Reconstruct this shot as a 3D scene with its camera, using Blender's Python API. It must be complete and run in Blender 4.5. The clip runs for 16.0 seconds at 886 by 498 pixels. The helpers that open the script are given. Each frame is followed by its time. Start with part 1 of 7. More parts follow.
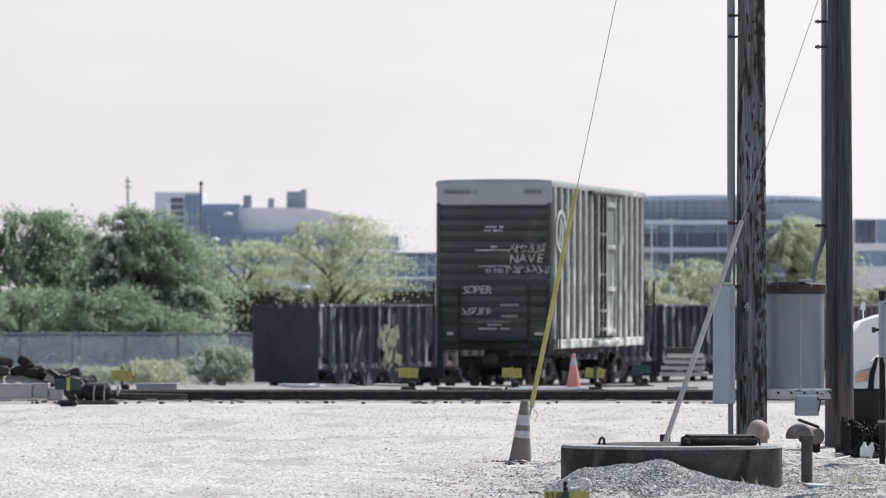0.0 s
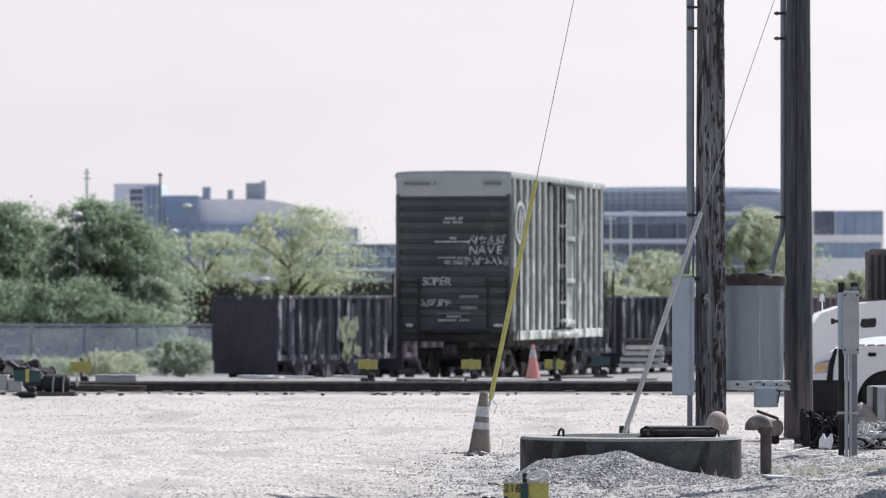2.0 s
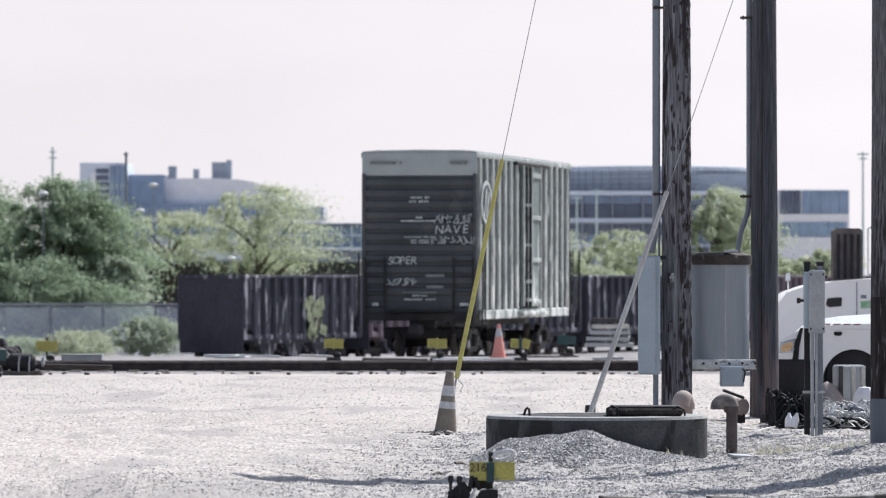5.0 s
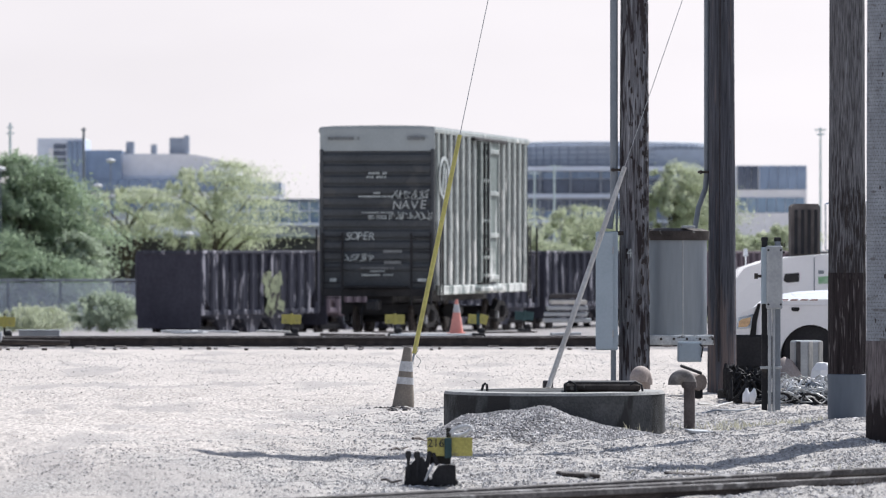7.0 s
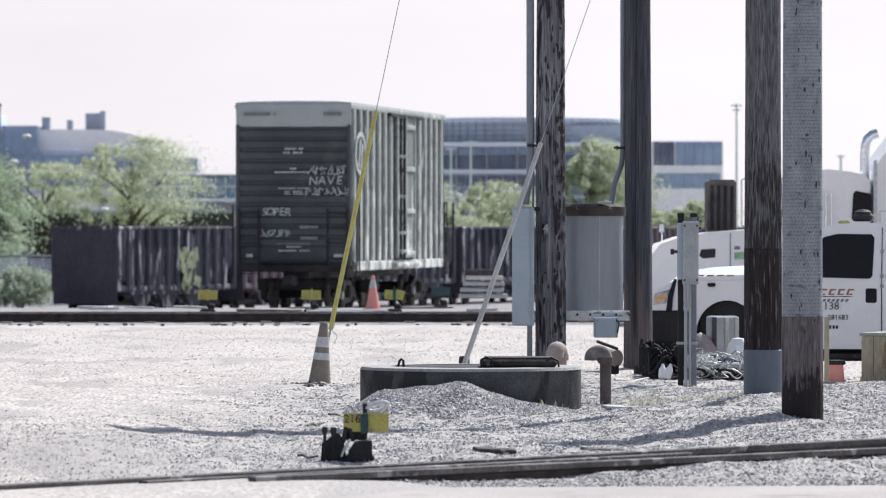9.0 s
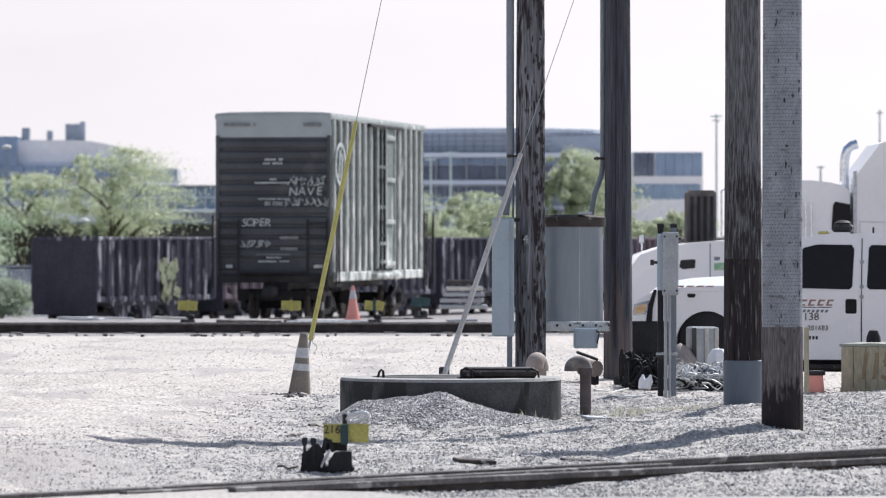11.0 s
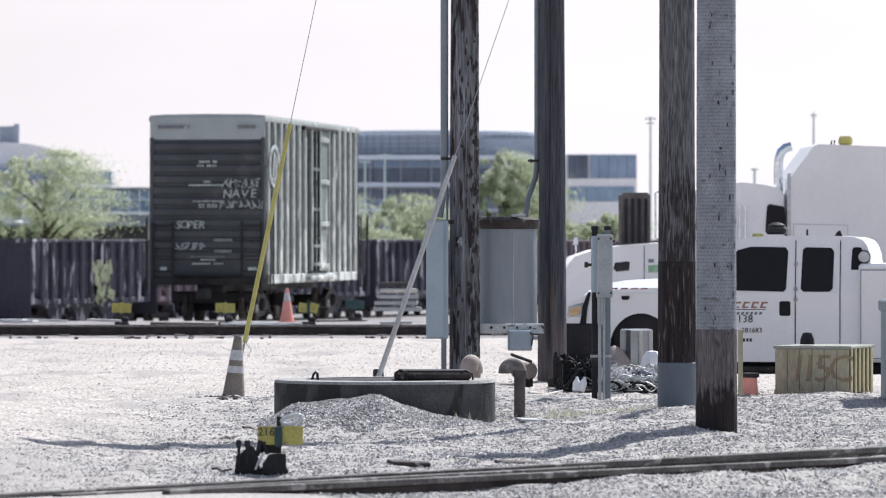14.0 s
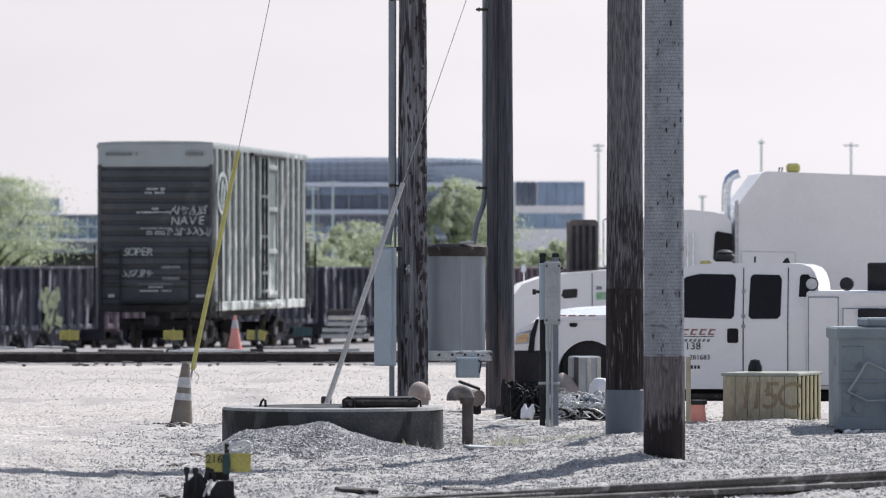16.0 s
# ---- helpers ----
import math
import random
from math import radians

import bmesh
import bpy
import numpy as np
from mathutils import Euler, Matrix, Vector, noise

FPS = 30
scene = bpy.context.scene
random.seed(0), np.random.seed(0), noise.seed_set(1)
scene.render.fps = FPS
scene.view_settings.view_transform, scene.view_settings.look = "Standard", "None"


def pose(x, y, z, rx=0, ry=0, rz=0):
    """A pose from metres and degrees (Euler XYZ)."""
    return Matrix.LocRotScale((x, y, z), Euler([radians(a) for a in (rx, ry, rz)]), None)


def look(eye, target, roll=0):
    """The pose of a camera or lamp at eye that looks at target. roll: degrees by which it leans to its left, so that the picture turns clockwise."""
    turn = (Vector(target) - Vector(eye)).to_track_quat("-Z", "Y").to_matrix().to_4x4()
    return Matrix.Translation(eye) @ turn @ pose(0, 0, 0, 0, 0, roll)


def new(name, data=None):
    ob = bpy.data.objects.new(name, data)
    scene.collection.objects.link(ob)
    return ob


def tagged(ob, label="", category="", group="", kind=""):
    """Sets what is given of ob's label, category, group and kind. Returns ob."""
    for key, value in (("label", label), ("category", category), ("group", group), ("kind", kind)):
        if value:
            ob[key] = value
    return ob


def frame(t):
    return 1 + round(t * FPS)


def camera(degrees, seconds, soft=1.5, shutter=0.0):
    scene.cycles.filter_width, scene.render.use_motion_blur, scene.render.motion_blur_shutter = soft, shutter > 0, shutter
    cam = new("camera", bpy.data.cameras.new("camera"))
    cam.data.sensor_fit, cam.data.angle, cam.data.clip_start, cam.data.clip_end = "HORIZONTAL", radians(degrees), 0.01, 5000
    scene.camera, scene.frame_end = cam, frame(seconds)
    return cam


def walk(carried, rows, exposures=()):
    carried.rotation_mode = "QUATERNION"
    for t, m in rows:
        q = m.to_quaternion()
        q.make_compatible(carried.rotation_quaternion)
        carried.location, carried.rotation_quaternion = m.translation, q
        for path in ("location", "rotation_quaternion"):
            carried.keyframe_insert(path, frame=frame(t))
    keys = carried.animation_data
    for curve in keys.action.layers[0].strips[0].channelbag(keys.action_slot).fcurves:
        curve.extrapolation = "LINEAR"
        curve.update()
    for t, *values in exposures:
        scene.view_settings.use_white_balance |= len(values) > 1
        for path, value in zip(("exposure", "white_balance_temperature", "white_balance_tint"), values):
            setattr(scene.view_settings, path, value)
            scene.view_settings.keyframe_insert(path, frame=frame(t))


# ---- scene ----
# camera: a long lens on a tripod at eye height, panning and tilting where it stands
cam = camera(9.435, 16.0, soft=1.15)
cam.data.dof.use_dof, cam.data.dof.focus_distance, cam.data.dof.aperture_fstop = True, 55.0, 5.6
EYE = 1.73
PAN = (
    (0, 1.2484, 0.6091), (0.5, 1.1640, 0.6755), (1, 1.0374, 0.7177), (1.5, 0.8866, 0.6574), (2, 0.8142, 0.5187),
    (2.5, 0.6453, 0.4523), (3, 0.5549, 0.4161), (5.5, 0.3679, 0.2895), (6, 0.2593, 0.2955), (6.5, 0.2232, 0.2111),
    (7, 0.0000, 0.0362), (7.5, -0.2232, -0.0905), (8, -0.4403, -0.1025), (8.5, -0.7177, -0.1568), (9, -0.8926, -0.2232),
    (11.5, -1.1519, -0.0905), (12, -1.2243, -0.0663), (12.5, -1.3268, 0.0362), (13, -1.5018, 0.0724), (13.5, -1.6706, -0.0121),
    (14, -1.8093, -0.0844), (14.5, -1.8757, -0.0663), (15, -2.0868, 0.0302), (15.5, -2.2918, 0.0844), (16, -2.3642, 0.2051),
)
walk(cam, [(t, pose(0, 0, EYE, 90 + tilt, 0, pan)) for t, pan, tilt in PAN],
     exposures=((0, 0.34, 6200, 11), (8, 0.43, 6200, 11), (15.5, 0.48, 6200, 11), (16, 0.30, 6200, 11)))

# world: thin bright haze in front of the lens, sun high behind the yard on the far right
SUN_AZ, SUN_EL = radians(32), radians(46)   # azimuth from +y towards +x
world = bpy.data.worlds.new("hazy_sky")
scene.world = world
world.use_nodes = True
wn, wl = world.node_tree.nodes, world.node_tree.links
sky = wn.new("ShaderNodeTexSky")
sky.sky_type, sky.sun_disc = "NISHITA", False
sky.sun_elevation, sky.sun_rotation = SUN_EL, SUN_AZ
sky.air_density, sky.dust_density, sky.ozone_density = 1.0, 0.6, 1.0
pale = wn.new("ShaderNodeHueSaturation")
pale.inputs["Saturation"].default_value, pale.inputs["Value"].default_value = 0.75, 1.25
haze = wn.new("ShaderNodeHueSaturation")   # the same sky seen through pale warm haze near the horizon
haze.inputs["Saturation"].default_value = 0.0
warm = wn.new("ShaderNodeMix")
warm.data_type, warm.blend_type = "RGBA", "MULTIPLY"
warm.inputs["Factor"].default_value = 1.0
warm.inputs[7].default_value = (0.985, 0.925, 0.918, 1)
split = wn.new("ShaderNodeSeparateXYZ")
rise = wn.new("ShaderNodeMapRange")
rise.interpolation_type = "SMOOTHSTEP"
rise.inputs["From Min"].default_value, rise.inputs["From Max"].default_value = 0.04, 0.55
layer = wn.new("ShaderNodeMix")
layer.data_type = "RGBA"
cloud = wn.new("ShaderNodeTexNoise")
cloud.inputs["Scale"].default_value, cloud.inputs["Detail"].default_value = 9.0, 4.0
ctex = wn.new("ShaderNodeTexCoord")
cmap = wn.new("ShaderNodeMapping")
cmap.inputs["Scale"].default_value = (1, 1, 3)
cr = wn.new("ShaderNodeMapRange")
cr.inputs["To Min"].default_value, cr.inputs["To Max"].default_value = 0.9, 1.1
mul = wn.new("ShaderNodeMix")
mul.data_type, mul.blend_type = "RGBA", "MULTIPLY"
mul.inputs["Factor"].default_value = 1.0
wl.new(ctex.outputs["Generated"], cmap.inputs["Vector"])
wl.new(cmap.outputs["Vector"], cloud.inputs["Vector"])
wl.new(cloud.outputs["Fac"], cr.inputs["Value"])
wl.new(sky.outputs["Color"], pale.inputs["Color"])
wl.new(sky.outputs["Color"], haze.inputs["Color"])
wl.new(haze.outputs["Color"], warm.inputs[6])
wl.new(ctex.outputs["Generated"], split.inputs["Vector"])
wl.new(split.outputs["Z"], rise.inputs["Value"])
wl.new(rise.outputs["Result"], layer.inputs[0])
wl.new(warm.outputs[2], layer.inputs[6])
wl.new(pale.outputs["Color"], layer.inputs[7])
wl.new(layer.outputs[2], mul.inputs[6])
wl.new(cr.outputs["Result"], mul.inputs[7])
wl.new(mul.outputs[2], wn["Background"].inputs["Color"])
wn["Background"].inputs["Strength"].default_value = 0.084

sun = new("sun", bpy.data.lights.new("sun", "SUN"))
sun.data.energy, sun.data.angle, sun.data.color = 5.0, radians(0.5), (1.0, 0.965, 0.92)
sun.matrix_world = look((0, 0, 0), (-math.sin(SUN_AZ) * math.cos(SUN_EL), -math.cos(SUN_AZ) * math.cos(SUN_EL), -math.sin(SUN_EL)))


# ---------------------------------------------------------------- building kit
class Shape:
    """Collects vertices and faces of one mesh."""

    def __init__(self, m=None):
        self.v, self.f, self.m = [], [], m or Matrix.Identity(4)

    def add(self, verts, faces):
        k = len(self.v)
        self.v += [tuple(self.m @ Vector(p)) for p in verts]
        self.f += [tuple(i + k for i in f) for f in faces]
        return self

    def box(self, c, s, b=0.0, turn=None):
        """A box with chamfered edges."""
        h = [a / 2 for a in s]
        b = min(b, min(h) * 0.6)
        r = turn.to_3x3() if turn else Matrix.Identity(3)
        put = lambda p: tuple(Vector(c) + r @ Vector(p))
        if b <= 0:
            vs = [put((h[0] * x, h[1] * y, h[2] * z)) for x in (-1, 1) for y in (-1, 1) for z in (-1, 1)]
            return self.add(vs, [(0, 1, 3, 2), (4, 6, 7, 5), (0, 4, 5, 1), (2, 3, 7, 6), (0, 2, 6, 4), (1, 5, 7, 3)])
        vs, key = [], {}
        for sx in (-1, 1):
            for sy in (-1, 1):
                for sz in (-1, 1):
                    for a in range(3):
                        p = [(h[i] - (0 if i == a else b)) * s_ for i, s_ in enumerate((sx, sy, sz))]
                        key[(sx, sy, sz, a)] = len(vs)
                        vs.append(p)
        fs = []
        for a in range(3):
            o = [i for i in range(3) if i != a]
            for sg in (-1, 1):
                q = []
                for s1, s2 in ((-1, -1), (1, -1), (1, 1), (-1, 1)):
                    k = [0, 0, 0]
                    k[a], k[o[0]], k[o[1]] = sg, s1, s2
                    q.append(key[(*k, a)])
                fs.append(q)
            for s1 in (-1, 1):
                for s2 in (-1, 1):
                    q = []
                    for sa, ax in ((-1, o[0]), (1, o[0]), (1, o[1]), (-1, o[1])):
                        k = [0, 0, 0]
                        k[a], k[o[0]], k[o[1]] = sa, s1, s2
                        q.append(key[(*k, ax)])
                    fs.append(q)
        for sx in (-1, 1):
            for sy in (-1, 1):
                for sz in (-1, 1):
                    fs.append([key[(sx, sy, sz, a)] for a in range(3)])
        out = []
        for f in fs:
            p = [Vector(vs[i]) for i in f]
            n = (p[1] - p[0]).cross(p[2] - p[0])
            out.append(tuple(f) if n.dot(sum(p, Vector()) / len(p)) > 0 else tuple(reversed(f)))
        return self.add([put(p) for p in vs], out)

    def tube(self, pts, radii, seg=12, caps=True, squash=1.0):
        """A round bar through points, with a radius at each."""
        pts = [Vector(p) for p in pts]
        if not hasattr(radii, "__len__"):
            radii = [radii] * len(pts)
        vs, fs, side = [], [], None
        for i, p in enumerate(pts):
            d = (pts[min(i + 1, len(pts) - 1)] - pts[max(i - 1, 0)]).normalized()
            if side is None:
                side = d.cross(Vector((0, 0, 1)) if abs(d.z) < 0.9 else Vector((0, 1, 0))).normalized()
            side = (side - d * side.dot(d)).normalized()
            up = d.cross(side)
            for k in range(seg):
                a = 2 * math.pi * k / seg
                vs.append(p + radii[i] * (math.cos(a) * side + squash * math.sin(a) * up))
        for i in range(len(pts) - 1):
            for k in range(seg):
                j = (k + 1) % seg
                fs.append((i * seg + k, i * seg + j, (i + 1) * seg + j, (i + 1) * seg + k))
        if caps:
            fs.append(tuple(range(seg - 1, -1, -1)))
            fs.append(tuple((len(pts) - 1) * seg + k for k in range(seg)))
        return self.add(vs, fs)

    def lathe(self, c, prof, seg=24, a0=0.0, a1=360.0):
        """Turns a profile of (radius, height) about the upright axis at c."""
        full = abs(a1 - a0) >= 359.9
        n = seg if full else seg + 1
        vs, fs = [], []
        for r, z in prof:
            for k in range(n):
                a = radians(a0 + (a1 - a0) * k / seg)
                vs.append((c[0] + r * math.cos(a), c[1] + r * math.sin(a), c[2] + z))
        for i in range(len(prof) - 1):
            for k in range(seg):
                j = (k + 1) % n
                fs.append((i * n + k, i * n + j, (i + 1) * n + j, (i + 1) * n + k))
        return self.add(vs, fs)

    def prism(self, outline, axis, a, b):
        """An outline in two axes pushed along the third, from a to b."""
        o = [i for i in range(3) if i != axis]
        vs = []
        for w in (a, b):
            for p in outline:
                q = [0, 0, 0]
                q[o[0]], q[o[1]], q[axis] = p[0], p[1], w
                vs.append(q)
        n = len(outline)
        area = sum(outline[i][0] * outline[(i + 1) % n][1] - outline[(i + 1) % n][0] * outline[i][1] for i in range(n))
        fs = [tuple(range(n)), tuple(range(2 * n - 1, n - 1, -1))]
        fs += [(i, i + n, (i + 1) % n + n, (i + 1) % n) for i in range(n)]
        flip = (area > 0) == (axis != 1)
        flip = flip if b > a else not flip
        return self.add(vs, [tuple(reversed(f)) if flip else f for f in fs])

    def mesh(self, name, smooth=False):
        me = bpy.data.meshes.new(name)
        me.from_pydata(self.v, [], self.f)
        me.validate()
        if smooth:
            me.shade_smooth()
            me.set_sharp_from_angle(angle=radians(35))
        return me


def part(name, shape, material, parent=None, label="", smooth=False):
    me = shape.mesh(name, smooth) if isinstance(shape, Shape) else shape
    if material and not me.materials:
        me.materials.append(material)
    ob = new(name, me)
    if parent:
        ob.parent = parent
    return tagged(ob, label)


def thing(name, label, category, m=None, group="", kind=""):
    ob = new(name)
    ob.matrix_basis = m or Matrix.Identity(4)
    ob.empty_display_size = 0.2
    return tagged(ob, label, category, group, kind)


def lettering(text, size, m, material, parent, name="lettering", label="", shear=0.0, thick=0.003, spacing=1.0):
    cu = bpy.data.curves.new("text", "FONT")
    cu.body, cu.size, cu.extrude, cu.shear, cu.resolution_u = text, size, thick, shear, 2
    cu.align_x, cu.align_y, cu.space_character = "CENTER", "CENTER", spacing
    tmp = bpy.data.objects.new("text", cu)
    me = bpy.data.meshes.new_from_object(tmp)
    bpy.data.objects.remove(tmp)
    me.transform(m)
    me.materials.append(material)
    ob = new(name, me)
    ob.parent = parent
    return tagged(ob, label)


# ---------------------------------------------------------------- materials
def surface(name, base, second=None, scale=3.0, fine=60.0, rough=0.8, metal=0.0, bump=0.3, bump_size=0.01, stretch=(1, 1, 1),
            wear=None, wear_at=0.62, wear_scale=2.0, wear_stretch=(1, 1, 1), island=0.0, coat=0.0, contrast=0.5, grain=0.16, spread=None):
    """Base colour mottled at two scales, with patches of wear, grain in the relief and uneven gloss."""
    ma = bpy.data.materials.new(name)
    ma.use_nodes = True
    n, l = ma.node_tree.nodes, ma.node_tree.links
    bs = n["Principled BSDF"]
    bs.inputs["Metallic"].default_value = metal
    bs.inputs["Coat Weight"].default_value = coat
    bs.inputs["Specular IOR Level"].default_value = 0.2 if rough > 0.6 else 0.4
    co = n.new("ShaderNodeTexCoord")

    def noise_at(sc, st, detail=4.0, seed=0.0):
        mp = n.new("ShaderNodeMapping")
        mp.inputs["Scale"].default_value = st
        mp.inputs["Location"].default_value = (seed, seed * 1.7, seed * 0.6)
        tx = n.new("ShaderNodeTexNoise")
        tx.inputs["Scale"].default_value, tx.inputs["Detail"].default_value = sc, detail
        l.new(co.outputs["Object"], mp.inputs["Vector"])
        l.new(mp.outputs["Vector"], tx.inputs["Vector"])
        return tx.outputs["Fac"]

    def ramp(sock, a, b, lo=0.0, hi=1.0):
        r = n.new("ShaderNodeMapRange")
        r.inputs["From Min"].default_value, r.inputs["From Max"].default_value = a, b
        r.inputs["To Min"].default_value, r.inputs["To Max"].default_value = lo, hi
        l.new(sock, r.inputs["Value"])
        return r.outputs["Result"]

    def mix(fac, a, b, mode="MIX"):
        m = n.new("ShaderNodeMix")
        m.data_type, m.blend_type = "RGBA", mode
        for s, v in ((0, fac), (6, a), (7, b)):
            if hasattr(v, "is_linked"):
                l.new(v, m.inputs[s])
            else:
                m.inputs[s].default_value = v if s == 0 else (*v, 1)
        return m.outputs[2]

    second = second or tuple(c * 0.75 for c in base)
    big, small = noise_at(scale, stretch), noise_at(fine, stretch, 3.0, 4.0)
    col = mix(ramp(big, 0.5 - contrast * 0.4, 0.5 + contrast * 0.4), base, second)
    col = mix(1.0, col, mix(ramp(small, 0.3, 0.7), (1 - grain,) * 3, (1 + grain,) * 3), "MULTIPLY")
    if wear:
        w = noise_at(wear_scale, wear_stretch, 6.0, 9.0)
        if spread:
            # wear that thickens from one height to another
            sp, ad = n.new("ShaderNodeSeparateXYZ"), n.new("ShaderNodeMath")
            l.new(co.outputs["Object"], sp.inputs["Vector"])
            l.new(ramp(sp.outputs["Z"], *spread), ad.inputs[0])
            l.new(w, ad.inputs[1])
            w = ad.outputs[0]
        soft = 0.07 if spread else 0.03
        col = mix(ramp(w, wear_at - soft, wear_at + soft), col, wear)
    if island:
        info = n.new("ShaderNodeNewGeometry")
        col = mix(1.0, col, mix(info.outputs["Random Per Island"], (1 - island,) * 3, (1 + island,) * 3), "MULTIPLY")
    l.new(col, bs.inputs["Base Color"])
    l.new(ramp(big, 0.3, 0.7, max(rough - 0.1, 0.02), min(rough + 0.1, 1.0)), bs.inputs["Roughness"])
    if bump:
        bp = n.new("ShaderNodeBump")
        bp.inputs["Strength"].default_value, bp.inputs["Distance"].default_value = bump, bump_size
        l.new(small, bp.inputs["Height"])
        l.new(bp.outputs["Normal"], bs.inputs["Normal"])
    return ma


M_GROUND = surface("dusty_gravel_ground", (0.47, 0.43, 0.395), (0.41, 0.375, 0.345), scale=0.5, fine=28, rough=0.95, bump=0.8, bump_size=0.02, wear=(0.35, 0.325, 0.305), wear_at=0.59, wear_scale=0.9, grain=0.3, wear_stretch=(1, 0.25, 1), stretch=(1, 0.3, 1))


def lay_gravel(ma):
    """Grey gravel fines cover the dirt around the poles and the pit, with a ragged edge."""
    n, l = ma.node_tree.nodes, ma.node_tree.links
    bs = n["Principled BSDF"]
    dirt = bs.inputs["Base Color"].links[0].from_socket
    co, sp, nz, grit = n.new("ShaderNodeTexCoord"), n.new("ShaderNodeSeparateXYZ"), n.new("ShaderNodeTexNoise"), n.new("ShaderNodeTexNoise")
    nz.inputs["Scale"].default_value, nz.inputs["Detail"].default_value = 0.8, 6.0
    grit.inputs["Scale"].default_value, grit.inputs["Detail"].default_value = 38.0, 2.0
    l.new(co.outputs["Object"], sp.inputs[0])
    l.new(co.outputs["Object"], nz.inputs["Vector"])
    l.new(co.outputs["Object"], grit.inputs["Vector"])

    def between(sock, a, b, lo=0.0, hi=1.0):
        r = n.new("ShaderNodeMapRange")
        r.inputs["From Min"].default_value, r.inputs["From Max"].default_value = a, b
        r.inputs["To Min"].default_value, r.inputs["To Max"].default_value = lo, hi
        l.new(sock, r.inputs["Value"])
        return r.outputs["Result"]

    def calc(op, a, b):
        m = n.new("ShaderNodeMath")
        m.operation = op
        l.new(a, m.inputs[0])
        l.new(b, m.inputs[1])
        return m.outputs[0]

    edge = calc("ADD", sp.outputs["X"], between(nz.outputs["Fac"], 0.25, 0.75, -2.4, 2.4))
    edge = calc("ADD", edge, between(sp.outputs["Y"], 50.0, 40.0, 0.0, 1.2))
    mask = calc("MULTIPLY", between(edge, -2.0, 0.6), calc("MULTIPLY", between(sp.outputs["Y"], 63.0, 57.0), between(sp.outputs["Y"], 33.0, 36.0)))
    stone, top = n.new("ShaderNodeMix"), n.new("ShaderNodeMix")
    stone.data_type = top.data_type = "RGBA"
    stone.inputs[6].default_value, stone.inputs[7].default_value = (0.22, 0.208, 0.195, 1), (0.46, 0.435, 0.41, 1)
    l.new(between(grit.outputs["Fac"], 0.35, 0.65), stone.inputs[0])
    l.new(mask, top.inputs[0])
    l.new(dirt, top.inputs[6])
    l.new(stone.outputs[2], top.inputs[7])
    l.new(top.outputs[2], bs.inputs["Base Color"])


lay_gravel(M_GROUND)
M_STONE = surface("crushed_grey_stone", (0.50, 0.48, 0.465), (0.32, 0.31, 0.305), scale=3, fine=90, rough=0.95, bump=0.2, island=0.5)
M_BALLAST = surface("grey_ballast", (0.34, 0.32, 0.31), (0.2, 0.19, 0.19), scale=1.2, fine=14, rough=0.95, bump=1.0, bump_size=0.04)
M_PAVE = surface("pale_concrete_pavement", (0.40, 0.365, 0.34), (0.34, 0.31, 0.29), scale=0.8, fine=50, rough=0.9, bump=0.3, wear=(0.29, 0.265, 0.25), wear_at=0.64)
M_RAIL = surface("rusty_dark_rail", (0.09, 0.075, 0.07), (0.05, 0.045, 0.045), scale=6, fine=50, rough=0.75, metal=0.3)
M_RAILTOP = surface("worn_rail_head", (0.42, 0.41, 0.40), (0.3, 0.28, 0.27), scale=5, fine=60, rough=0.4, metal=0.8, bump=0.1)
M_TIE = surface("weathered_timber_tie", (0.17, 0.15, 0.14), (0.09, 0.08, 0.075), scale=4, fine=40, rough=0.95, stretch=(1, 1, 1))
M_POLE_CRACKED = surface("cracked_creosote_pole", (0.265, 0.272, 0.296), (0.125, 0.124, 0.137), scale=18, fine=85, rough=0.95, bump=1.0, bump_size=0.04, stretch=(1, 1, 0.04), wear=(0.045, 0.038, 0.042), wear_at=0.57, wear_scale=12.0, wear_stretch=(1.4, 1.4, 0.16), contrast=0.35, grain=0.55)
M_POLE_BROWN = surface("dark_brown_pole", (0.102, 0.107, 0.127), (0.062, 0.065, 0.079), scale=12, fine=75, rough=0.9, bump=0.9, bump_size=0.03, stretch=(1, 1, 0.03), grain=0.4, wear=(0.148, 0.124, 0.124), wear_at=0.62, wear_scale=11, wear_stretch=(1.5, 1.5, 0.10), spread=(0.2, 2.0, 0.16, -0.06))
M_POLE_GREY = surface("streaked_grey_pole", (0.185, 0.186, 0.198), (0.125, 0.124, 0.133), scale=30, fine=110, rough=0.95, bump=1.0, bump_size=0.03, stretch=(1, 1, 0.06), wear=(0.052, 0.048, 0.053), wear_at=0.60, wear_scale=60, wear_stretch=(1, 1, 0.09), grain=0.6, spread=(1.5, 2.9, 0.17, -0.06))
M_POLE_BUTT = surface("creosote_pole_butt", (0.042, 0.034, 0.036), (0.024, 0.020, 0.022), scale=14, fine=75, rough=0.85, bump=1.0, bump_size=0.03, stretch=(1, 1, 0.05), wear=(0.15, 0.135, 0.135), wear_at=0.635, wear_scale=34, wear_stretch=(1, 1, 0.10), grain=0.5)
M_POLE_FADED = surface("faded_mauve_brown_pole", (0.17, 0.152, 0.157), (0.115, 0.102, 0.106), scale=10, fine=75, rough=0.95, bump=0.9, bump_size=0.02, stretch=(1, 1, 0.1), wear=(0.032, 0.027, 0.028), wear_at=0.66, wear_scale=16, wear_stretch=(1.4, 1.4, 0.35), grain=0.45, spread=(0.10, 0.60, 0.55, 0.0))
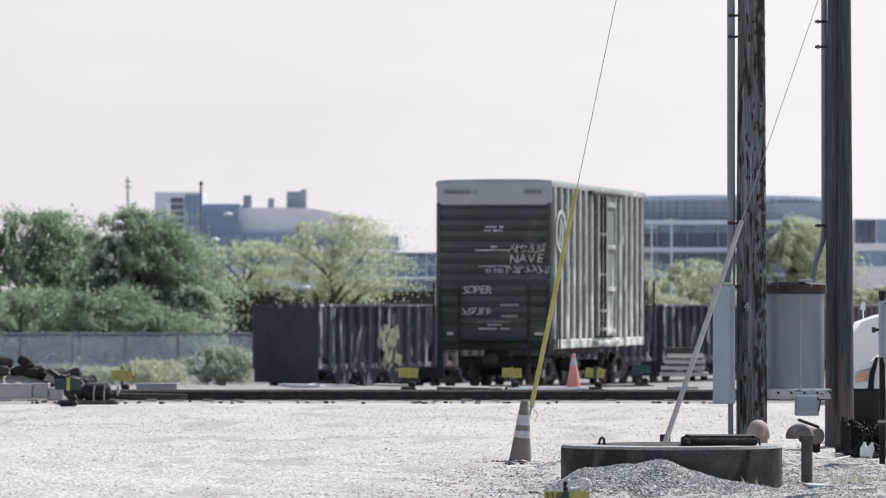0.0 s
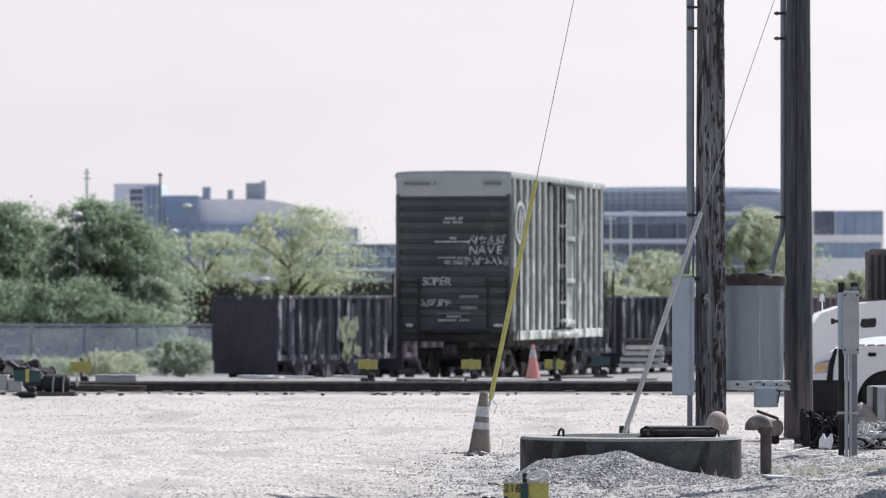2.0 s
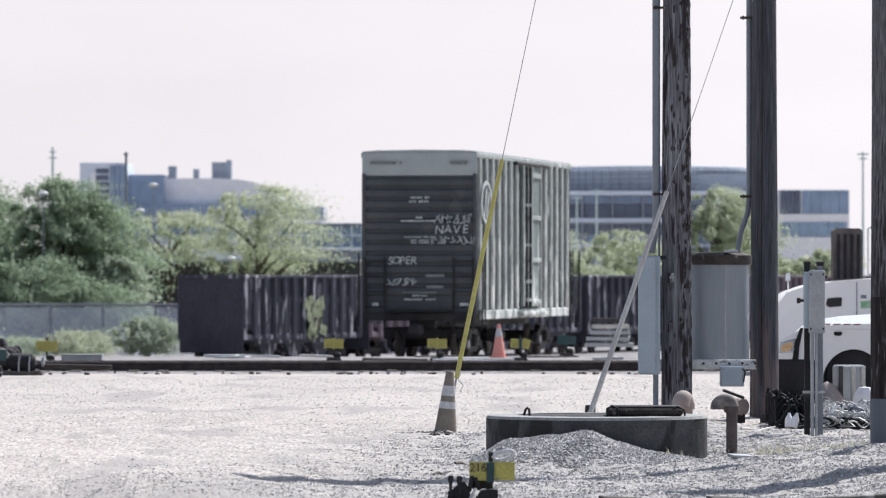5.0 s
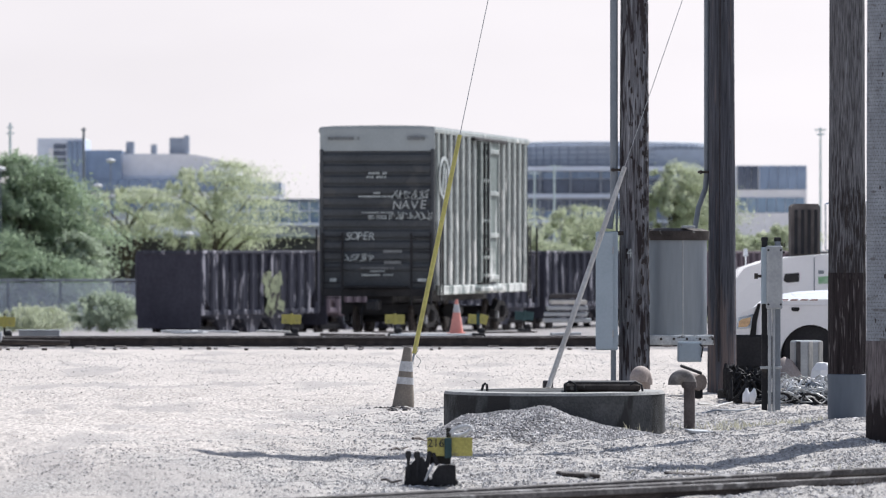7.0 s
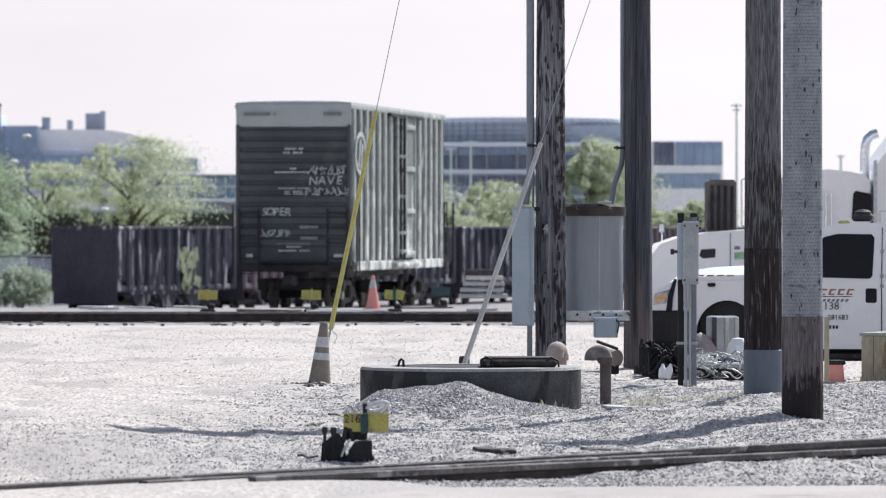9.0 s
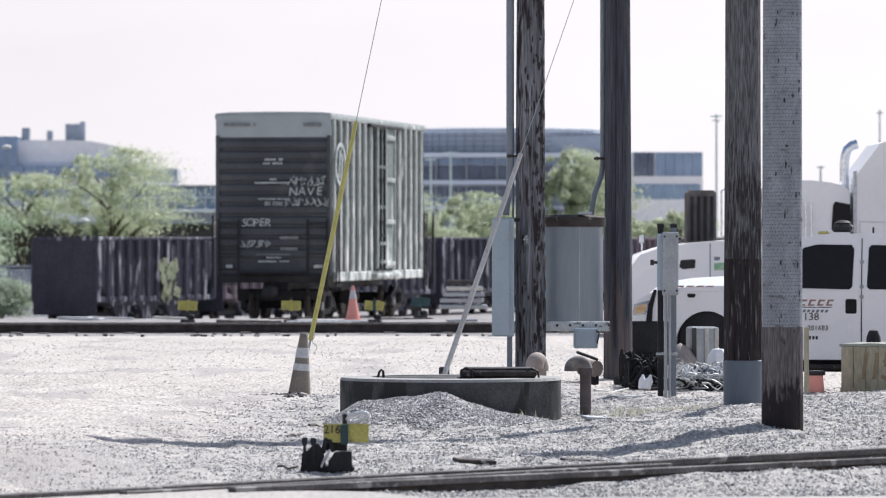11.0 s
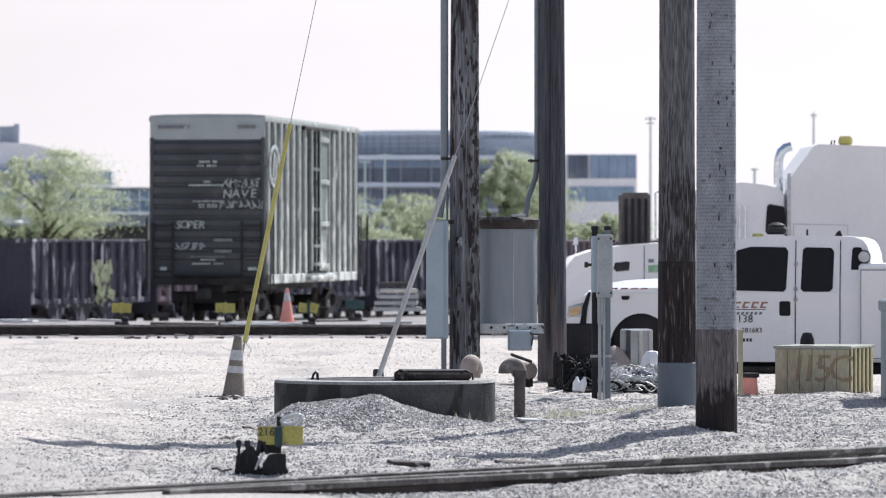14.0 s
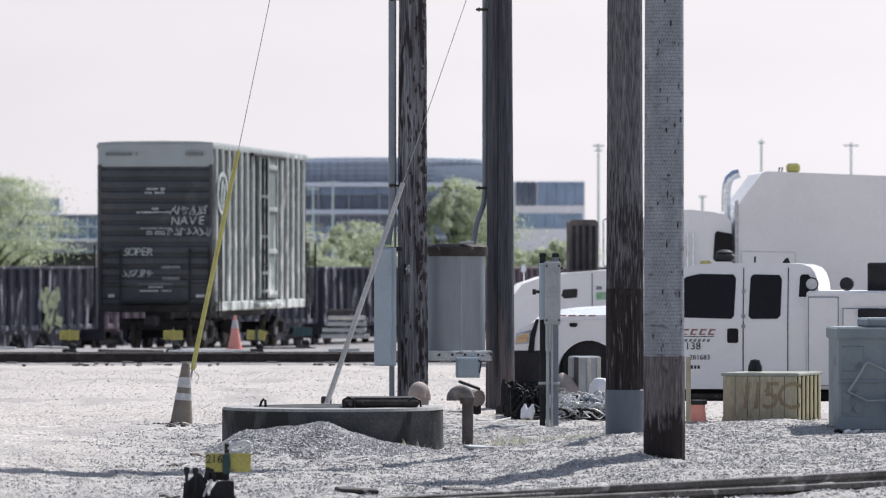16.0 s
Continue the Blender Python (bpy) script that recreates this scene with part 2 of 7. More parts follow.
M_WRAP = surface("perforated_grey_wrap", (0.325, 0.35, 0.385), (0.24, 0.258, 0.285), scale=6, fine=75, rough=0.7, metal=0.2, bump=0.5, bump_size=0.01, stretch=(1, 1, 0.6), grain=0.22, wear=(0.17, 0.172, 0.182), wear_at=0.65, wear_scale=7, wear_stretch=(1, 1, 2.2))
M_SLEEVE = surface("blue_grey_sleeve", (0.125, 0.15, 0.185), (0.098, 0.118, 0.148), scale=2, fine=30, rough=0.6, bump=0.05, stretch=(1, 1, 0.2), grain=0.05)
M_GALV = surface("galvanised_steel", (0.40, 0.42, 0.44), (0.31, 0.33, 0.35), scale=3, fine=35, rough=0.5, metal=0.5, bump=0.05, grain=0.08)
M_PAINT_BLUE = surface("pale_blue_grey_paint", (0.36, 0.43, 0.49), (0.31, 0.375, 0.43), scale=2, fine=30, rough=0.5, bump=0.05, wear=(0.24, 0.25, 0.26), wear_at=0.74, wear_scale=6, grain=0.04)
M_DRUM = surface("dull_zinc_drum", (0.265, 0.295, 0.325), (0.195, 0.225, 0.255), scale=1.5, fine=25, rough=0.42, metal=0.5, bump=0.03, stretch=(1, 1, 0.12), grain=0.05, contrast=0.3)
M_CONDUIT = surface("grey_conduit", (0.21, 0.24, 0.275), (0.165, 0.19, 0.22), scale=3, fine=40, rough=0.5, bump=0.05, grain=0.08)
M_RUSTY = surface("rusty_dark_steel", (0.075, 0.064, 0.06), (0.042, 0.037, 0.035), scale=8, fine=60, rough=0.8, metal=0.2, wear=(0.24, 0.235, 0.22), wear_at=0.64, wear_scale=10)
M_BLACK = surface("sooty_black_steel", (0.038, 0.038, 0.041), (0.024, 0.024, 0.027), scale=3, fine=40, rough=0.7, metal=0.2, wear=(0.08, 0.072, 0.068), wear_at=0.66)
M_RUBBER = surface("black_rubber", (0.022, 0.022, 0.024), scale=8, fine=60, rough=0.75, bump=0.2)
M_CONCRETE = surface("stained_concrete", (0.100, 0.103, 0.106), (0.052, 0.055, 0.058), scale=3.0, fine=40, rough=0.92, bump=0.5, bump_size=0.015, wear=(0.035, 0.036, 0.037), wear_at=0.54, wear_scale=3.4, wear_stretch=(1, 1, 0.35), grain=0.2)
M_END = surface("dark_slate_boxcar_paint", (0.076, 0.084, 0.093), (0.060, 0.066, 0.073), scale=0.9, fine=25, rough=0.65, bump=0.12, wear=(0.088, 0.093, 0.097), wear_at=0.64, wear_scale=1.5)
M_ENDTOP = surface("faded_grey_boxcar_band", (0.38, 0.42, 0.43), (0.32, 0.355, 0.365), scale=1.2, fine=25, rough=0.7, bump=0.05, stretch=(1, 1, 0.4), grain=0.05)
# shade between the ribs is put into near-black sheets, sunlight into paler chalky ribs
M_SIDE_SHADED = surface("shaded_weathered_sheet", (0.036, 0.044, 0.043), (0.024, 0.030, 0.029), scale=0.8, fine=15, rough=0.75, bump=0.2, stretch=(1, 1, 0.3), wear=(0.40, 0.41, 0.39), wear_at=0.66, wear_scale=1.6, wear_stretch=(1, 1, 0.4))
M_RIB = surface("sunlit_chalky_rib", (0.40, 0.43, 0.42), (0.22, 0.25, 0.245), scale=1.6, fine=15, rough=0.75, bump=0.2, stretch=(1, 1, 0.35), wear=(0.70, 0.71, 0.68), wear_at=0.60, wear_scale=2.6, wear_stretch=(1, 1, 0.45), grain=0.25, spread=(1.2, 4.6, 0.10, -0.10))
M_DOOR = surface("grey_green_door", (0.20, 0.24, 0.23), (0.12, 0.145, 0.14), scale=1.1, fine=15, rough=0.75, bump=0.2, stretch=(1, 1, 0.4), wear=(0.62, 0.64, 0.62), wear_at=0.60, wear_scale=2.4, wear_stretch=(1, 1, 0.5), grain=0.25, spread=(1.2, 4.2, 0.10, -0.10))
M_WHITEMARK = surface("chalk_white_marking", (0.50, 0.54, 0.54), (0.36, 0.40, 0.40), scale=4, fine=25, rough=0.8, bump=0)
M_GREYMARK = surface("faded_grey_marking", (0.22, 0.235, 0.24), (0.16, 0.17, 0.175), scale=4, fine=25, rough=0.8, bump=0)
M_HOPPER = surface("sooty_hopper_side", (0.082, 0.084, 0.107), (0.055, 0.057, 0.075), scale=0.5, fine=8, rough=0.85, bump=0.2, stretch=(1, 1, 0.25), wear=(0.46, 0.45, 0.49), wear_at=0.60, wear_scale=3.2, wear_stretch=(1, 1, 0.18))
M_HOPPER_RED = surface("faded_oxide_hopper_side", (0.205, 0.165, 0.19), (0.15, 0.122, 0.142), scale=0.5, fine=8, rough=0.85, bump=0.2, stretch=(1, 1, 0.25), wear=(0.36, 0.33, 0.36), wear_at=0.66, wear_scale=0.9, wear_stretch=(1, 1, 0.3))
M_BARK = surface("grey_brown_bark", (0.12, 0.10, 0.085), (0.07, 0.06, 0.05), scale=3, fine=20, rough=0.95, bump=0.6, stretch=(1, 1, 0.2))


def leaf_surface(name, base, second):
    ma = surface(name, base, second, scale=0.5, fine=3, rough=0.75, bump=0, island=0.16)
    ma.node_tree.nodes["Principled BSDF"].inputs["Specular IOR Level"].default_value = 0.0
    tr, ad = ma.node_tree.nodes.new("ShaderNodeBsdfTranslucent"), ma.node_tree.nodes.new("ShaderNodeMixShader")
    bs, out = ma.node_tree.nodes["Principled BSDF"], ma.node_tree.nodes["Material Output"]
    src = bs.inputs["Base Color"].links[0].from_socket
    ma.node_tree.links.new(src, tr.inputs["Color"])
    ad.inputs["Fac"].default_value = 0.5
    ma.node_tree.links.new(bs.outputs[0], ad.inputs[1])
    ma.node_tree.links.new(tr.outputs[0], ad.inputs[2])
    ma.node_tree.links.new(ad.outputs[0], out.inputs["Surface"])
    return ma


# leaf colours lifted well above real foliage, carrying the haze of distance
M_LEAF_DARK = leaf_surface("deep_green_leaves", (0.38, 0.465, 0.325), (0.265, 0.335, 0.225))
M_LEAF_LIME = leaf_surface("yellow_green_leaves", (0.58, 0.61, 0.46), (0.46, 0.505, 0.37))
M_LEAF_MID = leaf_surface("mid_green_leaves", (0.48, 0.54, 0.42), (0.36, 0.42, 0.32))
M_GLASS_BLUE = surface("blue_tinted_glazing", (0.25, 0.33, 0.46), (0.18, 0.25, 0.37), scale=0.05, fine=0.6, rough=0.15, bump=0, contrast=0.3)
# far cladding and fascia colours include the paling of distance haze
M_FACADE = surface("pale_blue_grey_cladding", (0.68, 0.74, 0.84), (0.60, 0.67, 0.77), scale=0.1, fine=1.5, rough=0.6, bump=0, grain=0.05)
M_FACADE_W = surface("off_white_fascia", (0.84, 0.85, 0.88), (0.78, 0.79, 0.82), scale=0.1, fine=1.5, rough=0.6, bump=0, grain=0.04)
M_FACADE_D = surface("dark_slate_cladding", (0.26, 0.29, 0.345), (0.20, 0.23, 0.28), scale=0.1, fine=1.5, rough=0.6, bump=0)
M_CLAD = surface("weathered_blue_grey_panels", (0.34, 0.375, 0.43), (0.29, 0.325, 0.38), scale=0.1, fine=1.2, rough=0.55, bump=0, grain=0.06)
M_GLASS_DARK = surface("dark_ribbon_glazing", (0.085, 0.11, 0.165), (0.14, 0.17, 0.23), scale=0.12, fine=0.8, rough=0.2, bump=0, contrast=0.3)
M_FENCE = surface("grey_fence_mesh", (0.26, 0.28, 0.32), (0.19, 0.21, 0.25), scale=0.4, fine=6, rough=0.7, bump=0.1)
M_WHITE = surface("white_vehicle_paint", (0.85, 0.85, 0.86), (0.82, 0.82, 0.835), scale=0.8, fine=20, rough=0.3, bump=0.0, coat=0.5, contrast=0.3, grain=0.015)
M_WHITE_DULL = surface("dusty_white_paint", (0.85, 0.845, 0.85), (0.80, 0.795, 0.80), scale=0.6, fine=15, rough=0.45, bump=0.0, contrast=0.3, grain=0.02)
M_DARKGLASS = surface("tinted_window_glass", (0.006, 0.006, 0.010), (0.009, 0.009, 0.013), scale=1.2, fine=10, rough=0.12, bump=0)
M_DARKGLASS.node_tree.nodes["Principled BSDF"].inputs["Specular IOR Level"].default_value = 0.2
M_CHROME = surface("polished_chrome", (0.75, 0.78, 0.82), (0.68, 0.72, 0.76), scale=2, fine=20, rough=0.12, metal=1.0, bump=0)
M_YELLOW = surface("yellow_target_paint", (0.45, 0.41, 0.11), (0.37, 0.34, 0.10), scale=6, fine=50, rough=0.6, bump=0.1, wear=(0.25, 0.235, 0.12), wear_at=0.64, wear_scale=9)
M_GUARD = surface("yellow_plastic_guard", (0.58, 0.53, 0.15), (0.49, 0.445, 0.14), scale=2, fine=30, rough=0.5, bump=0.05)
M_TEAL = surface("green_target_paint", (0.032, 0.075, 0.082), (0.022, 0.055, 0.06), scale=5, fine=40, rough=0.6, bump=0.1)
M_ORANGE = surface("orange_plastic", (0.78, 0.33, 0.27), (0.71, 0.29, 0.235), scale=4, fine=40, rough=0.6, bump=0.05, grain=0.06)
M_FADEDCONE = surface("grimy_faded_cone", (0.27, 0.235, 0.195), (0.20, 0.175, 0.15), scale=7, fine=50, rough=0.8, bump=0.1)
M_REFLECT = surface("grey_white_reflective_band", (0.62, 0.63, 0.64), (0.42, 0.43, 0.44), scale=14, fine=60, rough=0.5, bump=0.1)
M_PVC = surface("weathered_white_guard", (0.56, 0.55, 0.52), (0.42, 0.41, 0.38), scale=3, fine=40, rough=0.6, bump=0.1, stretch=(1, 1, 0.3))
M_WIRE = surface("grey_strand_wire", (0.50, 0.50, 0.49), (0.42, 0.42, 0.41), scale=9, fine=50, rough=0.5, metal=0.3, bump=0)
M_TIMBER = surface("old_broken_timber", (0.085, 0.08, 0.082), (0.045, 0.042, 0.044), scale=2, fine=20, rough=0.95, bump=0.5)
M_INK = surface("black_lettering", (0.03, 0.03, 0.035), rough=0.6, bump=0)
M_GRASS = surface("dry_green_grass", (0.28, 0.31, 0.17), (0.18, 0.22, 0.12), scale=0.4, fine=6, rough=0.95, bump=0, island=0.3)
M_LIP = surface("pale_lip_concrete", (0.34, 0.34, 0.33), (0.26, 0.26, 0.25), scale=6, fine=40, rough=0.9, bump=0.5, grain=0.25)
M_HOPPER_END = surface("sooty_hopper_end", (0.062, 0.061, 0.080), (0.046, 0.045, 0.060), scale=0.7, fine=8, rough=0.85, bump=0.2)
M_LIME_PAINT = surface("dull_lime_spray", (0.34, 0.38, 0.24), (0.22, 0.25, 0.16), scale=1.5, fine=8, rough=0.85, bump=0, wear=(0.06, 0.055, 0.055), wear_at=0.56, wear_scale=2.5)
M_DUSTRAIL = surface("dusty_pale_rail", (0.17, 0.16, 0.155), (0.07, 0.065, 0.063), scale=3, fine=40, rough=0.85, bump=0.3, stretch=(0.4, 1, 1), grain=0.3, wear=(0.33, 0.32, 0.31), wear_at=0.60, wear_scale=5, wear_stretch=(0.5, 1, 1))
M_TAR = surface("black_tar_blotch", (0.035, 0.030, 0.031), (0.055, 0.048, 0.048), scale=9, fine=60, rough=0.9, bump=0.4)


# ---------------------------------------------------------------- ground
def step(v, a, b):
    t = np.clip((v - a) / (b - a), 0.0, 1.0)
    return t * t * (3 - 2 * t)


def mound(x, y):
    """Loose gravel heaped against the front of the concrete pit."""
    side = np.where(x < 0.48, 0.46, 1.08)
    lumps = 1 + 0.05 * np.sin(7 * x + 1) + 0.05 * np.sin(15 * x + 3 * y)
    return 0.245 * lumps * np.exp(-np.abs((x - 0.48) / side) ** 3 - ((y - 50.1) / 0.65) ** 2)


def ground_z(x, y):
    x, y = np.asarray(x, float), np.asarray(y, float)
    z = np.interp(y, [114, 120, 138, 158, 166, 222], [0, -0.08, -0.52, -0.64, -0.87, -2.2])
    z = z - 0.30 * step(y, 62.5, 65.5) * step(x, 3.6, 4.6) * (1 - step(y, 84, 92))
    near = (1 - step(y, 60, 90)) * step(y, 36, 38)
    z = z + near * (0.020 * np.sin(1.7 * x + 0.6 * y) + 0.015 * np.sin(0.9 * y - 1.1 * x) + 0.016 * np.sin(4.1 * x - 2.3 * y) + 0.010 * np.sin(7.3 * x + 1.9 * y))
    z = z + 0.085 * step(x, 1.9, 3.6) * step(y, 43.5, 46) * (1 - step(y, 51.5, 55))
    z = z + 0.10 * np.exp(-np.abs((x - 1.7) / 1.0) ** 4 - np.abs((y - 63.0) / 2.6) ** 4)   # firm ground about the guy anchor
    # dirt packed against the near rails where they run out
    z = z + 0.078 * (1 - step(x, -0.6, 1.1)) * step(y - x, 33.0, 34.8) * (1 - step(y - x, 36.9, 38.0))
    # the dirt road's crown, rising away from the near rails
    z = z + 0.175 * step(-x, -0.3, 2.5) * step(y, 36.5, 40.5) * (1 - step(y, 46, 60))
    z = z + 0.11 * np.exp(-((x - 3.80) / 0.55) ** 2 - ((y - 50.4) / 0.7) ** 2)
    z = z + 0.075 * np.exp(-((y - 34.9 - x) / 0.75) ** 2) * step(x, 1.3, 2.6)
    return z + mound(x, y)


def gz(x, y):
    return float(ground_z(x, y))


xs = np.concatenate([-np.geomspace(2500, 7.5, 40), np.arange(-7, 8.01, 0.1), np.geomspace(8.6, 2500, 40)])
ys = np.concatenate([-np.geomspace(800, 2, 12), np.arange(0, 30, 2.0), np.arange(30, 66, 0.12), np.arange(66, 100, 0.5), np.arange(100, 240, 4.0), np.geomspace(244, 4000, 40)])
gx, gy = np.meshgrid(xs, ys)
rough = np.random.RandomState(3).normal(0, 1, gx.shape) * 0.009 * (1 - step(gy, 64, 80)) * step(gy, 36, 37.5)
gzz = ground_z(gx, gy) + rough
nx, ny = len(xs), len(ys)
idx = np.arange(nx * ny).reshape(ny, nx)
quads = np.stack([idx[:-1, :-1], idx[:-1, 1:], idx[1:, 1:], idx[1:, :-1]], -1).reshape(-1, 4)
me = bpy.data.meshes.new("ground")
me.from_pydata(np.stack([gx, gy, gzz], -1).reshape(-1, 3).tolist(), [], quads.tolist())
me.shade_smooth()
me.materials.append(M_GROUND)
tagged(new("ground", me), "pale dusty yard ground of dirt and crushed gravel", "ground", kind="structure")


def scatter(name, pts, sizes, material, label, seed, category="gravel", under=8):
    """Many small angular stones in one mesh."""
    rs = np.random.RandomState(seed)
    octa = np.array([(1, 0, 0), (-1, 0, 0), (0, 1, 0), (0, -1, 0), (0, 0, 1), (0, 0, -1)], float)
    tri = np.array([(0, 2, 4), (2, 1, 4), (1, 3, 4), (3, 0, 4), (2, 0, 5), (1, 2, 5), (3, 1, 5), (0, 3, 5)])[:under]
    n = len(pts)
    v = octa[None] * rs.uniform(0.55, 1.25, (n, 6, 1)) + rs.normal(0, 0.18, (n, 6, 3))
    a = rs.uniform(0, 6.28, n)
    c, s = np.cos(a)[:, None], np.sin(a)[:, None]
    v = np.stack([v[..., 0] * c - v[..., 1] * s, v[..., 0] * s + v[..., 1] * c, v[..., 2] * 0.6], -1) * sizes[:, None, None] + pts[:, None]
    f = tri[None] + 6 * np.arange(n)[:, None, None]
    m = bpy.data.meshes.new(name)
    m.from_pydata(v.reshape(-1, 3).tolist(), [], f.reshape(-1, 3).tolist())
    m.materials.append(material)
    return tagged(new(name, m), label, category, kind="stuff")


rs = np.random.RandomState(11)
px, py = rs.uniform(-6.5, 7.5, 340000), rs.uniform(34.5, 66, 340000)
keep = rs.uniform(0, 1, 340000) < 0.06 + 0.94 * step(px + 2.2 * (1 - step(py, 40, 50)) + 0.6 * np.sin(py * 1.3) + 0.25 * rs.normal(0, 1, 340000), -2.2, 0.6) * (1 - step(py, 57, 63))
keep &= py > np.interp(px, [-8, -0.6, 0.8, 3.5, 9], [36.5, 36.5, 35.3, 35.5, 36.2])
px, py = px[keep], py[keep]
size = rs.uniform(0.006, 0.0165, len(px)) * rs.choice([1, 1, 1, 1.5], len(px)) * (0.6 + 0.4 * step(px, -2.0, 0.5))
fx, fy = rs.uniform(-9, 9, 16000), rs.uniform(58, 91.0, 16000)
px, py = np.concatenate([px, fx]), np.concatenate([py, fy])
size = np.concatenate([size, rs.uniform(0.006, 0.017, 16000)])
scatter("gravel", np.stack([px, py, ground_z(px, py) + size * 0.25], -1), size, M_STONE, "loose grey crushed gravel over the yard", 5, under=4)
px, py = rs.uniform(-0.7, 2.1, 24000), 50.05 + rs.normal(0, 0.6, 24000)
keep = mound(px, py) > 0.02
px, py = px[keep], py[keep]
size = rs.uniform(0.012, 0.027, len(px))
scatter("gravel_heap", np.stack([px, py, ground_z(px, py) + size * 0.3], -1), size, M_STONE, "heap of fresh grey gravel against a concrete pit", 6)


# ---------------------------------------------------------------- tracks
RAIL_SECTION = [(-0.07, 0), (0.07, 0), (0.07, 0.012), (0.011, 0.03), (0.011, 0.125), (0.036, 0.135), (0.036, 0.168), (0.028, 0.172), (-0.028, 0.172), (-0.036, 0.168), (-0.036, 0.135), (-0.011, 0.125), (-0.011, 0.03), (-0.07, 0.012)]


def rail(p, q, parent, z, name="rail", material=None):
    p, q = Vector(p), Vector(q)
    d = q - p
    m = Matrix.Translation((p.x, p.y, z)) @ Matrix.Rotation(math.atan2(d.y, d.x), 4, "Z")
    body = part(name, Shape(m).prism(RAIL_SECTION, 0, 0, d.length), material or M_RAIL, parent)
    if z < 0:
        part("rail_head", Shape(m).box((d.length / 2, 0, 0.158), (d.length, 0.080, 0.044), 0.006), M_DUSTRAIL, body, "dusty pale rail head")
    else:
        part("rail_head", Shape(m).box((d.length / 2, 0, 0.1735), (d.length, 0.05, 0.005)), M_RAILTOP, body, "worn shiny rail head")
    return body


def ties(parent, p, q, gap, z, length=2.6):
    p, q = Vector(p), Vector(q)
    d = q - p
    r = random.Random(4)
    me = Shape().box((0, 0, 0), (0.22, length, 0.18), 0.02).mesh("tie")
    me.materials.append(M_TIE)
    for i in range(int(d.length / gap)):
        c = p + d * ((i + 0.5) * gap / d.length)
        ob = new("tie", me)
        ob.matrix_basis = Matrix.Translation((c.x, c.y, z - 0.09 + r.uniform(-0.01, 0.015))) @ Matrix.Rotation(math.atan2(d.y, d.x) + r.uniform(-0.02, 0.02), 4, "Z")
        ob.parent = parent


track = thing("cross_track", "rusty railway track with timber ties crossing the yard", "railway track", kind="structure")
rail((-40, 96.676), (40, 97.827), track, 0.02)
rail((-40, 96.676+1.5), (40, 97.827+1.5), track, 0.02)
ties(track, (-16, 96.676+0.72), (16, 97.827+0.72), 0.52, 0.035)
b = Shape()
b.prism([(96.676-1.0, -0.03), (96.676-0.7, 0.02), (96.676+8.0, 0.05), (96.676+17.0, 0.04), (96.676+20.0, -0.1), (96.676+10.0, -0.4)], 0, -60, 60)
part("ballast", b, M_BALLAST, track, "grey stone ballast bed")

lower = thing("lower_track", "dark ballast bed of a lower track", "railway track", kind="structure")
part("ballast", Shape().box((0, 262, -2.18), (160, 80, 0.14), 0.03), M_BALLAST, lower)
part("grass_verge", Shape().box((0, 379, -2.19), (400, 150, 0.10), 0.02), M_GRASS)
tagged(bpy.data.objects["grass_verge"], "rough grass verge behind the lower track", "grass", kind="structure")

spur = thing("near_track", "rusty turnout rails set in dirt and gravel", "railway track", kind="structure")
rail((-5.0, 30.7), (9.0, 47.2), spur, -0.07, "rail", M_DUSTRAIL)
rail((-0.7, 35.0), (9.0, 44.7), spur, -0.07)
rail((-1.4, 34.75), (2.4, 39.1), spur, -0.085, "guard_rail", M_DUSTRAIL)
ties(spur, (0.2, 36.2), (8.5, 45.4), 0.55, -0.03, 2.9)

b = Shape()
b.prism([(-40, -8), (-40, 8), (-8, 29.0), (-0.6, 34.8), (0.8, 35.1), (3.5, 35.3), (9, 36.0), (40, 40), (40, -8)], 2, -0.3, 0.035)
part("pavement", b, M_PAVE)
tagged(bpy.data.objects["pavement"], "pale concrete road edge beside the near rails", "pavement", kind="structure")


# ---------------------------------------------------------------- utility poles
def pole_shape(x, y, z0, z1, ra, rb, seed, za, zb, dents=0.012):
    """A round timber between two heights, tapering from radius ra at za to rb at zb, with checks along the grain."""
    s, rows, seg = Shape(), max(4, int((z1 - z0) * 7)), 40
    vs, fs = [], []
    for i in range(rows + 1):
        z = z0 + (z1 - z0) * i / rows
        r = ra + (rb - ra) * (z - za) / (zb - za)
        for k in range(seg):
            a = 2 * math.pi * k / seg
            g = noise.noise(Vector((math.cos(a) * 3.2 + seed, math.sin(a) * 3.2, z * 0.35)))
            c = noise.noise(Vector((math.cos(a) * 9 + seed, math.sin(a) * 9, z * 0.5)))
            rr = r + dents * 0.5 * g - (dents if c > 0.32 else 0.0)
            vs.append((x + rr * math.cos(a), y + rr * math.sin(a), z))
    for i in range(rows):
        for k in range(seg):
            j = (k + 1) % seg
            fs.append((i * seg + k, i * seg + j, (i + 1) * seg + j, (i + 1) * seg + k))
    fs.append(tuple(rows * seg + k for k in range(seg)))
    return s.add(vs, fs)


PA, PB, PC, PD = (2.423, 68.0), (3.403, 65.5), (3.838, 51.0), (3.842, 46.5)
TOP = 12.5
pole_a = thing("utility_pole", "cracked dark brown timber utility pole behind a concrete pit", "utility pole", group="timber poles")
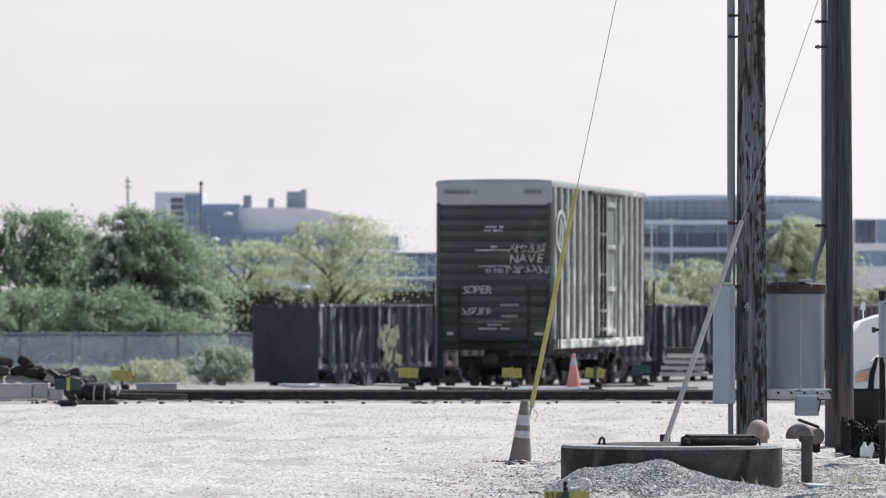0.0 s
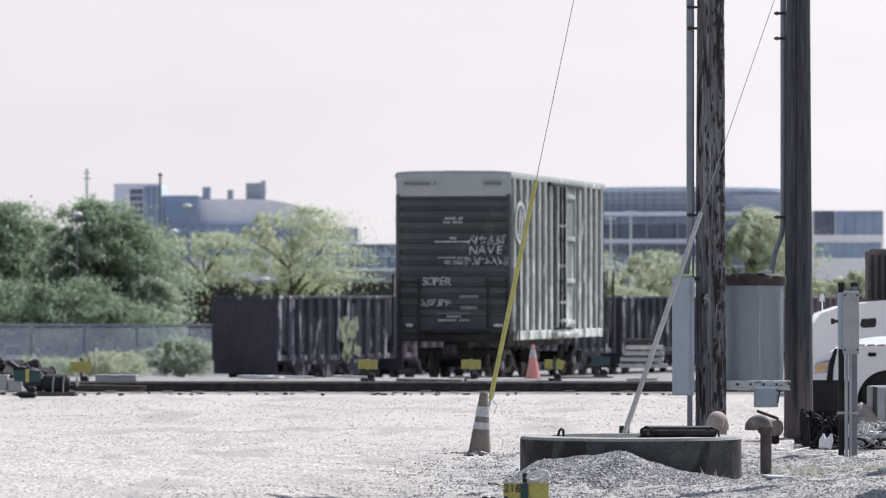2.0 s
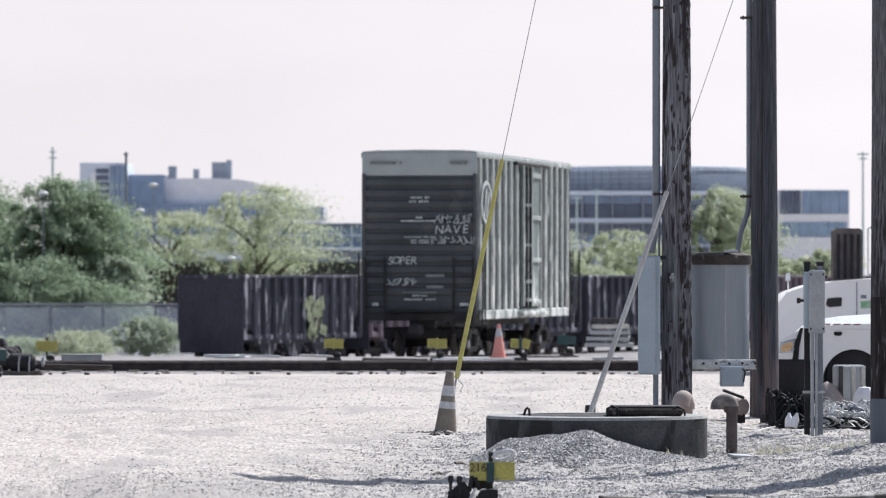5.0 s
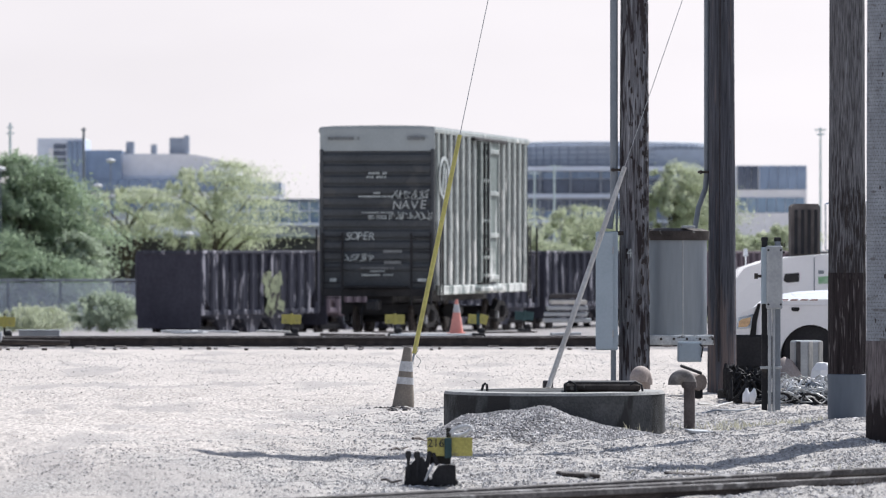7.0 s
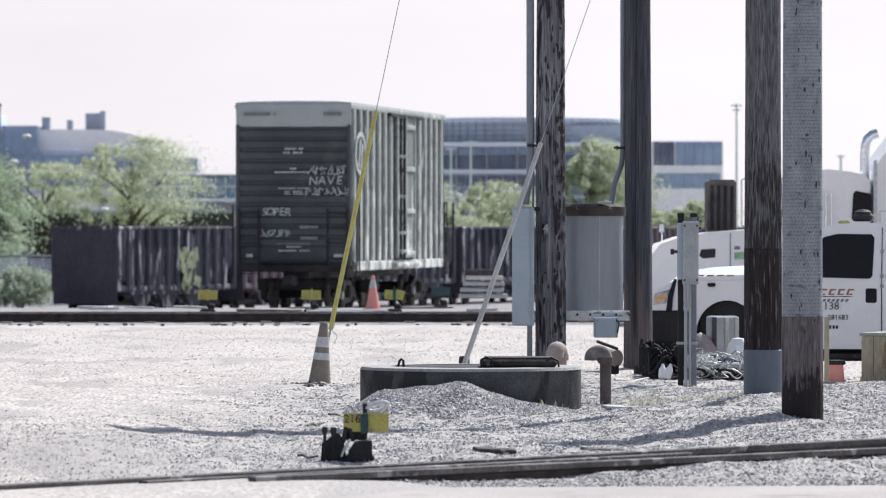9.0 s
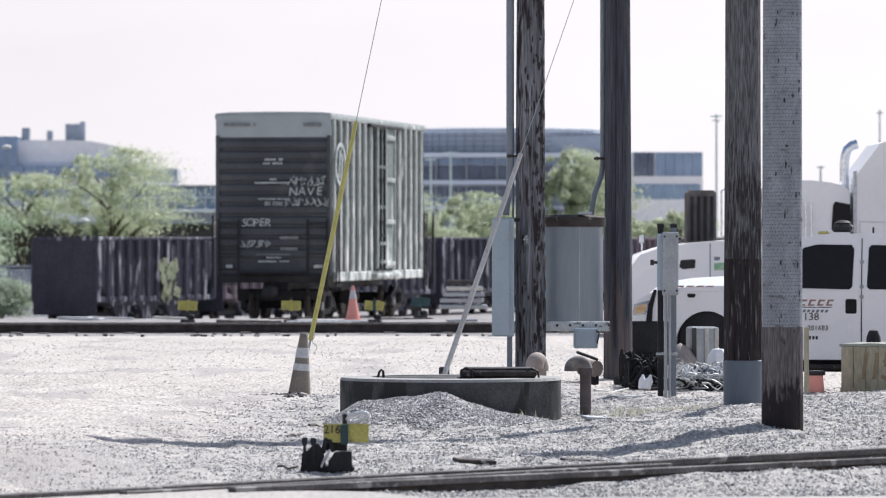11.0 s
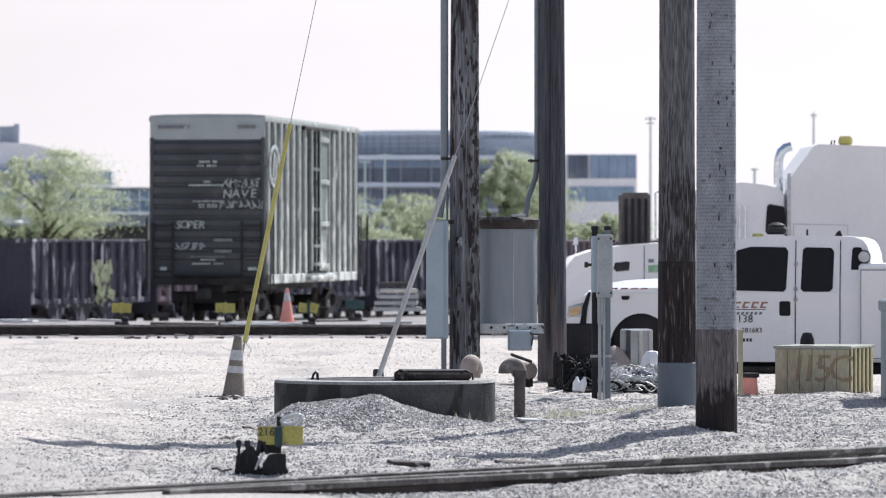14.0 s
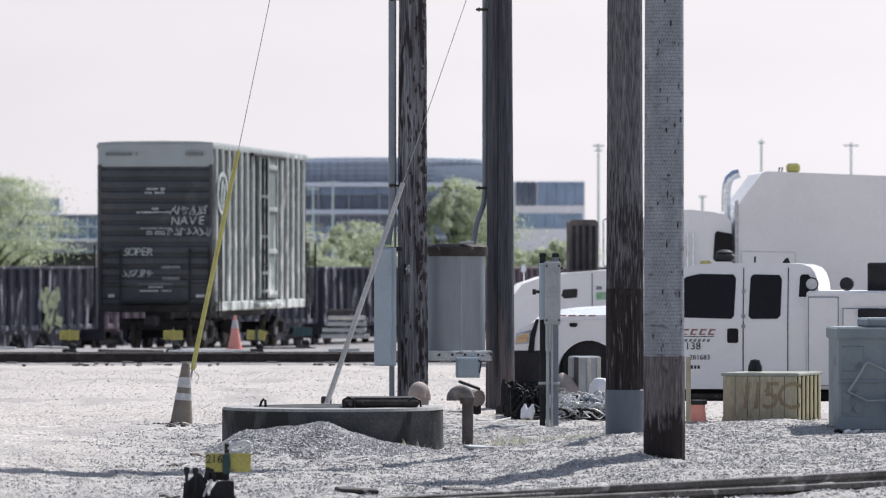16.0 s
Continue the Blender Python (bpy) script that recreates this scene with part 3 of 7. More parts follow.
# the cracked pole and what it carries, drawn in towards the pit along the lines of sight
INWARD = Matrix.Translation((0, 0, EYE)) @ Matrix.Scale(0.9368, 4) @ Matrix.Translation((0, 0, -EYE))
pole_a.matrix_basis = INWARD
part("shaft", pole_shape(*PA, -0.35, TOP, 0.195, 0.14, 1.0, 0, TOP, 0.016), M_POLE_CRACKED, pole_a)
pole_b = thing("utility_pole", "smooth dark brown timber utility pole with grey conduit", "utility pole", group="timber poles")
part("shaft", pole_shape(*PB, -0.1, TOP, 0.178, 0.10, 7.0, 0, TOP, 0.008), M_POLE_BROWN, pole_b)
pole_c = thing("utility_pole", "grey-brown timber pole with a blue-grey sleeve at its foot", "utility pole", group="timber poles")
part("shaft", pole_shape(*PC, 1.537, 11.3, 0.181, 0.142, 13.0, 0, TOP, 0.010), M_POLE_GREY, pole_c)
part("butt", pole_shape(*PC, 0.57, 1.537, 0.183, 0.144, 13.0, 0, TOP, 0.010), M_POLE_BUTT, pole_c, "dark creosoted lower shaft")
part("sleeve", Shape().lathe((*PC, 0), [(0.182, -0.1), (0.187, 0.57), (0.18, 0.576)], 40), M_SLEEVE, pole_c, "smooth blue-grey protective sleeve", True)
pole_d = thing("utility_pole", "timber pole wrapped in perforated grey mesh over a dark foot", "utility pole", group="timber poles")
part("shaft", pole_shape(*PD, -0.12, 0.966, 0.182, 0.145, 19.0, 0, TOP, 0.008), M_POLE_FADED, pole_d, "faded mauve-brown timber with a tarred black foot")
part("wrap", pole_shape(*PD, 0.966, 4.4, 0.178, 0.145, 19.0, 0, TOP, 0.006), M_WRAP, pole_d, "perforated grey mesh wrap with dark spots")
# the holes of the wrap, seen as rows of dark dimples
dots = Shape()
for row in range(110):
    z = 0.986 + row * 0.031
    for k in range(20):
        a = radians(184 + 9.0 * k + (4.5 if row % 2 else 0))
        r = 0.178 - 0.033 * z / TOP + 0.004
        c = Vector((PD[0] + r * math.cos(a), PD[1] + r * math.sin(a), z))
        s_ = Vector((-math.sin(a), math.cos(a), 0)) * 0.0072
        dots.add([c - s_, c - Vector((0, 0, 0.0048)), c + s_, c + Vector((0, 0, 0.0048))], [(0, 1, 2, 3)])
tagged(part("perforation", dots, M_POLE_BROWN, pole_d, "rows of small dark holes"), kind="stuff")


def blotches(pole, p, ra, rb, a0, a1, n, wide, tall, z0, z1, seed, label):
    """Irregular dark patches that lie on a pole's surface."""
    r, s = random.Random(seed), Shape()
    for _ in range(n):
        z, a = r.uniform(z0, z1), radians(r.triangular(a0, a1, a1))
        rad = ra + (rb - ra) * z / TOP + 0.007
        w, h = wide * r.uniform(0.3, 1.3), tall * r.uniform(0.3, 1.4)
        pts = []
        for k in range(9):
            b = 2 * math.pi * k / 9
            q = r.uniform(0.5, 1.15)
            aa = a + w * q * math.cos(b) / rad
            pts.append((p[0] + rad * math.cos(aa), p[1] + rad * math.sin(aa), z + h * q * math.sin(b)))
        s.add(pts, [tuple(range(9))])
    tagged(part("blotch", s, M_TAR, pole, label), kind="stuff")


blotches(pole_a, PA, 0.195, 0.14, 270, 345, 230, 0.022, 0.07, 0.2, 6.0, 3, "black tar blotches")
blotches(pole_a, PA, 0.195, 0.14, 195, 300, 50, 0.014, 0.05, 0.2, 6.0, 4, "black tar blotches")
blotches(pole_d, PD, 0.178, 0.145, 200, 340, 60, 0.010, 0.030, 0.9, 4.3, 5, "dark knots")
blotches(pole_b, PB, 0.178, 0.10, 225, 325, 22, 0.008, 0.02, 0.5, 5.5, 6, "dark knots")
part("check", Shape().box((PB[0] - 0.035, PB[1] - 0.160, 3.2), (0.010, 0.04, 5.6), 0.0, Matrix.Rotation(0.004, 4, "Y")), M_TAR, pole_b, "long drying crack")
blotches(pole_c, PC, 0.181, 0.142, 190, 350, 130, 0.008, 0.09, 1.45, 2.3, 7, "dark creosote streaks")


# ---------------------------------------------------------------- boxcar
BX = Matrix.Translation((-0.22, 140.0, -0.50)) @ Matrix.Rotation(math.atan2(15.8, 2.71), 4, "Z")
# local axes: x along the car from its near end, y towards its dark side, z up from the rail
BL, BW, BZ0, BZ1 = 16.03, 3.05, 1.24, 5.54
boxcar = thing("boxcar", "dark slate railway boxcar with chalky ribbed side and painted scrawls", "boxcar", BX)
# the body takes the dark colour that stands for shade in the recesses
part("body", Shape().box((BL / 2, BW / 2, (BZ0 + BZ1 - 0.08) / 2), (BL - 0.12, BW - 0.05, BZ1 - BZ0 - 0.1), 0.03), M_SIDE_SHADED, boxcar, "weathered side sheets coloured dark as the shade between ribs")
roof = Shape()
roof.prism([(0.0, BZ1 - 0.12), (0.0, BZ1 - 0.03), (0.4, BZ1 + 0.0), (BW / 2, BZ1 + 0.012), (BW - 0.4, BZ1), (BW, BZ1 - 0.03), (BW, BZ1 - 0.12)], 0, 0.02, BL - 0.02)
part("roof", roof, M_ENDTOP, boxcar, "pale grey steel roof")
# near end: grey top band, then pressed corrugations
part("end_band", Shape().box((0.03, BW / 2, BZ1 - 0.36), (0.07, BW, 0.60), 0.012), M_ENDTOP, boxcar, "faded grey painted top band")
part("end_sheet", Shape().box((0.045, BW / 2, (BZ0 + BZ1 - 0.66) / 2), (0.05, BW, BZ1 - 0.66 - BZ0), 0.01), M_END, boxcar, "dark slate end sheet")
for i in range(11):
    zc = BZ1 - 0.84 - i * 0.285
    cr_ = Shape()
    cr_.prism([(0.02, zc - 0.115), (-0.045, zc - 0.075), (-0.055, zc), (-0.045, zc + 0.075), (0.02, zc + 0.115)], 1, 0.10, BW - 0.10)
    part("corrugation", cr_, M_END, boxcar)
for yy in (0.05, BW - 0.05):
    part("corner_post", Shape().box((0.02, yy, (BZ0 + BZ1) / 2 - 0.3), (0.14, 0.10, BZ1 - BZ0 - 0.62), 0.015), M_END, boxcar)
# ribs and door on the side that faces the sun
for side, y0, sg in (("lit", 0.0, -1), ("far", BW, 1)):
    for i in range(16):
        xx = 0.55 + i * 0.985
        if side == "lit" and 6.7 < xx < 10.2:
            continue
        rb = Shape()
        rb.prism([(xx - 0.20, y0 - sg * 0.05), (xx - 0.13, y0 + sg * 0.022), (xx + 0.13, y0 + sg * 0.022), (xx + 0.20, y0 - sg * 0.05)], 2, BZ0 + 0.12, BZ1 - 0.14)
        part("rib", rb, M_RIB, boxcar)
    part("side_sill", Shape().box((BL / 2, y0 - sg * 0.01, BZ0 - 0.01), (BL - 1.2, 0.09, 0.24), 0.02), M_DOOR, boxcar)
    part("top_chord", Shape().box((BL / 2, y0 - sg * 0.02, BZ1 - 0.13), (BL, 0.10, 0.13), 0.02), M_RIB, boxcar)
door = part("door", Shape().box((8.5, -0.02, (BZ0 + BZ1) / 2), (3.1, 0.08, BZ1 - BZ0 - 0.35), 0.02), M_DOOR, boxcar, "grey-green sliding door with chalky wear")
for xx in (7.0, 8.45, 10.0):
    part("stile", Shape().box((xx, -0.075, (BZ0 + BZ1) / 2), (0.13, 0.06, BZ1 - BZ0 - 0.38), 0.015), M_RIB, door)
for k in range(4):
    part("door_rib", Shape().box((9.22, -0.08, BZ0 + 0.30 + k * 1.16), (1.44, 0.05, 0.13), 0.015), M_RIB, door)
    part("door_rib", Shape().box((7.72, -0.07, BZ0 + 0.30 + k * 1.16), (1.34, 0.03, 0.08), 0.01), M_DOOR, door)
for xx in (7.35, 7.95):
    part("lock_bar", Shape().tube([(xx, -0.12, BZ0 + 0.15), (xx, -0.12, BZ1 - 0.3)], 0.035, 8), M_BLACK, door, "dark locking bar")
    for zz in (1.6, 2.1, 3.1, 4.2):
        part("lock_keeper", Shape().box((xx, -0.12, zz), (0.15, 0.06, 0.09), 0.01), M_RIB, door)
part("lock_handle", Shape().box((7.65, -0.13, BZ0 + 1.1), (0.75, 0.04, 0.06), 0.01, Matrix.Rotation(0.15, 4, "Y")), M_BLACK, door)
part("door_track", Shape().box((8.6, -0.06, BZ1 - 0.22), (5.6, 0.10, 0.10), 0.02), M_BLACK, boxcar)
part("door_threshold", Shape().box((8.4, -0.10, BZ0 - 0.02), (4.2, 0.18, 0.12), 0.02), M_RIB, boxcar)


def ladder(y, x0, x1, z0, z1, rungs, name="ladder"):
    s = Shape()
    for xx in (x0, x1):
        s.box((xx, y, (z0 + z1) / 2), (0.05, 0.04, z1 - z0), 0.008)
    for k in range(rungs):
        zz = z0 + 0.12 + k * (z1 - z0 - 0.2) / (rungs - 1)
        s.tube([(x0, y, zz), (x1, y, zz)], 0.014, 6)
    part(name, s, M_BLACK, boxcar, "dark steel rung ladder")


ladder(-0.10, 0.30, 0.72, BZ0 - 0.35, BZ0 + 1.75, 6)
# worn white oval emblem over the first ribs
oval = part("emblem", Shape(Matrix.Translation((1.2, -0.05, BZ1 - 1.35)) @ Matrix.Rotation(radians(90), 4, "X") @ Matrix.Diagonal((0.76, 0.54, 1, 1))).lathe((0, 0, 0), [(0.86, 0.0), (1.06, 0.0), (1.06, 0.012), (0.86, 0.012), (0.86, 0.0)], 40), M_WHITEMARK, boxcar, "worn white oval emblem ring")
part("emblem_stroke", Shape().box((1.0, -0.058, BZ1 - 1.35), (0.14, 0.014, 0.75), 0.0, Matrix.Rotation(0.35, 4, "Y")).box((1.4, -0.058, BZ1 - 1.38), (0.14, 0.014, 0.6), 0.0, Matrix.Rotation(0.35, 4, "Y")), M_WHITEMARK, oval)
ladder(-0.10, BL - 0.75, BL - 0.33, BZ0 - 0.35, BZ0 + 1.75, 6)
for y0 in (0.08, BW - 0.62):
    s = Shape()
    for yy in (y0, y0 + 0.52):
        s.box((-0.10, yy, BZ0 + 0.55), (0.05, 0.05, 1.9), 0.008)
    for k in range(5):
        s.tube([(-0.12, y0, BZ0 - 0.2 + k * 0.4), (-0.12, y0 + 0.52, BZ0 - 0.2 + k * 0.4)], 0.015, 6)
    part("end_ladder", s, M_BLACK, boxcar, "dark steel end ladder")
part("grab_post", Shape().tube([(-0.12, BW + 0.06, BZ0 - 0.3), (-0.12, BW + 0.06, BZ0 + 1.6)], 0.025, 6), M_BLACK, boxcar)
part("grab_post", Shape().tube([(BL + 0.1, -0.22, BZ0 - 0.3), (BL + 0.1, -0.22, BZ0 + 1.7)], 0.03, 6), M_BLACK, boxcar)
part("end_sill", Shape().box((0.0, BW / 2, BZ0 - 0.05), (0.22, BW - 0.1, 0.22), 0.02), M_BLACK, boxcar)
part("crossover_step", Shape().box((-0.18, BW / 2, BZ0 + 0.10), (0.3, 1.7, 0.05), 0.01), M_BLACK, boxcar)
part("brake_rigging", Shape().box((1.2, BW / 2, 0.75), (0.5, 2.3, 0.32), 0.05).box((3.3, BW / 2, 0.7), (1.0, 1.8, 0.3), 0.05), M_BLACK, boxcar)
part("underframe", Shape().box((BL / 2, BW / 2, BZ0 - 0.18), (BL - 0.8, 0.7, 0.36), 0.03), M_BLACK, boxcar)
part("coupler", Shape().box((-0.45, BW / 2, 0.86), (0.9, 0.26, 0.28), 0.05).box((-0.82, BW / 2 - 0.12, 0.86), (0.22, 0.16, 0.3), 0.05), M_BLACK, boxcar, "black knuckle coupler")
part("brake_hose", Shape().tube([(-0.3, BW / 2 + 0.3, 0.85), (-0.5, BW / 2 + 0.32, 0.6), (-0.6, BW / 2 + 0.3, 0.35)], 0.03, 8), M_RUBBER, boxcar)
part("brake_cylinder", Shape().tube([(6.0, 0.6, 0.65), (6.9, 0.6, 0.65)], 0.2, 14), M_BLACK, boxcar)
for xx in (2.1, BL - 2.1):
    bogie = part("truck_frame", Shape().box((xx, BW / 2, 0.55), (0.45, 2.4, 0.32), 0.05), M_BLACK, boxcar, "black cast wheel truck")
    for yy in (BW / 2 - 0.98, BW / 2 + 0.98):
        fr = Shape()
        fr.prism([(xx - 1.15, 0.42), (xx - 1.15, 0.62), (xx - 0.45, 0.85), (xx + 0.45, 0.85), (xx + 1.15, 0.62), (xx + 1.15, 0.42), (xx + 0.5, 0.25), (xx - 0.5, 0.25)], 1, yy - 0.07, yy + 0.07)
        part("side_frame", fr, M_BLACK, bogie)
        for dx in (-0.88, 0.88):
            wy = BW / 2 + (0.74 if yy > BW / 2 else -0.74)
            part("wheel", Shape().tube([(xx + dx, wy - 0.07, 0.46), (xx + dx, wy - 0.02, 0.46), (xx + dx, wy + 0.05, 0.46), (xx + dx, wy + 0.07, 0.46)], [0.40, 0.46, 0.46, 0.42], 28), M_RUSTY, bogie)
            part("axle_cap", Shape().tube([(xx + dx, yy - 0.13, 0.46), (xx + dx, yy + 0.13, 0.46)], 0.11, 14), M_GALV if dx < 0 else M_BLACK, bogie)


def on_end(y, z, out=0.075):
    """Lies flat on the near end; y counts from the lit side."""
    return Matrix.Translation((-out, y, z)) @ Matrix(((0, 0, -1, 0), (-1, 0, 0, 0), (0, 1, 0, 0), (0, 0, 0, 1)))


def bars(y, z, width, height, n=9, seed=0, material=M_WHITEMARK, name="marking"):
    r, c = random.Random(seed), y + width / 2
    w = width / n
    for k in range(n):
        if n == 1 or r.random() < 0.85:
            part(name, Shape().box((-0.066, c - (k + 0.5) * w, z), (0.02, w * r.uniform(0.5, 0.9), height)), material, boxcar)


def scrawl(y, z, width, height, n, seed, parent, material=M_WHITEMARK, thick=0.017):
    """A sprayed tag of joined strokes that spells nothing."""
    r = random.Random(seed)
    for k in range(n):
        cy = y + width / 2 - (k + 0.5) * width / n
        w = width / n
        p = [(-0.075, cy + r.uniform(-0.5, 0.5) * w, z + (0.5 if j % 2 else -0.5) * r.uniform(0.5, 1.0) * height) for j in range(4)]
        p = [(-0.075, cy + 0.45 * w, z - r.uniform(0.2, 0.5) * height)] + p + [(-0.075, cy - 0.45 * w, z + r.uniform(-0.5, 0.5) * height)]
        part("scrawl", Shape().tube(p, thick, 5), material, parent)


bars(2.4, BZ1 - 0.33, 0.85, 0.085, 11, 1, M_GREYMARK)
bars(0.55, BZ1 - 0.33, 0.62, 0.10, 9, 2, M_GREYMARK)
bars(1.5, BZ1 - 1.24, 0.5, 0.06, 8, 3)
bars(1.5, BZ1 - 1.34, 0.6, 0.06, 9, 4)
bars(1.52, BZ1 - 1.76, 0.18, 0.05, 3, 5)
bars(1.55, BZ1 - 1.85, 0.92, 0.05, 14, 6)
bars(1.5, BZ1 - 2.27, 0.85, 0.035, 18, 7)
bars(1.5, BZ1 - 2.36, 0.5, 0.04, 9, 8)
bars(1.5, BZ1 - 2.42, 0.5, 0.04, 9, 9)
bars(1.1, BZ1 - 3.28, 0.68, 0.08, 1, 10, M_GREYMARK)
bars(1.1, BZ1 - 3.57, 0.66, 0.08, 1, 11, M_GREYMARK)
bars(1.5, BZ1 - 3.72, 0.9, 0.045, 12, 12, M_GREYMARK)
bars(1.5, BZ1 - 3.80, 0.4, 0.045, 6, 13)
bars(1.5, BZ1 - 3.90, 0.85, 0.045, 12, 14)
bars(0.32, BZ1 - 4.03, 0.26, 0.08, 1, 15)
bars(2.68, BZ1 - 4.03, 0.26, 0.08, 1, 16)
for k, ch in enumerate("SOPER"):
    lettering(ch, 0.30, on_end(2.29 - 0.155 * k, BZ1 - 2.90 + 0.012 * (k % 2)), M_WHITEMARK, boxcar, "scrawl", "chalk-white sprayed letter", 0.15, 0.004)
scrawl(1.98, BZ1 - 3.43, 0.80, 0.20, 6, 21, boxcar)
scrawl(0.62, BZ1 - 1.80, 1.0, 0.24, 6, 22, boxcar)
for k, ch in enumerate("NAVE"):
    lettering(ch, 0.32, on_end(0.99 - 0.23 * k, BZ1 - 2.09 + 0.015 * (k % 2)), M_WHITEMARK, boxcar, "scrawl", "chalk-white sprayed letter", 0.1, 0.004)
scrawl(0.62, BZ1 - 2.35, 1.15, 0.24, 7, 23, boxcar)


# ---------------------------------------------------------------- hopper cars on a lower track behind
def hopper(m, material, label, patch=False):
    t = thing("hopper_car", label, "hopper car", m, "row of hopper cars")
    L, W = 12.3, 3.05
    body = Shape()
    body.prism([(0.05, 3.9), (L - 0.05, 3.9), (L - 0.05, 2.4), (L - 1.6, 1.0), (1.6, 1.0), (0.05, 2.4)], 1, 0.06, W - 0.06)
    part("body", body, material, t)
    part("end_sheet", Shape().box((0.02, W / 2, 2.25), (0.08, W, 3.3), 0.02), M_HOPPER_END, t)
    for yy in (0.0, W):
        part("top_rail", Shape().box((L / 2, yy, 3.92), (L, 0.14, 0.14), 0.03), material, t)
        part("side_sill", Shape().box((L / 2, yy, 1.28), (L, 0.12, 0.24), 0.03), material, t)
        for k in range(13):
            x = 0.12 + k * (L - 0.24) / 12
            rb = Shape()
            rb.prism([(x - 0.14, yy), (x - 0.06, yy + (-0.12 if yy == 0 else 0.12)), (x + 0.06, yy + (-0.12 if yy == 0 else 0.12)), (x + 0.14, yy)], 2, 1.2, 3.86)
            part("rib", rb, material, t)
    part("top_rail", Shape().box((0.0, W / 2, 3.92), (0.14, W, 0.14), 0.03), M_HOPPER, t)
    part("top_rail", Shape().box((L, W / 2, 3.92), (0.14, W, 0.14), 0.03), M_HOPPER, t)
    for x in (3.4, 6.15, 8.9):
        ch = Shape()
        ch.prism([(x - 1.2, 1.2), (x + 1.2, 1.2), (x + 0.4, 0.35), (x - 0.4, 0.35)], 1, 0.4, W - 0.4)
        part("chute", ch, M_HOPPER, t)
    for x in (1.5, L - 1.5):
        tr = part("truck_frame", Shape().box((x, W / 2, 0.55), (2.1, 2.1, 0.3), 0.05), M_BLACK, t)
        for dx in (-0.85, 0.85):
            for yy in (W / 2 - 0.8, W / 2 + 0.8):
                part("wheel", Shape().tube([(x + dx, yy - 0.06, 0.45), (x + dx, yy + 0.06, 0.45)], 0.45, 20), M_RUSTY, tr)
    if patch:
        r = random.Random(8)
        for k in range(14):
            part("painted_patch", Shape().box((7.2 + r.uniform(-0.9, 0.9), -0.125 - 0.004 * k, 2.0 + r.uniform(-0.6, 0.7)), (r.uniform(0.5, 1.1), 0.01, r.uniform(0.4, 0.9)), 0.0, Matrix.Rotation(r.uniform(-0.6, 0.6), 4, "Y")), M_LIME_PAINT, t, "lime green sprayed patch")
    return t


HD = Vector((0.39, 0.92, 0)).normalized()
H0 = Vector((-10.477, 232.0, -2.2))
for k, (ma, lb) in enumerate(((M_HOPPER, "sooty black ribbed hopper car with a lime patch"), (M_HOPPER_RED, "faded oxide-brown ribbed hopper car"), (M_HOPPER, "sooty black ribbed hopper car"),
                              (M_HOPPER, "sooty black ribbed hopper car"), (M_HOPPER_RED, "faded oxide-brown ribbed hopper car"), (M_HOPPER_RED, "faded oxide-brown ribbed hopper car"), (M_HOPPER, "sooty black ribbed hopper car"))):
    p = H0 + HD * (13.3 * k)
    hopper(Matrix.Translation((p.x, p.y, -2.2 + 0.02)) @ Matrix.Rotation(math.atan2(HD.y, HD.x), 4, "Z"), ma, lb, k == 0)


# ---------------------------------------------------------------- concrete pit with its fittings
PIT = (1.068, 51.5)
PIT_R, PIT_Z = 1.06, 0.40
pit = thing("concrete_pit", "round stained concrete pit with a flat top in gravel", "concrete pit")
prof = [(PIT_R, -0.2), (PIT_R, PIT_Z - 0.025), (PIT_R - 0.02, PIT_Z), (0.0, PIT_Z + 0.005)]
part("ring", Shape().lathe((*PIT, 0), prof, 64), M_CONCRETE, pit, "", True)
# paler band round the rim and outer top of the ring
part("pale_lip", Shape().lathe((*PIT, 0), [(PIT_R + 0.003, PIT_Z - 0.022), (PIT_R - 0.012, PIT_Z + 0.004), (PIT_R - 0.30, PIT_Z + 0.007)], 64), M_LIP, pit, "pale concrete edge band", True)

hatch = thing("hatch", "rusty raised steel hatch lying on a concrete pit", "hatch")
hc = (1.517, 51.3)
hw = 0.718
part("frame", Shape().box((hc[0], hc[1], PIT_Z + 0.045), (hw, 0.62, 0.075), 0.02), M_RUSTY, hatch)
part("cover", Shape().box((hc[0] + 0.01, hc[1], PIT_Z + 0.09), (hw - 0.06, 0.56, 0.02), 0.006), M_BLACK, hatch)
hx = hc[0] - hw / 2
part("handle", Shape().tube([(hx + 0.10, hc[1] - 0.33, PIT_Z + 0.01), (hx + 0.10, hc[1] - 0.33, PIT_Z + 0.08), (hx + 0.05, hc[1] - 0.33, PIT_Z + 0.105), (hx, hc[1] - 0.33, PIT_Z + 0.08), (hx, hc[1] - 0.33, PIT_Z + 0.0)], 0.010, 8), M_BLACK, hatch, "bent dark steel handle")
hx = hc[0] + hw / 2 - 0.1
part("handle", Shape().tube([(hx + 0.12, hc[1] - 0.31, PIT_Z + 0.01), (hx + 0.11, hc[1] - 0.31, PIT_Z + 0.07), (hx + 0.05, hc[1] - 0.31, PIT_Z + 0.10), (hx, hc[1] - 0.31, PIT_Z + 0.07)], 0.010, 8), M_BLACK, hatch, "bent dark steel handle")
eye = thing("lifting_eye", "small bent black lifting eye on the concrete pit", "lifting eye")
ex = 0.394
part("hook", Shape().tube([(ex - 0.03, 51.3, PIT_Z - 0.01), (ex - 0.01, 51.3, PIT_Z + 0.06), (ex + 0.012, 51.3, PIT_Z + 0.08), (ex + 0.025, 51.3, PIT_Z + 0.07), (ex + 0.03, 51.3, PIT_Z - 0.01)], 0.012, 8), M_BLACK, eye)


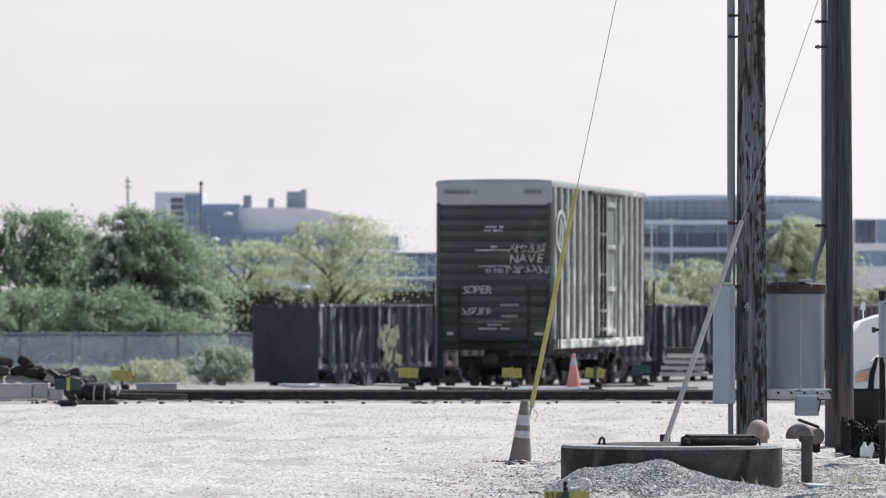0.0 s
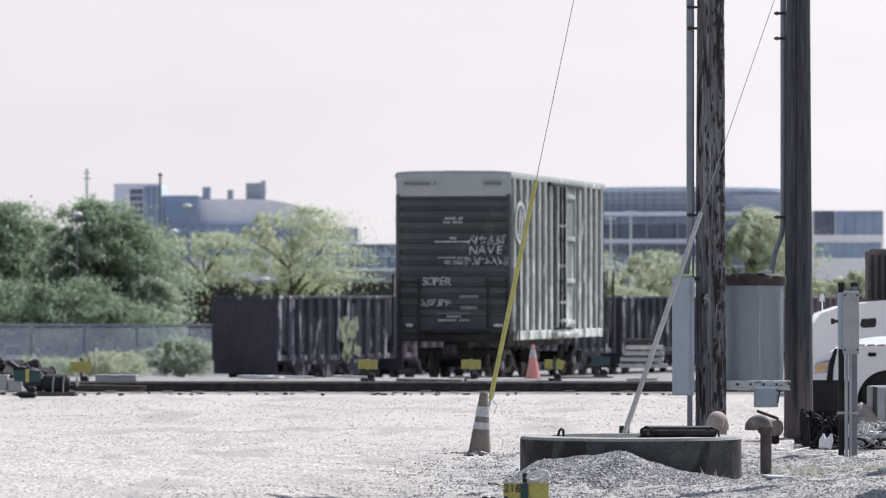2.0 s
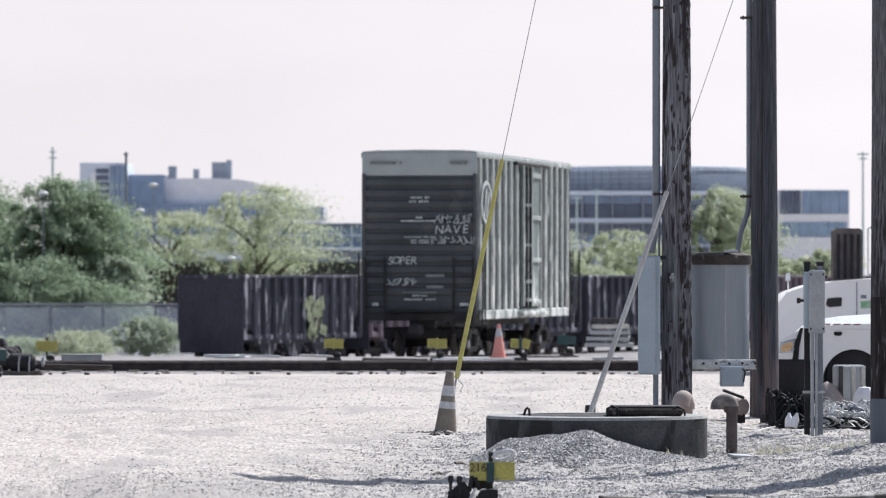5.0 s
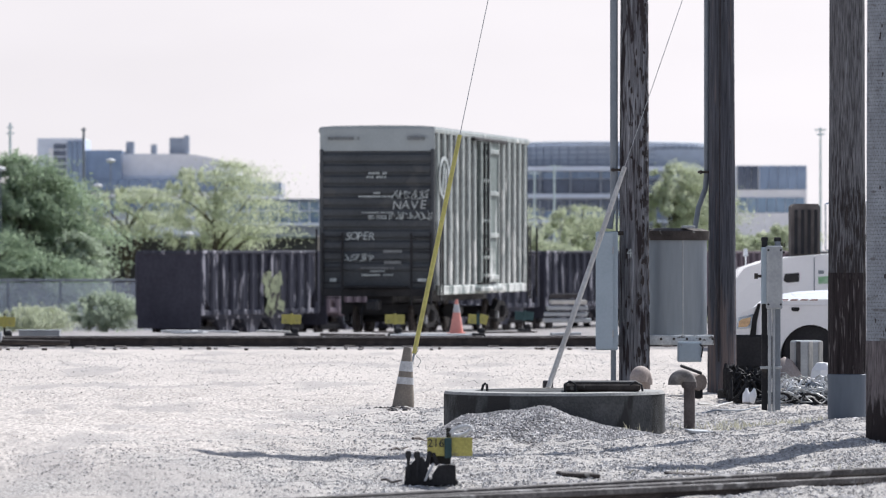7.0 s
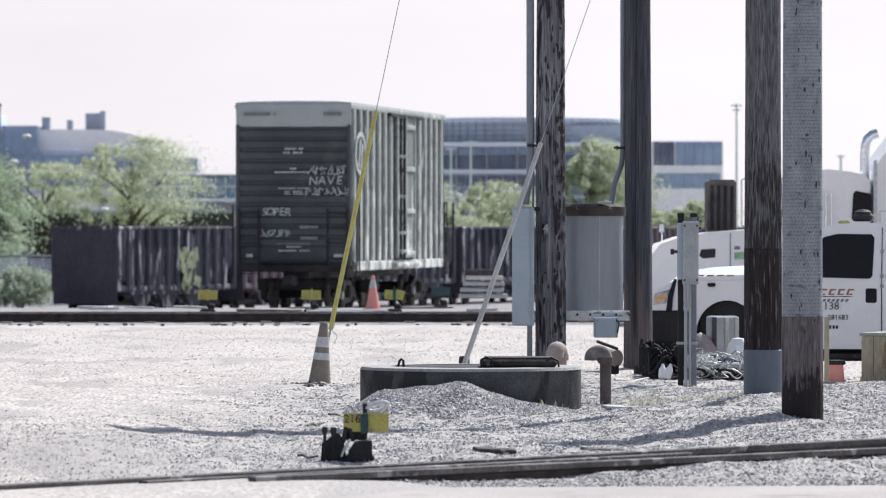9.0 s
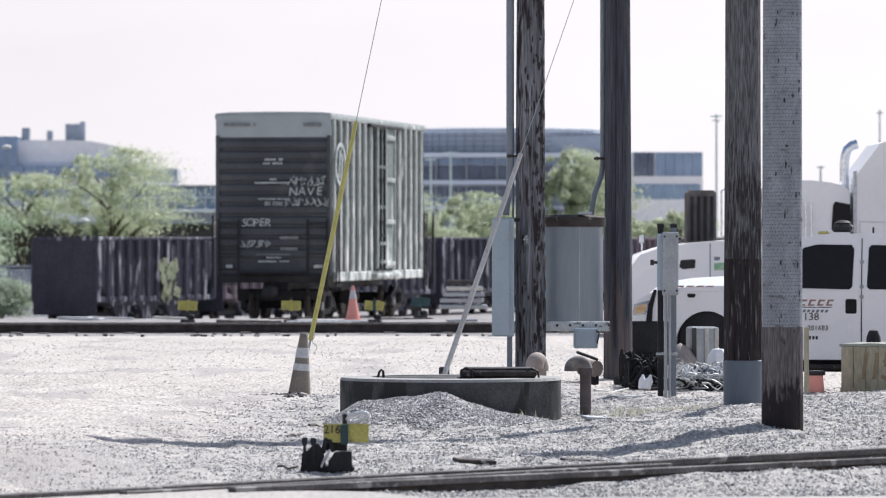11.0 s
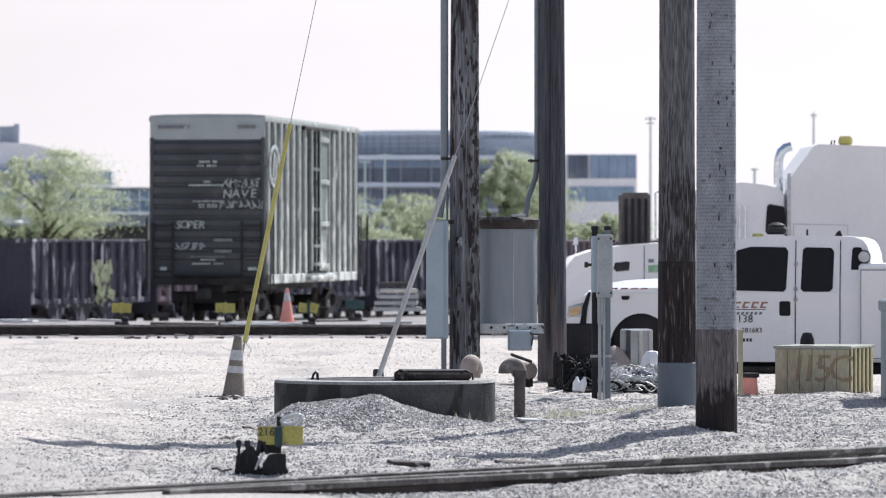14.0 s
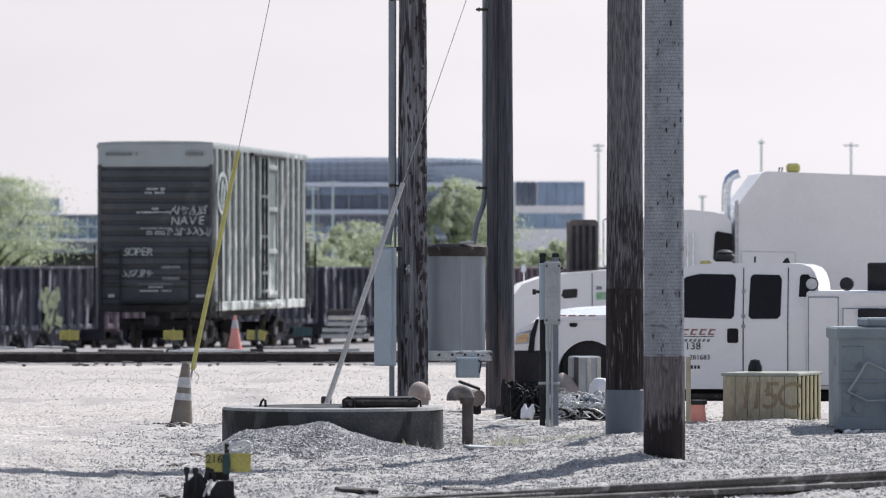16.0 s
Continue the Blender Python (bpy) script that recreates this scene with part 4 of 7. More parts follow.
def gooseneck(x, y, z0, height, r, width, material, label, turn, cap=None):
    """A vent pipe whose top bends over to face the ground."""
    t = thing("vent_pipe", label, "vent pipe", pose(x, y, z0, 0, 0, turn), "vent pipes")
    part("pipe", Shape().tube([(0, 0, -0.1), (0, 0, height)], r, 20), material, t, "", True)
    rr = (width - 2 * r) / 2
    pts = [(-rr + rr * math.cos(radians(a)), 0, height + rr * 0.9 * math.sin(radians(a))) for a in range(0, 181, 15)]
    part("bend", Shape().tube(pts + [(-2 * rr, 0, height - 0.02)], r * 1.22, 20), cap or material, t, "", True)
    part("collar", Shape().tube([(0, 0, height - 0.05), (0, 0, height + 0.01)], r * 1.3, 20), material, t, "", True)
    return t


M_PIPE_RUST = surface("brown_rusty_pipe", (0.135, 0.115, 0.112), (0.085, 0.072, 0.070), scale=6, fine=50, rough=0.8, bump=0.2)
M_PIPE_DUST = surface("dust_topped_pipe", (0.30, 0.275, 0.255), (0.12, 0.11, 0.108), scale=9, fine=50, rough=0.85, bump=0.2)
M_PIPE_PINK = surface("faded_pinkish_pipe", (0.38, 0.325, 0.295), (0.29, 0.24, 0.215), scale=6, fine=50, rough=0.7, bump=0.15)
gooseneck(2.4, 52.3, 0, 0.46, 0.055, 0.25, M_PIPE_RUST, "dusty brown gooseneck vent pipe standing in gravel", 0, M_PIPE_DUST)
gooseneck(2.057, 55.2, 0, 0.42, 0.075, 0.27, M_PIPE_PINK, "faded pinkish gooseneck vent pipe behind the pit", 65)
pipe = thing("pipe_end", "pale short pipe end lying by a pole", "pipe")
part("tube", Shape().tube([(2.865, 63.2, 0.22), (3.024, 63, 0.2)], 0.10, 16), M_PIPE_PINK, pipe)
part("flap", Shape().box((2.902, 62.8, 0.36), (0.26, 0.3, 0.035), 0.01, Matrix.Rotation(0.35, 4, "Y")), M_BLACK, pipe)
part("foot", Shape().box((2.949, 63.1, 0.06), (0.2, 0.2, 0.14), 0.02), M_BLACK, pipe)


# ---------------------------------------------------------------- cones and guy wires
def traffic_cone(m, h, r0, r1, body, low, label, group="traffic cones", band2=True):
    t = thing("traffic_cone", label, "traffic cone", m, group)
    seg = 28
    rad = lambda z: r0 + (r1 - r0) * z / h
    part("base", Shape().box((0, 0, 0.015), (r0 * 2.55, r0 * 2.55, 0.035), 0.01), low, t)
    part("body", Shape().lathe((0, 0, 0), [(r0, 0.03), (rad(0.06), 0.06), (r1, h - 0.01), (r1 * 0.8, h), (r1 * 0.7, h - 0.02)], seg), body, t, "", True)
    for a, b in ((0.62, 0.78), (0.42, 0.53)) if band2 else ((0.62, 0.86),):
        part("band", Shape().lathe((0, 0, 0), [(rad(a * h) + 0.003, a * h), (rad(b * h) + 0.003, b * h)], seg), M_REFLECT, t, "grey-white reflective band", True)
    return t


cx = -0.44
traffic_cone(pose(cx, 58.9, gz(cx, 58.9) - 0.03, 0, 4.5, 10), 0.70, 0.128, 0.045, M_FADEDCONE, M_FADEDCONE, "grimy faded traffic cone leaning over a guy anchor")
cx = 0.283
traffic_cone(pose(cx, 112, 0.03), 0.72, 0.15, 0.03, M_ORANGE, M_ORANGE, "bright orange traffic cone with a pale band by the track", band2=False)


def guy(name, label, a, top, start, end, r, material, wire_to):
    """A strand from an anchor with a plastic guard over its lower length."""
    t = thing("guy_wire", label, "guy wire", group="guy wires")
    a, top = Vector(a), Vector(top)
    d = top - a
    part("strand", Shape().tube([a, a + d * wire_to], 0.0045, 6), M_WIRE, t)
    part("guard", Shape().tube([a + d * start, a + d * (start + end) / 2, a + d * end], [r, r, r * 0.9], 14), material, t, name)
    part("anchor", Shape().tube([a + Vector((-0.02, 0, -0.1)), a + d * (start + 0.004)], 0.012, 8), M_GALV, t, "steel anchor rod")


guy("yellow plastic guard", "steel guy wire with a long yellow plastic guard", (-0.446, 59.1, 0), INWARD @ Vector((PA[0] - 0.05, PA[1] - 0.1, 13.55)), 0.0479, 0.2376, 0.026, M_GUARD, 0.9247)
guy("weathered white guard", "steel guy wire with a weathered white guard", (1.178, 61.5, 0.098), (3.48, 65.22, 6.45), 0.012, 0.4137, 0.031, M_PVC, 1.0)
blk = thing("anchor_block", "small grey timber block at the foot of a guy", "block")
part("block", Shape().box((1.205, 61.65, 0.14), (0.12, 0.1, 0.24), 0.015), M_TIMBER, blk)

# ---------------------------------------------------------------- pole equipment
tank = thing("steel_tank", "dull zinc cylindrical tank on a beam between two poles", "tank", INWARD)
tx, ty, tr = 2.87, 69.2, 0.532
zt, zb = 1.905, 0.674
part("shell", Shape().lathe((tx, ty, 0), [(0, zb), (tr, zb), (tr, zt), (0, zt)], 48), M_DRUM, tank, "", True)
part("seam", Shape().box((3.069, ty - tr * 0.92, (zt + zb) / 2), (0.02, 0.02, zt - zb), 0.004), M_GALV, tank)
part("lid", Shape().lathe((tx, ty, 0), [(0, zt - 0.01), (tr + 0.03, zt - 0.02), (tr + 0.035, zt + 0.10), (tr - 0.05, zt + 0.13), (0, zt + 0.14)], 48), M_RUSTY, tank, "rust-streaked dark lid rim", True)
part("bolt_cap", Shape().box((3.139, 68.75, zt + 0.15), (0.18, 0.08, 0.04), 0.01), M_GALV, tank)
M_PALEGALV = surface("pale_stained_galvanised_steel", (0.68, 0.70, 0.70), (0.50, 0.52, 0.53), scale=8, fine=40, rough=0.6, metal=0.1, bump=0.1, wear=(0.16, 0.15, 0.14), wear_at=0.64, wear_scale=16)
beam = thing("support_beam", "pale galvanised beam fixed across two timber poles", "beam", INWARD)
part("channel", Shape().box((2.763, 68.35, 0.615), (1.367, 0.10, 0.125), 0.01), M_PALEGALV, beam)
for k in range(9):
    part("bolt", Shape().box((2.113 + k * 0.165, 68.285, 0.629), (0.03, 0.04, 0.03), 0.006), M_RUSTY, beam)
part("rear_channel", Shape().box((2.813, 69.7, 0.616), (1.392, 0.10, 0.09), 0.01), M_GALV, beam)
jb = thing("junction_box", "small blue-grey junction box under a beam", "junction box", INWARD)
part("case", Shape().box((3.13, 68.2, 0.467), (0.302, 0.2, 0.258), 0.012), M_PAINT_BLUE, jb)
part("lid", Shape().box((3.125, 68.09, 0.469), (0.258, 0.012, 0.215), 0.004), M_PAINT_BLUE, jb)
part("pigtail", Shape().tube([(3.254, 68.1, 0.569), (3.297, 68.1, 0.526), (3.276, 68.1, 0.397)], 0.01, 6), M_RUBBER, jb)
cab = thing("wall_cabinet", "tall narrow pale blue-grey cabinet fixed to a pole", "cabinet", INWARD)
cw, ch = 0.213, 1.494
part("case", Shape().box((2.067, 67.75, 1.246), (0.27, 0.36, ch), 0.012), M_PAINT_BLUE, cab)
cd = part("door", Shape().box((2.032, 67.55, 1.246), (0.221, 0.02, ch - 0.03), 0.006), M_PAINT_BLUE, cab, "flat pale blue-grey door")
part("hinge", Shape().box((2.139, 67.54, 0.705), (0.02, 0.03, 0.09), 0.004), M_GALV, cd)
part("hinge", Shape().box((2.139, 67.54, 1.758), (0.02, 0.03, 0.09), 0.004), M_GALV, cd)
part("bracket", Shape().box((2.241, 67.9, 1.973), (0.25, 0.05, 0.05), 0.008), M_RUSTY, cab)


def conduit(parent, pts, r, clips, label=""):
    c = part("conduit", Shape().tube(pts, r, 12), M_CONDUIT, parent, label, True)
    for x, y, z, w in clips:
        part("clip", Shape().box((x, y, z), (w, 0.05, 0.03), 0.006).box((x - w * 0.3, y, z), (0.02, 0.07, 0.05), 0.005), M_RUSTY, c)
    return c


xa = 2.159
conduit(pole_a, [(xa, 67.9, TOP - 1), (xa, 67.9, 2.259), (xa - 0.02, 67.9, 2.345), (2.101, 67.9, 2.03)], 0.046, [(xa + 0.04, 67.85, z, 0.16) for z in (5.132, 2.774, 5.4)])
conduit(pole_a, [(2.152, 67.8, 0.51), (2.152, 67.8, -0.35)], 0.034, [])
conduit(pole_a, [(2.201, 68.0, TOP - 1), (2.201, 68.0, 0.613)], 0.014, [])
xb = 3.225
conduit(pole_b, [(xb, 65.6, TOP - 1), (xb, 65.6, 2.711), (3.209, 65.6, 2.517), (3.115, 65.5, 2.271), (3.065, 65.45, 1.976)], [0.036, 0.036, 0.034, 0.032, 0.032], [(xb - 0.02, 65.55, z, 0.19) for z in (4.893, 2.711, 5.2)])
tagw = part("number_tag", Shape().box((2.355, 67.795, 1.716), (0.10, 0.006, 0.13), 0.001), M_POLE_CRACKED, pole_a)
lettering("4", 0.15, Matrix.Translation((2.355, 67.785, 1.723)) @ Matrix.Rotation(radians(90), 4, "X"), M_WHITEMARK, tagw, "numeral", "white painted numeral")

panel = thing("meter_post", "twin galvanised posts carrying a pale meter box", "meter post")
for x0, mm in ((1205, M_BLACK), (1228, M_CONDUIT)):
    xx = (x0 + 148 - 784) * 59.0 / 9500
    pst = part("post", Shape().box((xx, 59.0, 0.935), (0.062, 0.062, 1.876), 0.006), mm if x0 == 1205 else M_CONDUIT, panel)
    part("cap", Shape().box((xx, 59.0, 1.873), (0.075, 0.075, 0.05), 0.01), M_BLACK, pst)
part("box", Shape().box((3.633, 58.88, 1.457), (0.174, 0.14, 0.694), 0.012), M_GALV, panel, "pale grey meter box")
part("side_box", Shape().box((3.525, 58.93, 1.476), (0.062, 0.16, 0.62), 0.01), M_PAINT_BLUE, panel)
for xx, r_ in ((3.584, 0.020), (3.627, 0.016)):
    part("conduit", Shape().tube([(xx, 58.88, 1.11), (xx, 58.88, -0.05)], r_, 10), M_GALV, panel, "", True)
part("strap", Shape().box((3.602, 58.94, 0.465), (0.24, 0.03, 0.03), 0.005), M_GALV, panel)
part("valve", Shape().tube([(3.435, 58.9, 1.47), (3.509, 58.9, 1.47)], 0.016, 8).tube([(3.435, 58.9, 1.439), (3.435, 58.9, 1.501)], 0.02, 8), M_RUSTY, panel)
for z in (1.755, 1.16):
    for xx in (3.565, 3.701):
        part("bolt", Shape().tube([(xx, 58.80, z), (xx, 58.815, z)], 0.012, 6), M_BLACK, panel)
part("bracket", Shape().tube([(3.695, 58.9, 1.73), (3.751, 58.9, 1.73)], 0.012, 6), M_BLACK, panel)

# ---------------------------------------------------------------- turnout stand with its yellow target
stand = thing("switch_stand", "black low switch stand with a yellow numbered target", "switch stand")
sx, sy = -0.089, 40.1
part("base", Shape().box((sx, sy + 0.05, 0.01), (0.40, 0.3, 0.05), 0.01), M_BLACK, stand)
sm = Matrix.Translation((sx, sy, 0))
part("housing", Shape(sm).prism([(0.0, 0.0), (0.01, 0.07), (0.055, 0.135), (0.13, 0.15), (0.182, 0.145), (0.186, 0.0)], 1, -0.15, 0.11), M_BLACK, stand, "sloped black gear housing")
part("arm", Shape(sm).prism([(-0.035, 0.15), (-0.03, 0.215), (0.13, 0.225), (0.14, 0.15)], 1, -0.06, 0.02), M_BLACK, stand)
part("cheek", Shape(sm).prism([(-0.196, 0.02), (-0.190, 0.13), (-0.15, 0.15), (-0.10, 0.20), (-0.065, 0.205), (-0.03, 0.15), (-0.01, 0.02)], 1, -0.12, 0.02), M_BLACK, stand)
for a_, b_, h_ in ((-0.190, -0.148, 0.250), (-0.127, -0.082, 0.246)):
    w_ = (b_ - a_) * 0.22
    part("lug", Shape(sm).prism([(a_ + w_, 0.05), (a_ + w_, h_ - 0.06), (a_, h_ - 0.035), (a_, h_ - 0.008), (a_ + 0.008, h_), (b_ - 0.008, h_), (b_, h_ - 0.008), (b_, h_ - 0.035), (b_ - w_, h_ - 0.06), (b_ - w_, 0.05)], 1, -0.14, -0.04), M_BLACK, stand, "notched black lug")
part("lug", Shape(sm).box((-0.02, -0.08, 0.19), (0.035, 0.08, 0.12), 0.008, Matrix.Rotation(0.2, 4, "Y")), M_BLACK, stand)
part("lug", Shape(sm).box((0.03, -0.08, 0.19), (0.03, 0.08, 0.10), 0.008, Matrix.Rotation(-0.3, 4, "Y")), M_BLACK, stand)
part("link_rod", Shape(sm).tube([(-0.045, -0.155, 0.03), (-0.02, -0.155, 0.09), (0.02, -0.155, 0.16)], [0.008, 0.011, 0.009], 8), M_REFLECT, stand, "pale slanted link rod")
part("spindle", Shape().tube([(sx + 0.13, sy, 0.1), (sx + 0.13, sy, 0.42)], 0.018, 10), M_BLACK, stand)
tg = part("target", Shape().box((0.051, 40.0, 0.282), (0.337, 0.012, 0.139), 0.004), M_YELLOW, stand, "yellow painted metal target")
part("clamp", Shape().box((0.038, 39.98, 0.273), (0.055, 0.03, 0.152), 0.006), M_TEAL, stand, "green-blue clamp plate")
lettering("216", 0.088, Matrix.Translation((-0.053, 39.985, 0.307)) @ Matrix.Rotation(radians(90), 4, "X"), M_INK, tg, "numerals", "black painted numerals", 0, 0.002, 0.95)
hx, hz = 0.135, 0.399
ring_pts = [(hx + 0.075 * math.cos(a) , 40.02, hz + 0.03 * math.sin(a) + 0.02 * math.cos(a)) for a in [k * math.pi / 8 for k in range(17)]]
part("lever_loop", Shape().tube([(hx - 0.05, 40.02, 0.345)] + [(hx - 0.055, 40.02, hz - 0.03)] + ring_pts[8:] + ring_pts[1:9], 0.015, 8), M_REFLECT, stand, "pale loop handle")


def yard_target(x, y, label, material, w=0.40, tilt=0.0, twin=False):
    t = thing("switch_stand", label, "switch stand", pose(x, y, gz(x, y) + 0.03), "far switch stands")
    part("base", Shape().box((0, 0, 0.03), (0.30, 0.3, 0.10), 0.03).box((0.07, 0.05, 0.12), (0.14, 0.2, 0.12), 0.03), M_BLACK, t)
    part("spindle", Shape().tube([(0, 0, 0.1), (0, 0, 0.52)], 0.02, 8), M_BLACK, t)
    part("target", Shape().box((-w * 0.26, -0.03, 0.36), (w * 0.50, 0.015, 0.19), 0.005, Matrix.Rotation(tilt * 0.3, 4, "Y")), material, t)
    part("target", Shape().box((w * 0.27, -0.03, 0.355), (w * 0.46, 0.015, 0.19), 0.005, Matrix.Rotation(tilt, 4, "Y")), M_YELLOW if material is not M_TEAL else M_TEAL, t)
    part("clamp", Shape().box((0, -0.045, 0.36), (0.06, 0.03, 0.22), 0.006), M_TEAL if twin else M_YELLOW, t)
    return t


for u, mm, tl, tw in ((516, M_YELLOW, 0.05, False), (699, M_YELLOW, 0.0, False), (846, M_YELLOW, 0.3, True)):
    yard_target((u - 784) * 108.0 / 9500, 108.0, "low switch stand with a yellow target beside the track", mm, 0.39, tl, tw)
yard_target(1.758, 116, "low switch stand with a dark green target", M_TEAL, 0.40, 0.1, True)
yard_target(-8.495, 104, "low switch stand with a yellow target by boxes", M_YELLOW, 0.42, 0.05, False)
yard_target(-8.435, 92, "low switch stand with a dark green target", M_TEAL, 0.45, 0.0, False)

# ---------------------------------------------------------------- scrap beside the poles
rj = random.Random(31)


def cable_tangle(x0, x1, y0, y1, h, n, material, label, r=0.012):
    s = Shape()
    for _ in range(n):
        c = Vector((rj.uniform(x0, x1), rj.uniform(y0, y1), 0))
        base, pts, a = gz(c.x, c.y), [], rj.uniform(0, 6.3)
        ph, am, cu_ = rj.uniform(0, 6.3), h * rj.random() ** 0.7, rj.uniform(-0.5, 0.5)
        for k in range(14):
            a += cu_ + rj.uniform(-0.25, 0.25)
            c = c + Vector((math.cos(a), math.sin(a) * 0.5, 0)) * 0.06
            pts.append((min(max(c.x, x0 - 0.1), x1 + 0.1), c.y, base + am * (0.55 + 0.35 * math.sin(ph + k * 0.8))))
        s.tube(pts, r * rj.uniform(0.7, 1.5), 6)
    ob = part("cable_tangle", s, material)
    tagged(ob, label, "cable heap", kind="stuff")


cable_tangle(3.409, 3.74, 61.6, 63.4, 0.45, 75, M_RUBBER, "tangle of black cables heaped beside a pole", 0.016)
cable_tangle(3.886, 4.523, 61.6, 64.0, 0.34, 90, M_PVC, "tangle of pale cables and offcuts on the ground", 0.009)
cable_tangle(3.906, 4.523, 61.6, 64.0, 0.30, 45, M_CONDUIT, "tangle of grey cables on the ground", 0.010)
cable_tangle(3.86, 4.549, 61.2, 64.0, 0.30, 110, M_WHITE_DULL, "tangle of thin white wires on the ground", 0.006)
cable_tangle(3.80, 4.60, 61.0, 61.8, 0.20, 90, M_WIRE, "tangle of bright bare wires on the ground", 0.007)
cable_tangle(3.80, 4.60, 61.0, 61.6, 0.14, 40, M_RUBBER, "tangle of black cables under bare wires", 0.014)
for k in range(52):
    xx, yy = rj.uniform(3.355, 4.62), rj.uniform(61.4, 64.2)
    hh = rj.uniform(0.06, 0.2)
    t = thing("scrap_block", "dark broken scrap block among cables", "scrap", pose(xx, yy, gz(xx, yy), rj.uniform(-8, 8), rj.uniform(-8, 8), rj.uniform(0, 180)), "scrap blocks")
    part("block", Shape().box((0, 0, hh * 0.4), (rj.uniform(0.12, 0.4), rj.uniform(0.1, 0.25), hh), 0.02), rj.choice((M_BLACK, M_BLACK, M_RUSTY, M_RUBBER)), t)
for u, v in ((1180, 652), (1172, 640), (1247, 655)):
    xx = (u + 148 - 784) * 61.3 / 9500
    t = thing("plastic_jug", "white plastic jug dropped among cables", "jug", pose(xx, 61.3, gz(xx, 61.3) + 0.03, 0, 20, rj.uniform(0, 90)), "plastic jugs")
    part("body", Shape().lathe((0, 0, 0), [(0.0, 0), (0.04, 0.005), (0.045, 0.03), (0.045, 0.11), (0.018, 0.16), (0.015, 0.18), (0, 0.18)], 16), M_WHITE_DULL, t, "", True)
xx = 4.044
t = thing("tarpaulin_bundle", "pale bundled sheet heaped on scrap", "bundle", pose(xx, 63.6, gz(xx, 63.6)))
part("sheet", Shape().lathe((0, 0, 0), [(0.28, 0.0), (0.27, 0.15), (0.2, 0.3), (0.1, 0.45), (0.0, 0.5)], 9), M_PIPE_PINK, t, "", True)
for xx, yy, ln, tz_, tilt_ in ((4.12, 61.9, 0.50, 0.05, 3), (4.36, 62.0, 0.42, 0.13, -9), (4.20, 62.2, 0.38, 0.17, 12), (4.47, 61.8, 0.30, 0.05, 0)):
    t = thing("scrap_beam", "sooty black beam lying among scrap", "beam", pose(xx, yy, gz(xx, yy) + tz_, 0, tilt_, 4 * tilt_), "scrap beams")
    part("beam", Shape().box((0, 0, 0), (ln, 0.12, 0.09), 0.012), M_TIMBER, t)
xx = 4.42
t = thing("plastic_sheet", "crumpled white plastic sheet on a scrap heap", "sheet", pose(xx, 62.6, gz(xx, 62.6)))
part("sheet", Shape().lathe((0, 0, 0), [(0.16, 0.0), (0.15, 0.22), (0.13, 0.33), (0.07, 0.41), (0.0, 0.42)], 7), M_WHITE_DULL, t)
xx = 4.318
t = thing("grey_crate", "weathered grey box standing behind scrap", "box", pose(xx, 63.8, gz(xx, 63.8), 0, 0, 8))
part("case", Shape().box((0, 0, 0.37), (0.34, 0.3, 0.74), 0.02), M_GALV, t)
for bx_ in (-0.13, 0.02, 0.14):
    part("batten", Shape().box((bx_, -0.16, 0.37), (0.05, 0.03, 0.72), 0.006), M_TIMBER if bx_ < 0 else M_PVC, t)
M_DRYGRASS = leaf_surface("dry_pale_grass", (0.46, 0.45, 0.35), (0.36, 0.35, 0.27))


def grass_tuft(name, cx_, cy_, rad, n, h, material, label, seed):
    r, s = random.Random(seed), Shape()
    for _ in range(n):
        x, y = cx_ + r.gauss(0, rad), cy_ + r.gauss(0, rad)
        z, a, hh = gz(x, y) - 0.01, r.uniform(0, 6.3), h * r.uniform(0.4, 1.2)
        w = 0.006 + h * 0.02
        dx, dy = math.cos(a), math.sin(a)
        lx, ly = r.gauss(0, hh * 0.35), r.gauss(0, hh * 0.35)
        s.add([(x - dx * w, y - dy * w, z), (x + dx * w, y + dy * w, z), (x + lx, y + ly, z + hh)], [(0, 1, 2)])
    tagged(part(name, s, material), label, "grass", kind="stuff")


grass_tuft("grass", 3.089, 52.5, 0.4, 420, 0.07, M_DRYGRASS, "sparse dry grass growing through gravel", 1)
grass_tuft("grass", 2.75, 38.7, 0.32, 420, 0.08, M_TIE, "heap of dry brush between the near rails", 4)
grass_tuft("grass", 1.871, 50.2, 0.10, 16, 0.09, M_DRYGRASS, "dry weed tuft at the pit wall", 2)
grass_tuft("grass", 2.933, 42.6, 0.8, 70, 0.06, M_DRYGRASS, "sparse dry grass along the near rails", 3)

# ---------------------------------------------------------------- litter on the gravel
def stick(x0, y0, x1, y1, r, material, label, name="stick"):
    t = thing(name, label, name)
    n = 5
    pts = []
    for k in range(n):
        x, y = x0 + (x1 - x0) * k / (n - 1), y0 + (y1 - y0) * k / (n - 1)
        pts.append((x, y, gz(x, y) + r + 0.012 + 0.012 * math.sin(2.1 * k)))
    part("shaft", Shape().tube(pts, [r, r * 1.1, r, r * 0.9, r * 0.6], 7), material, t)


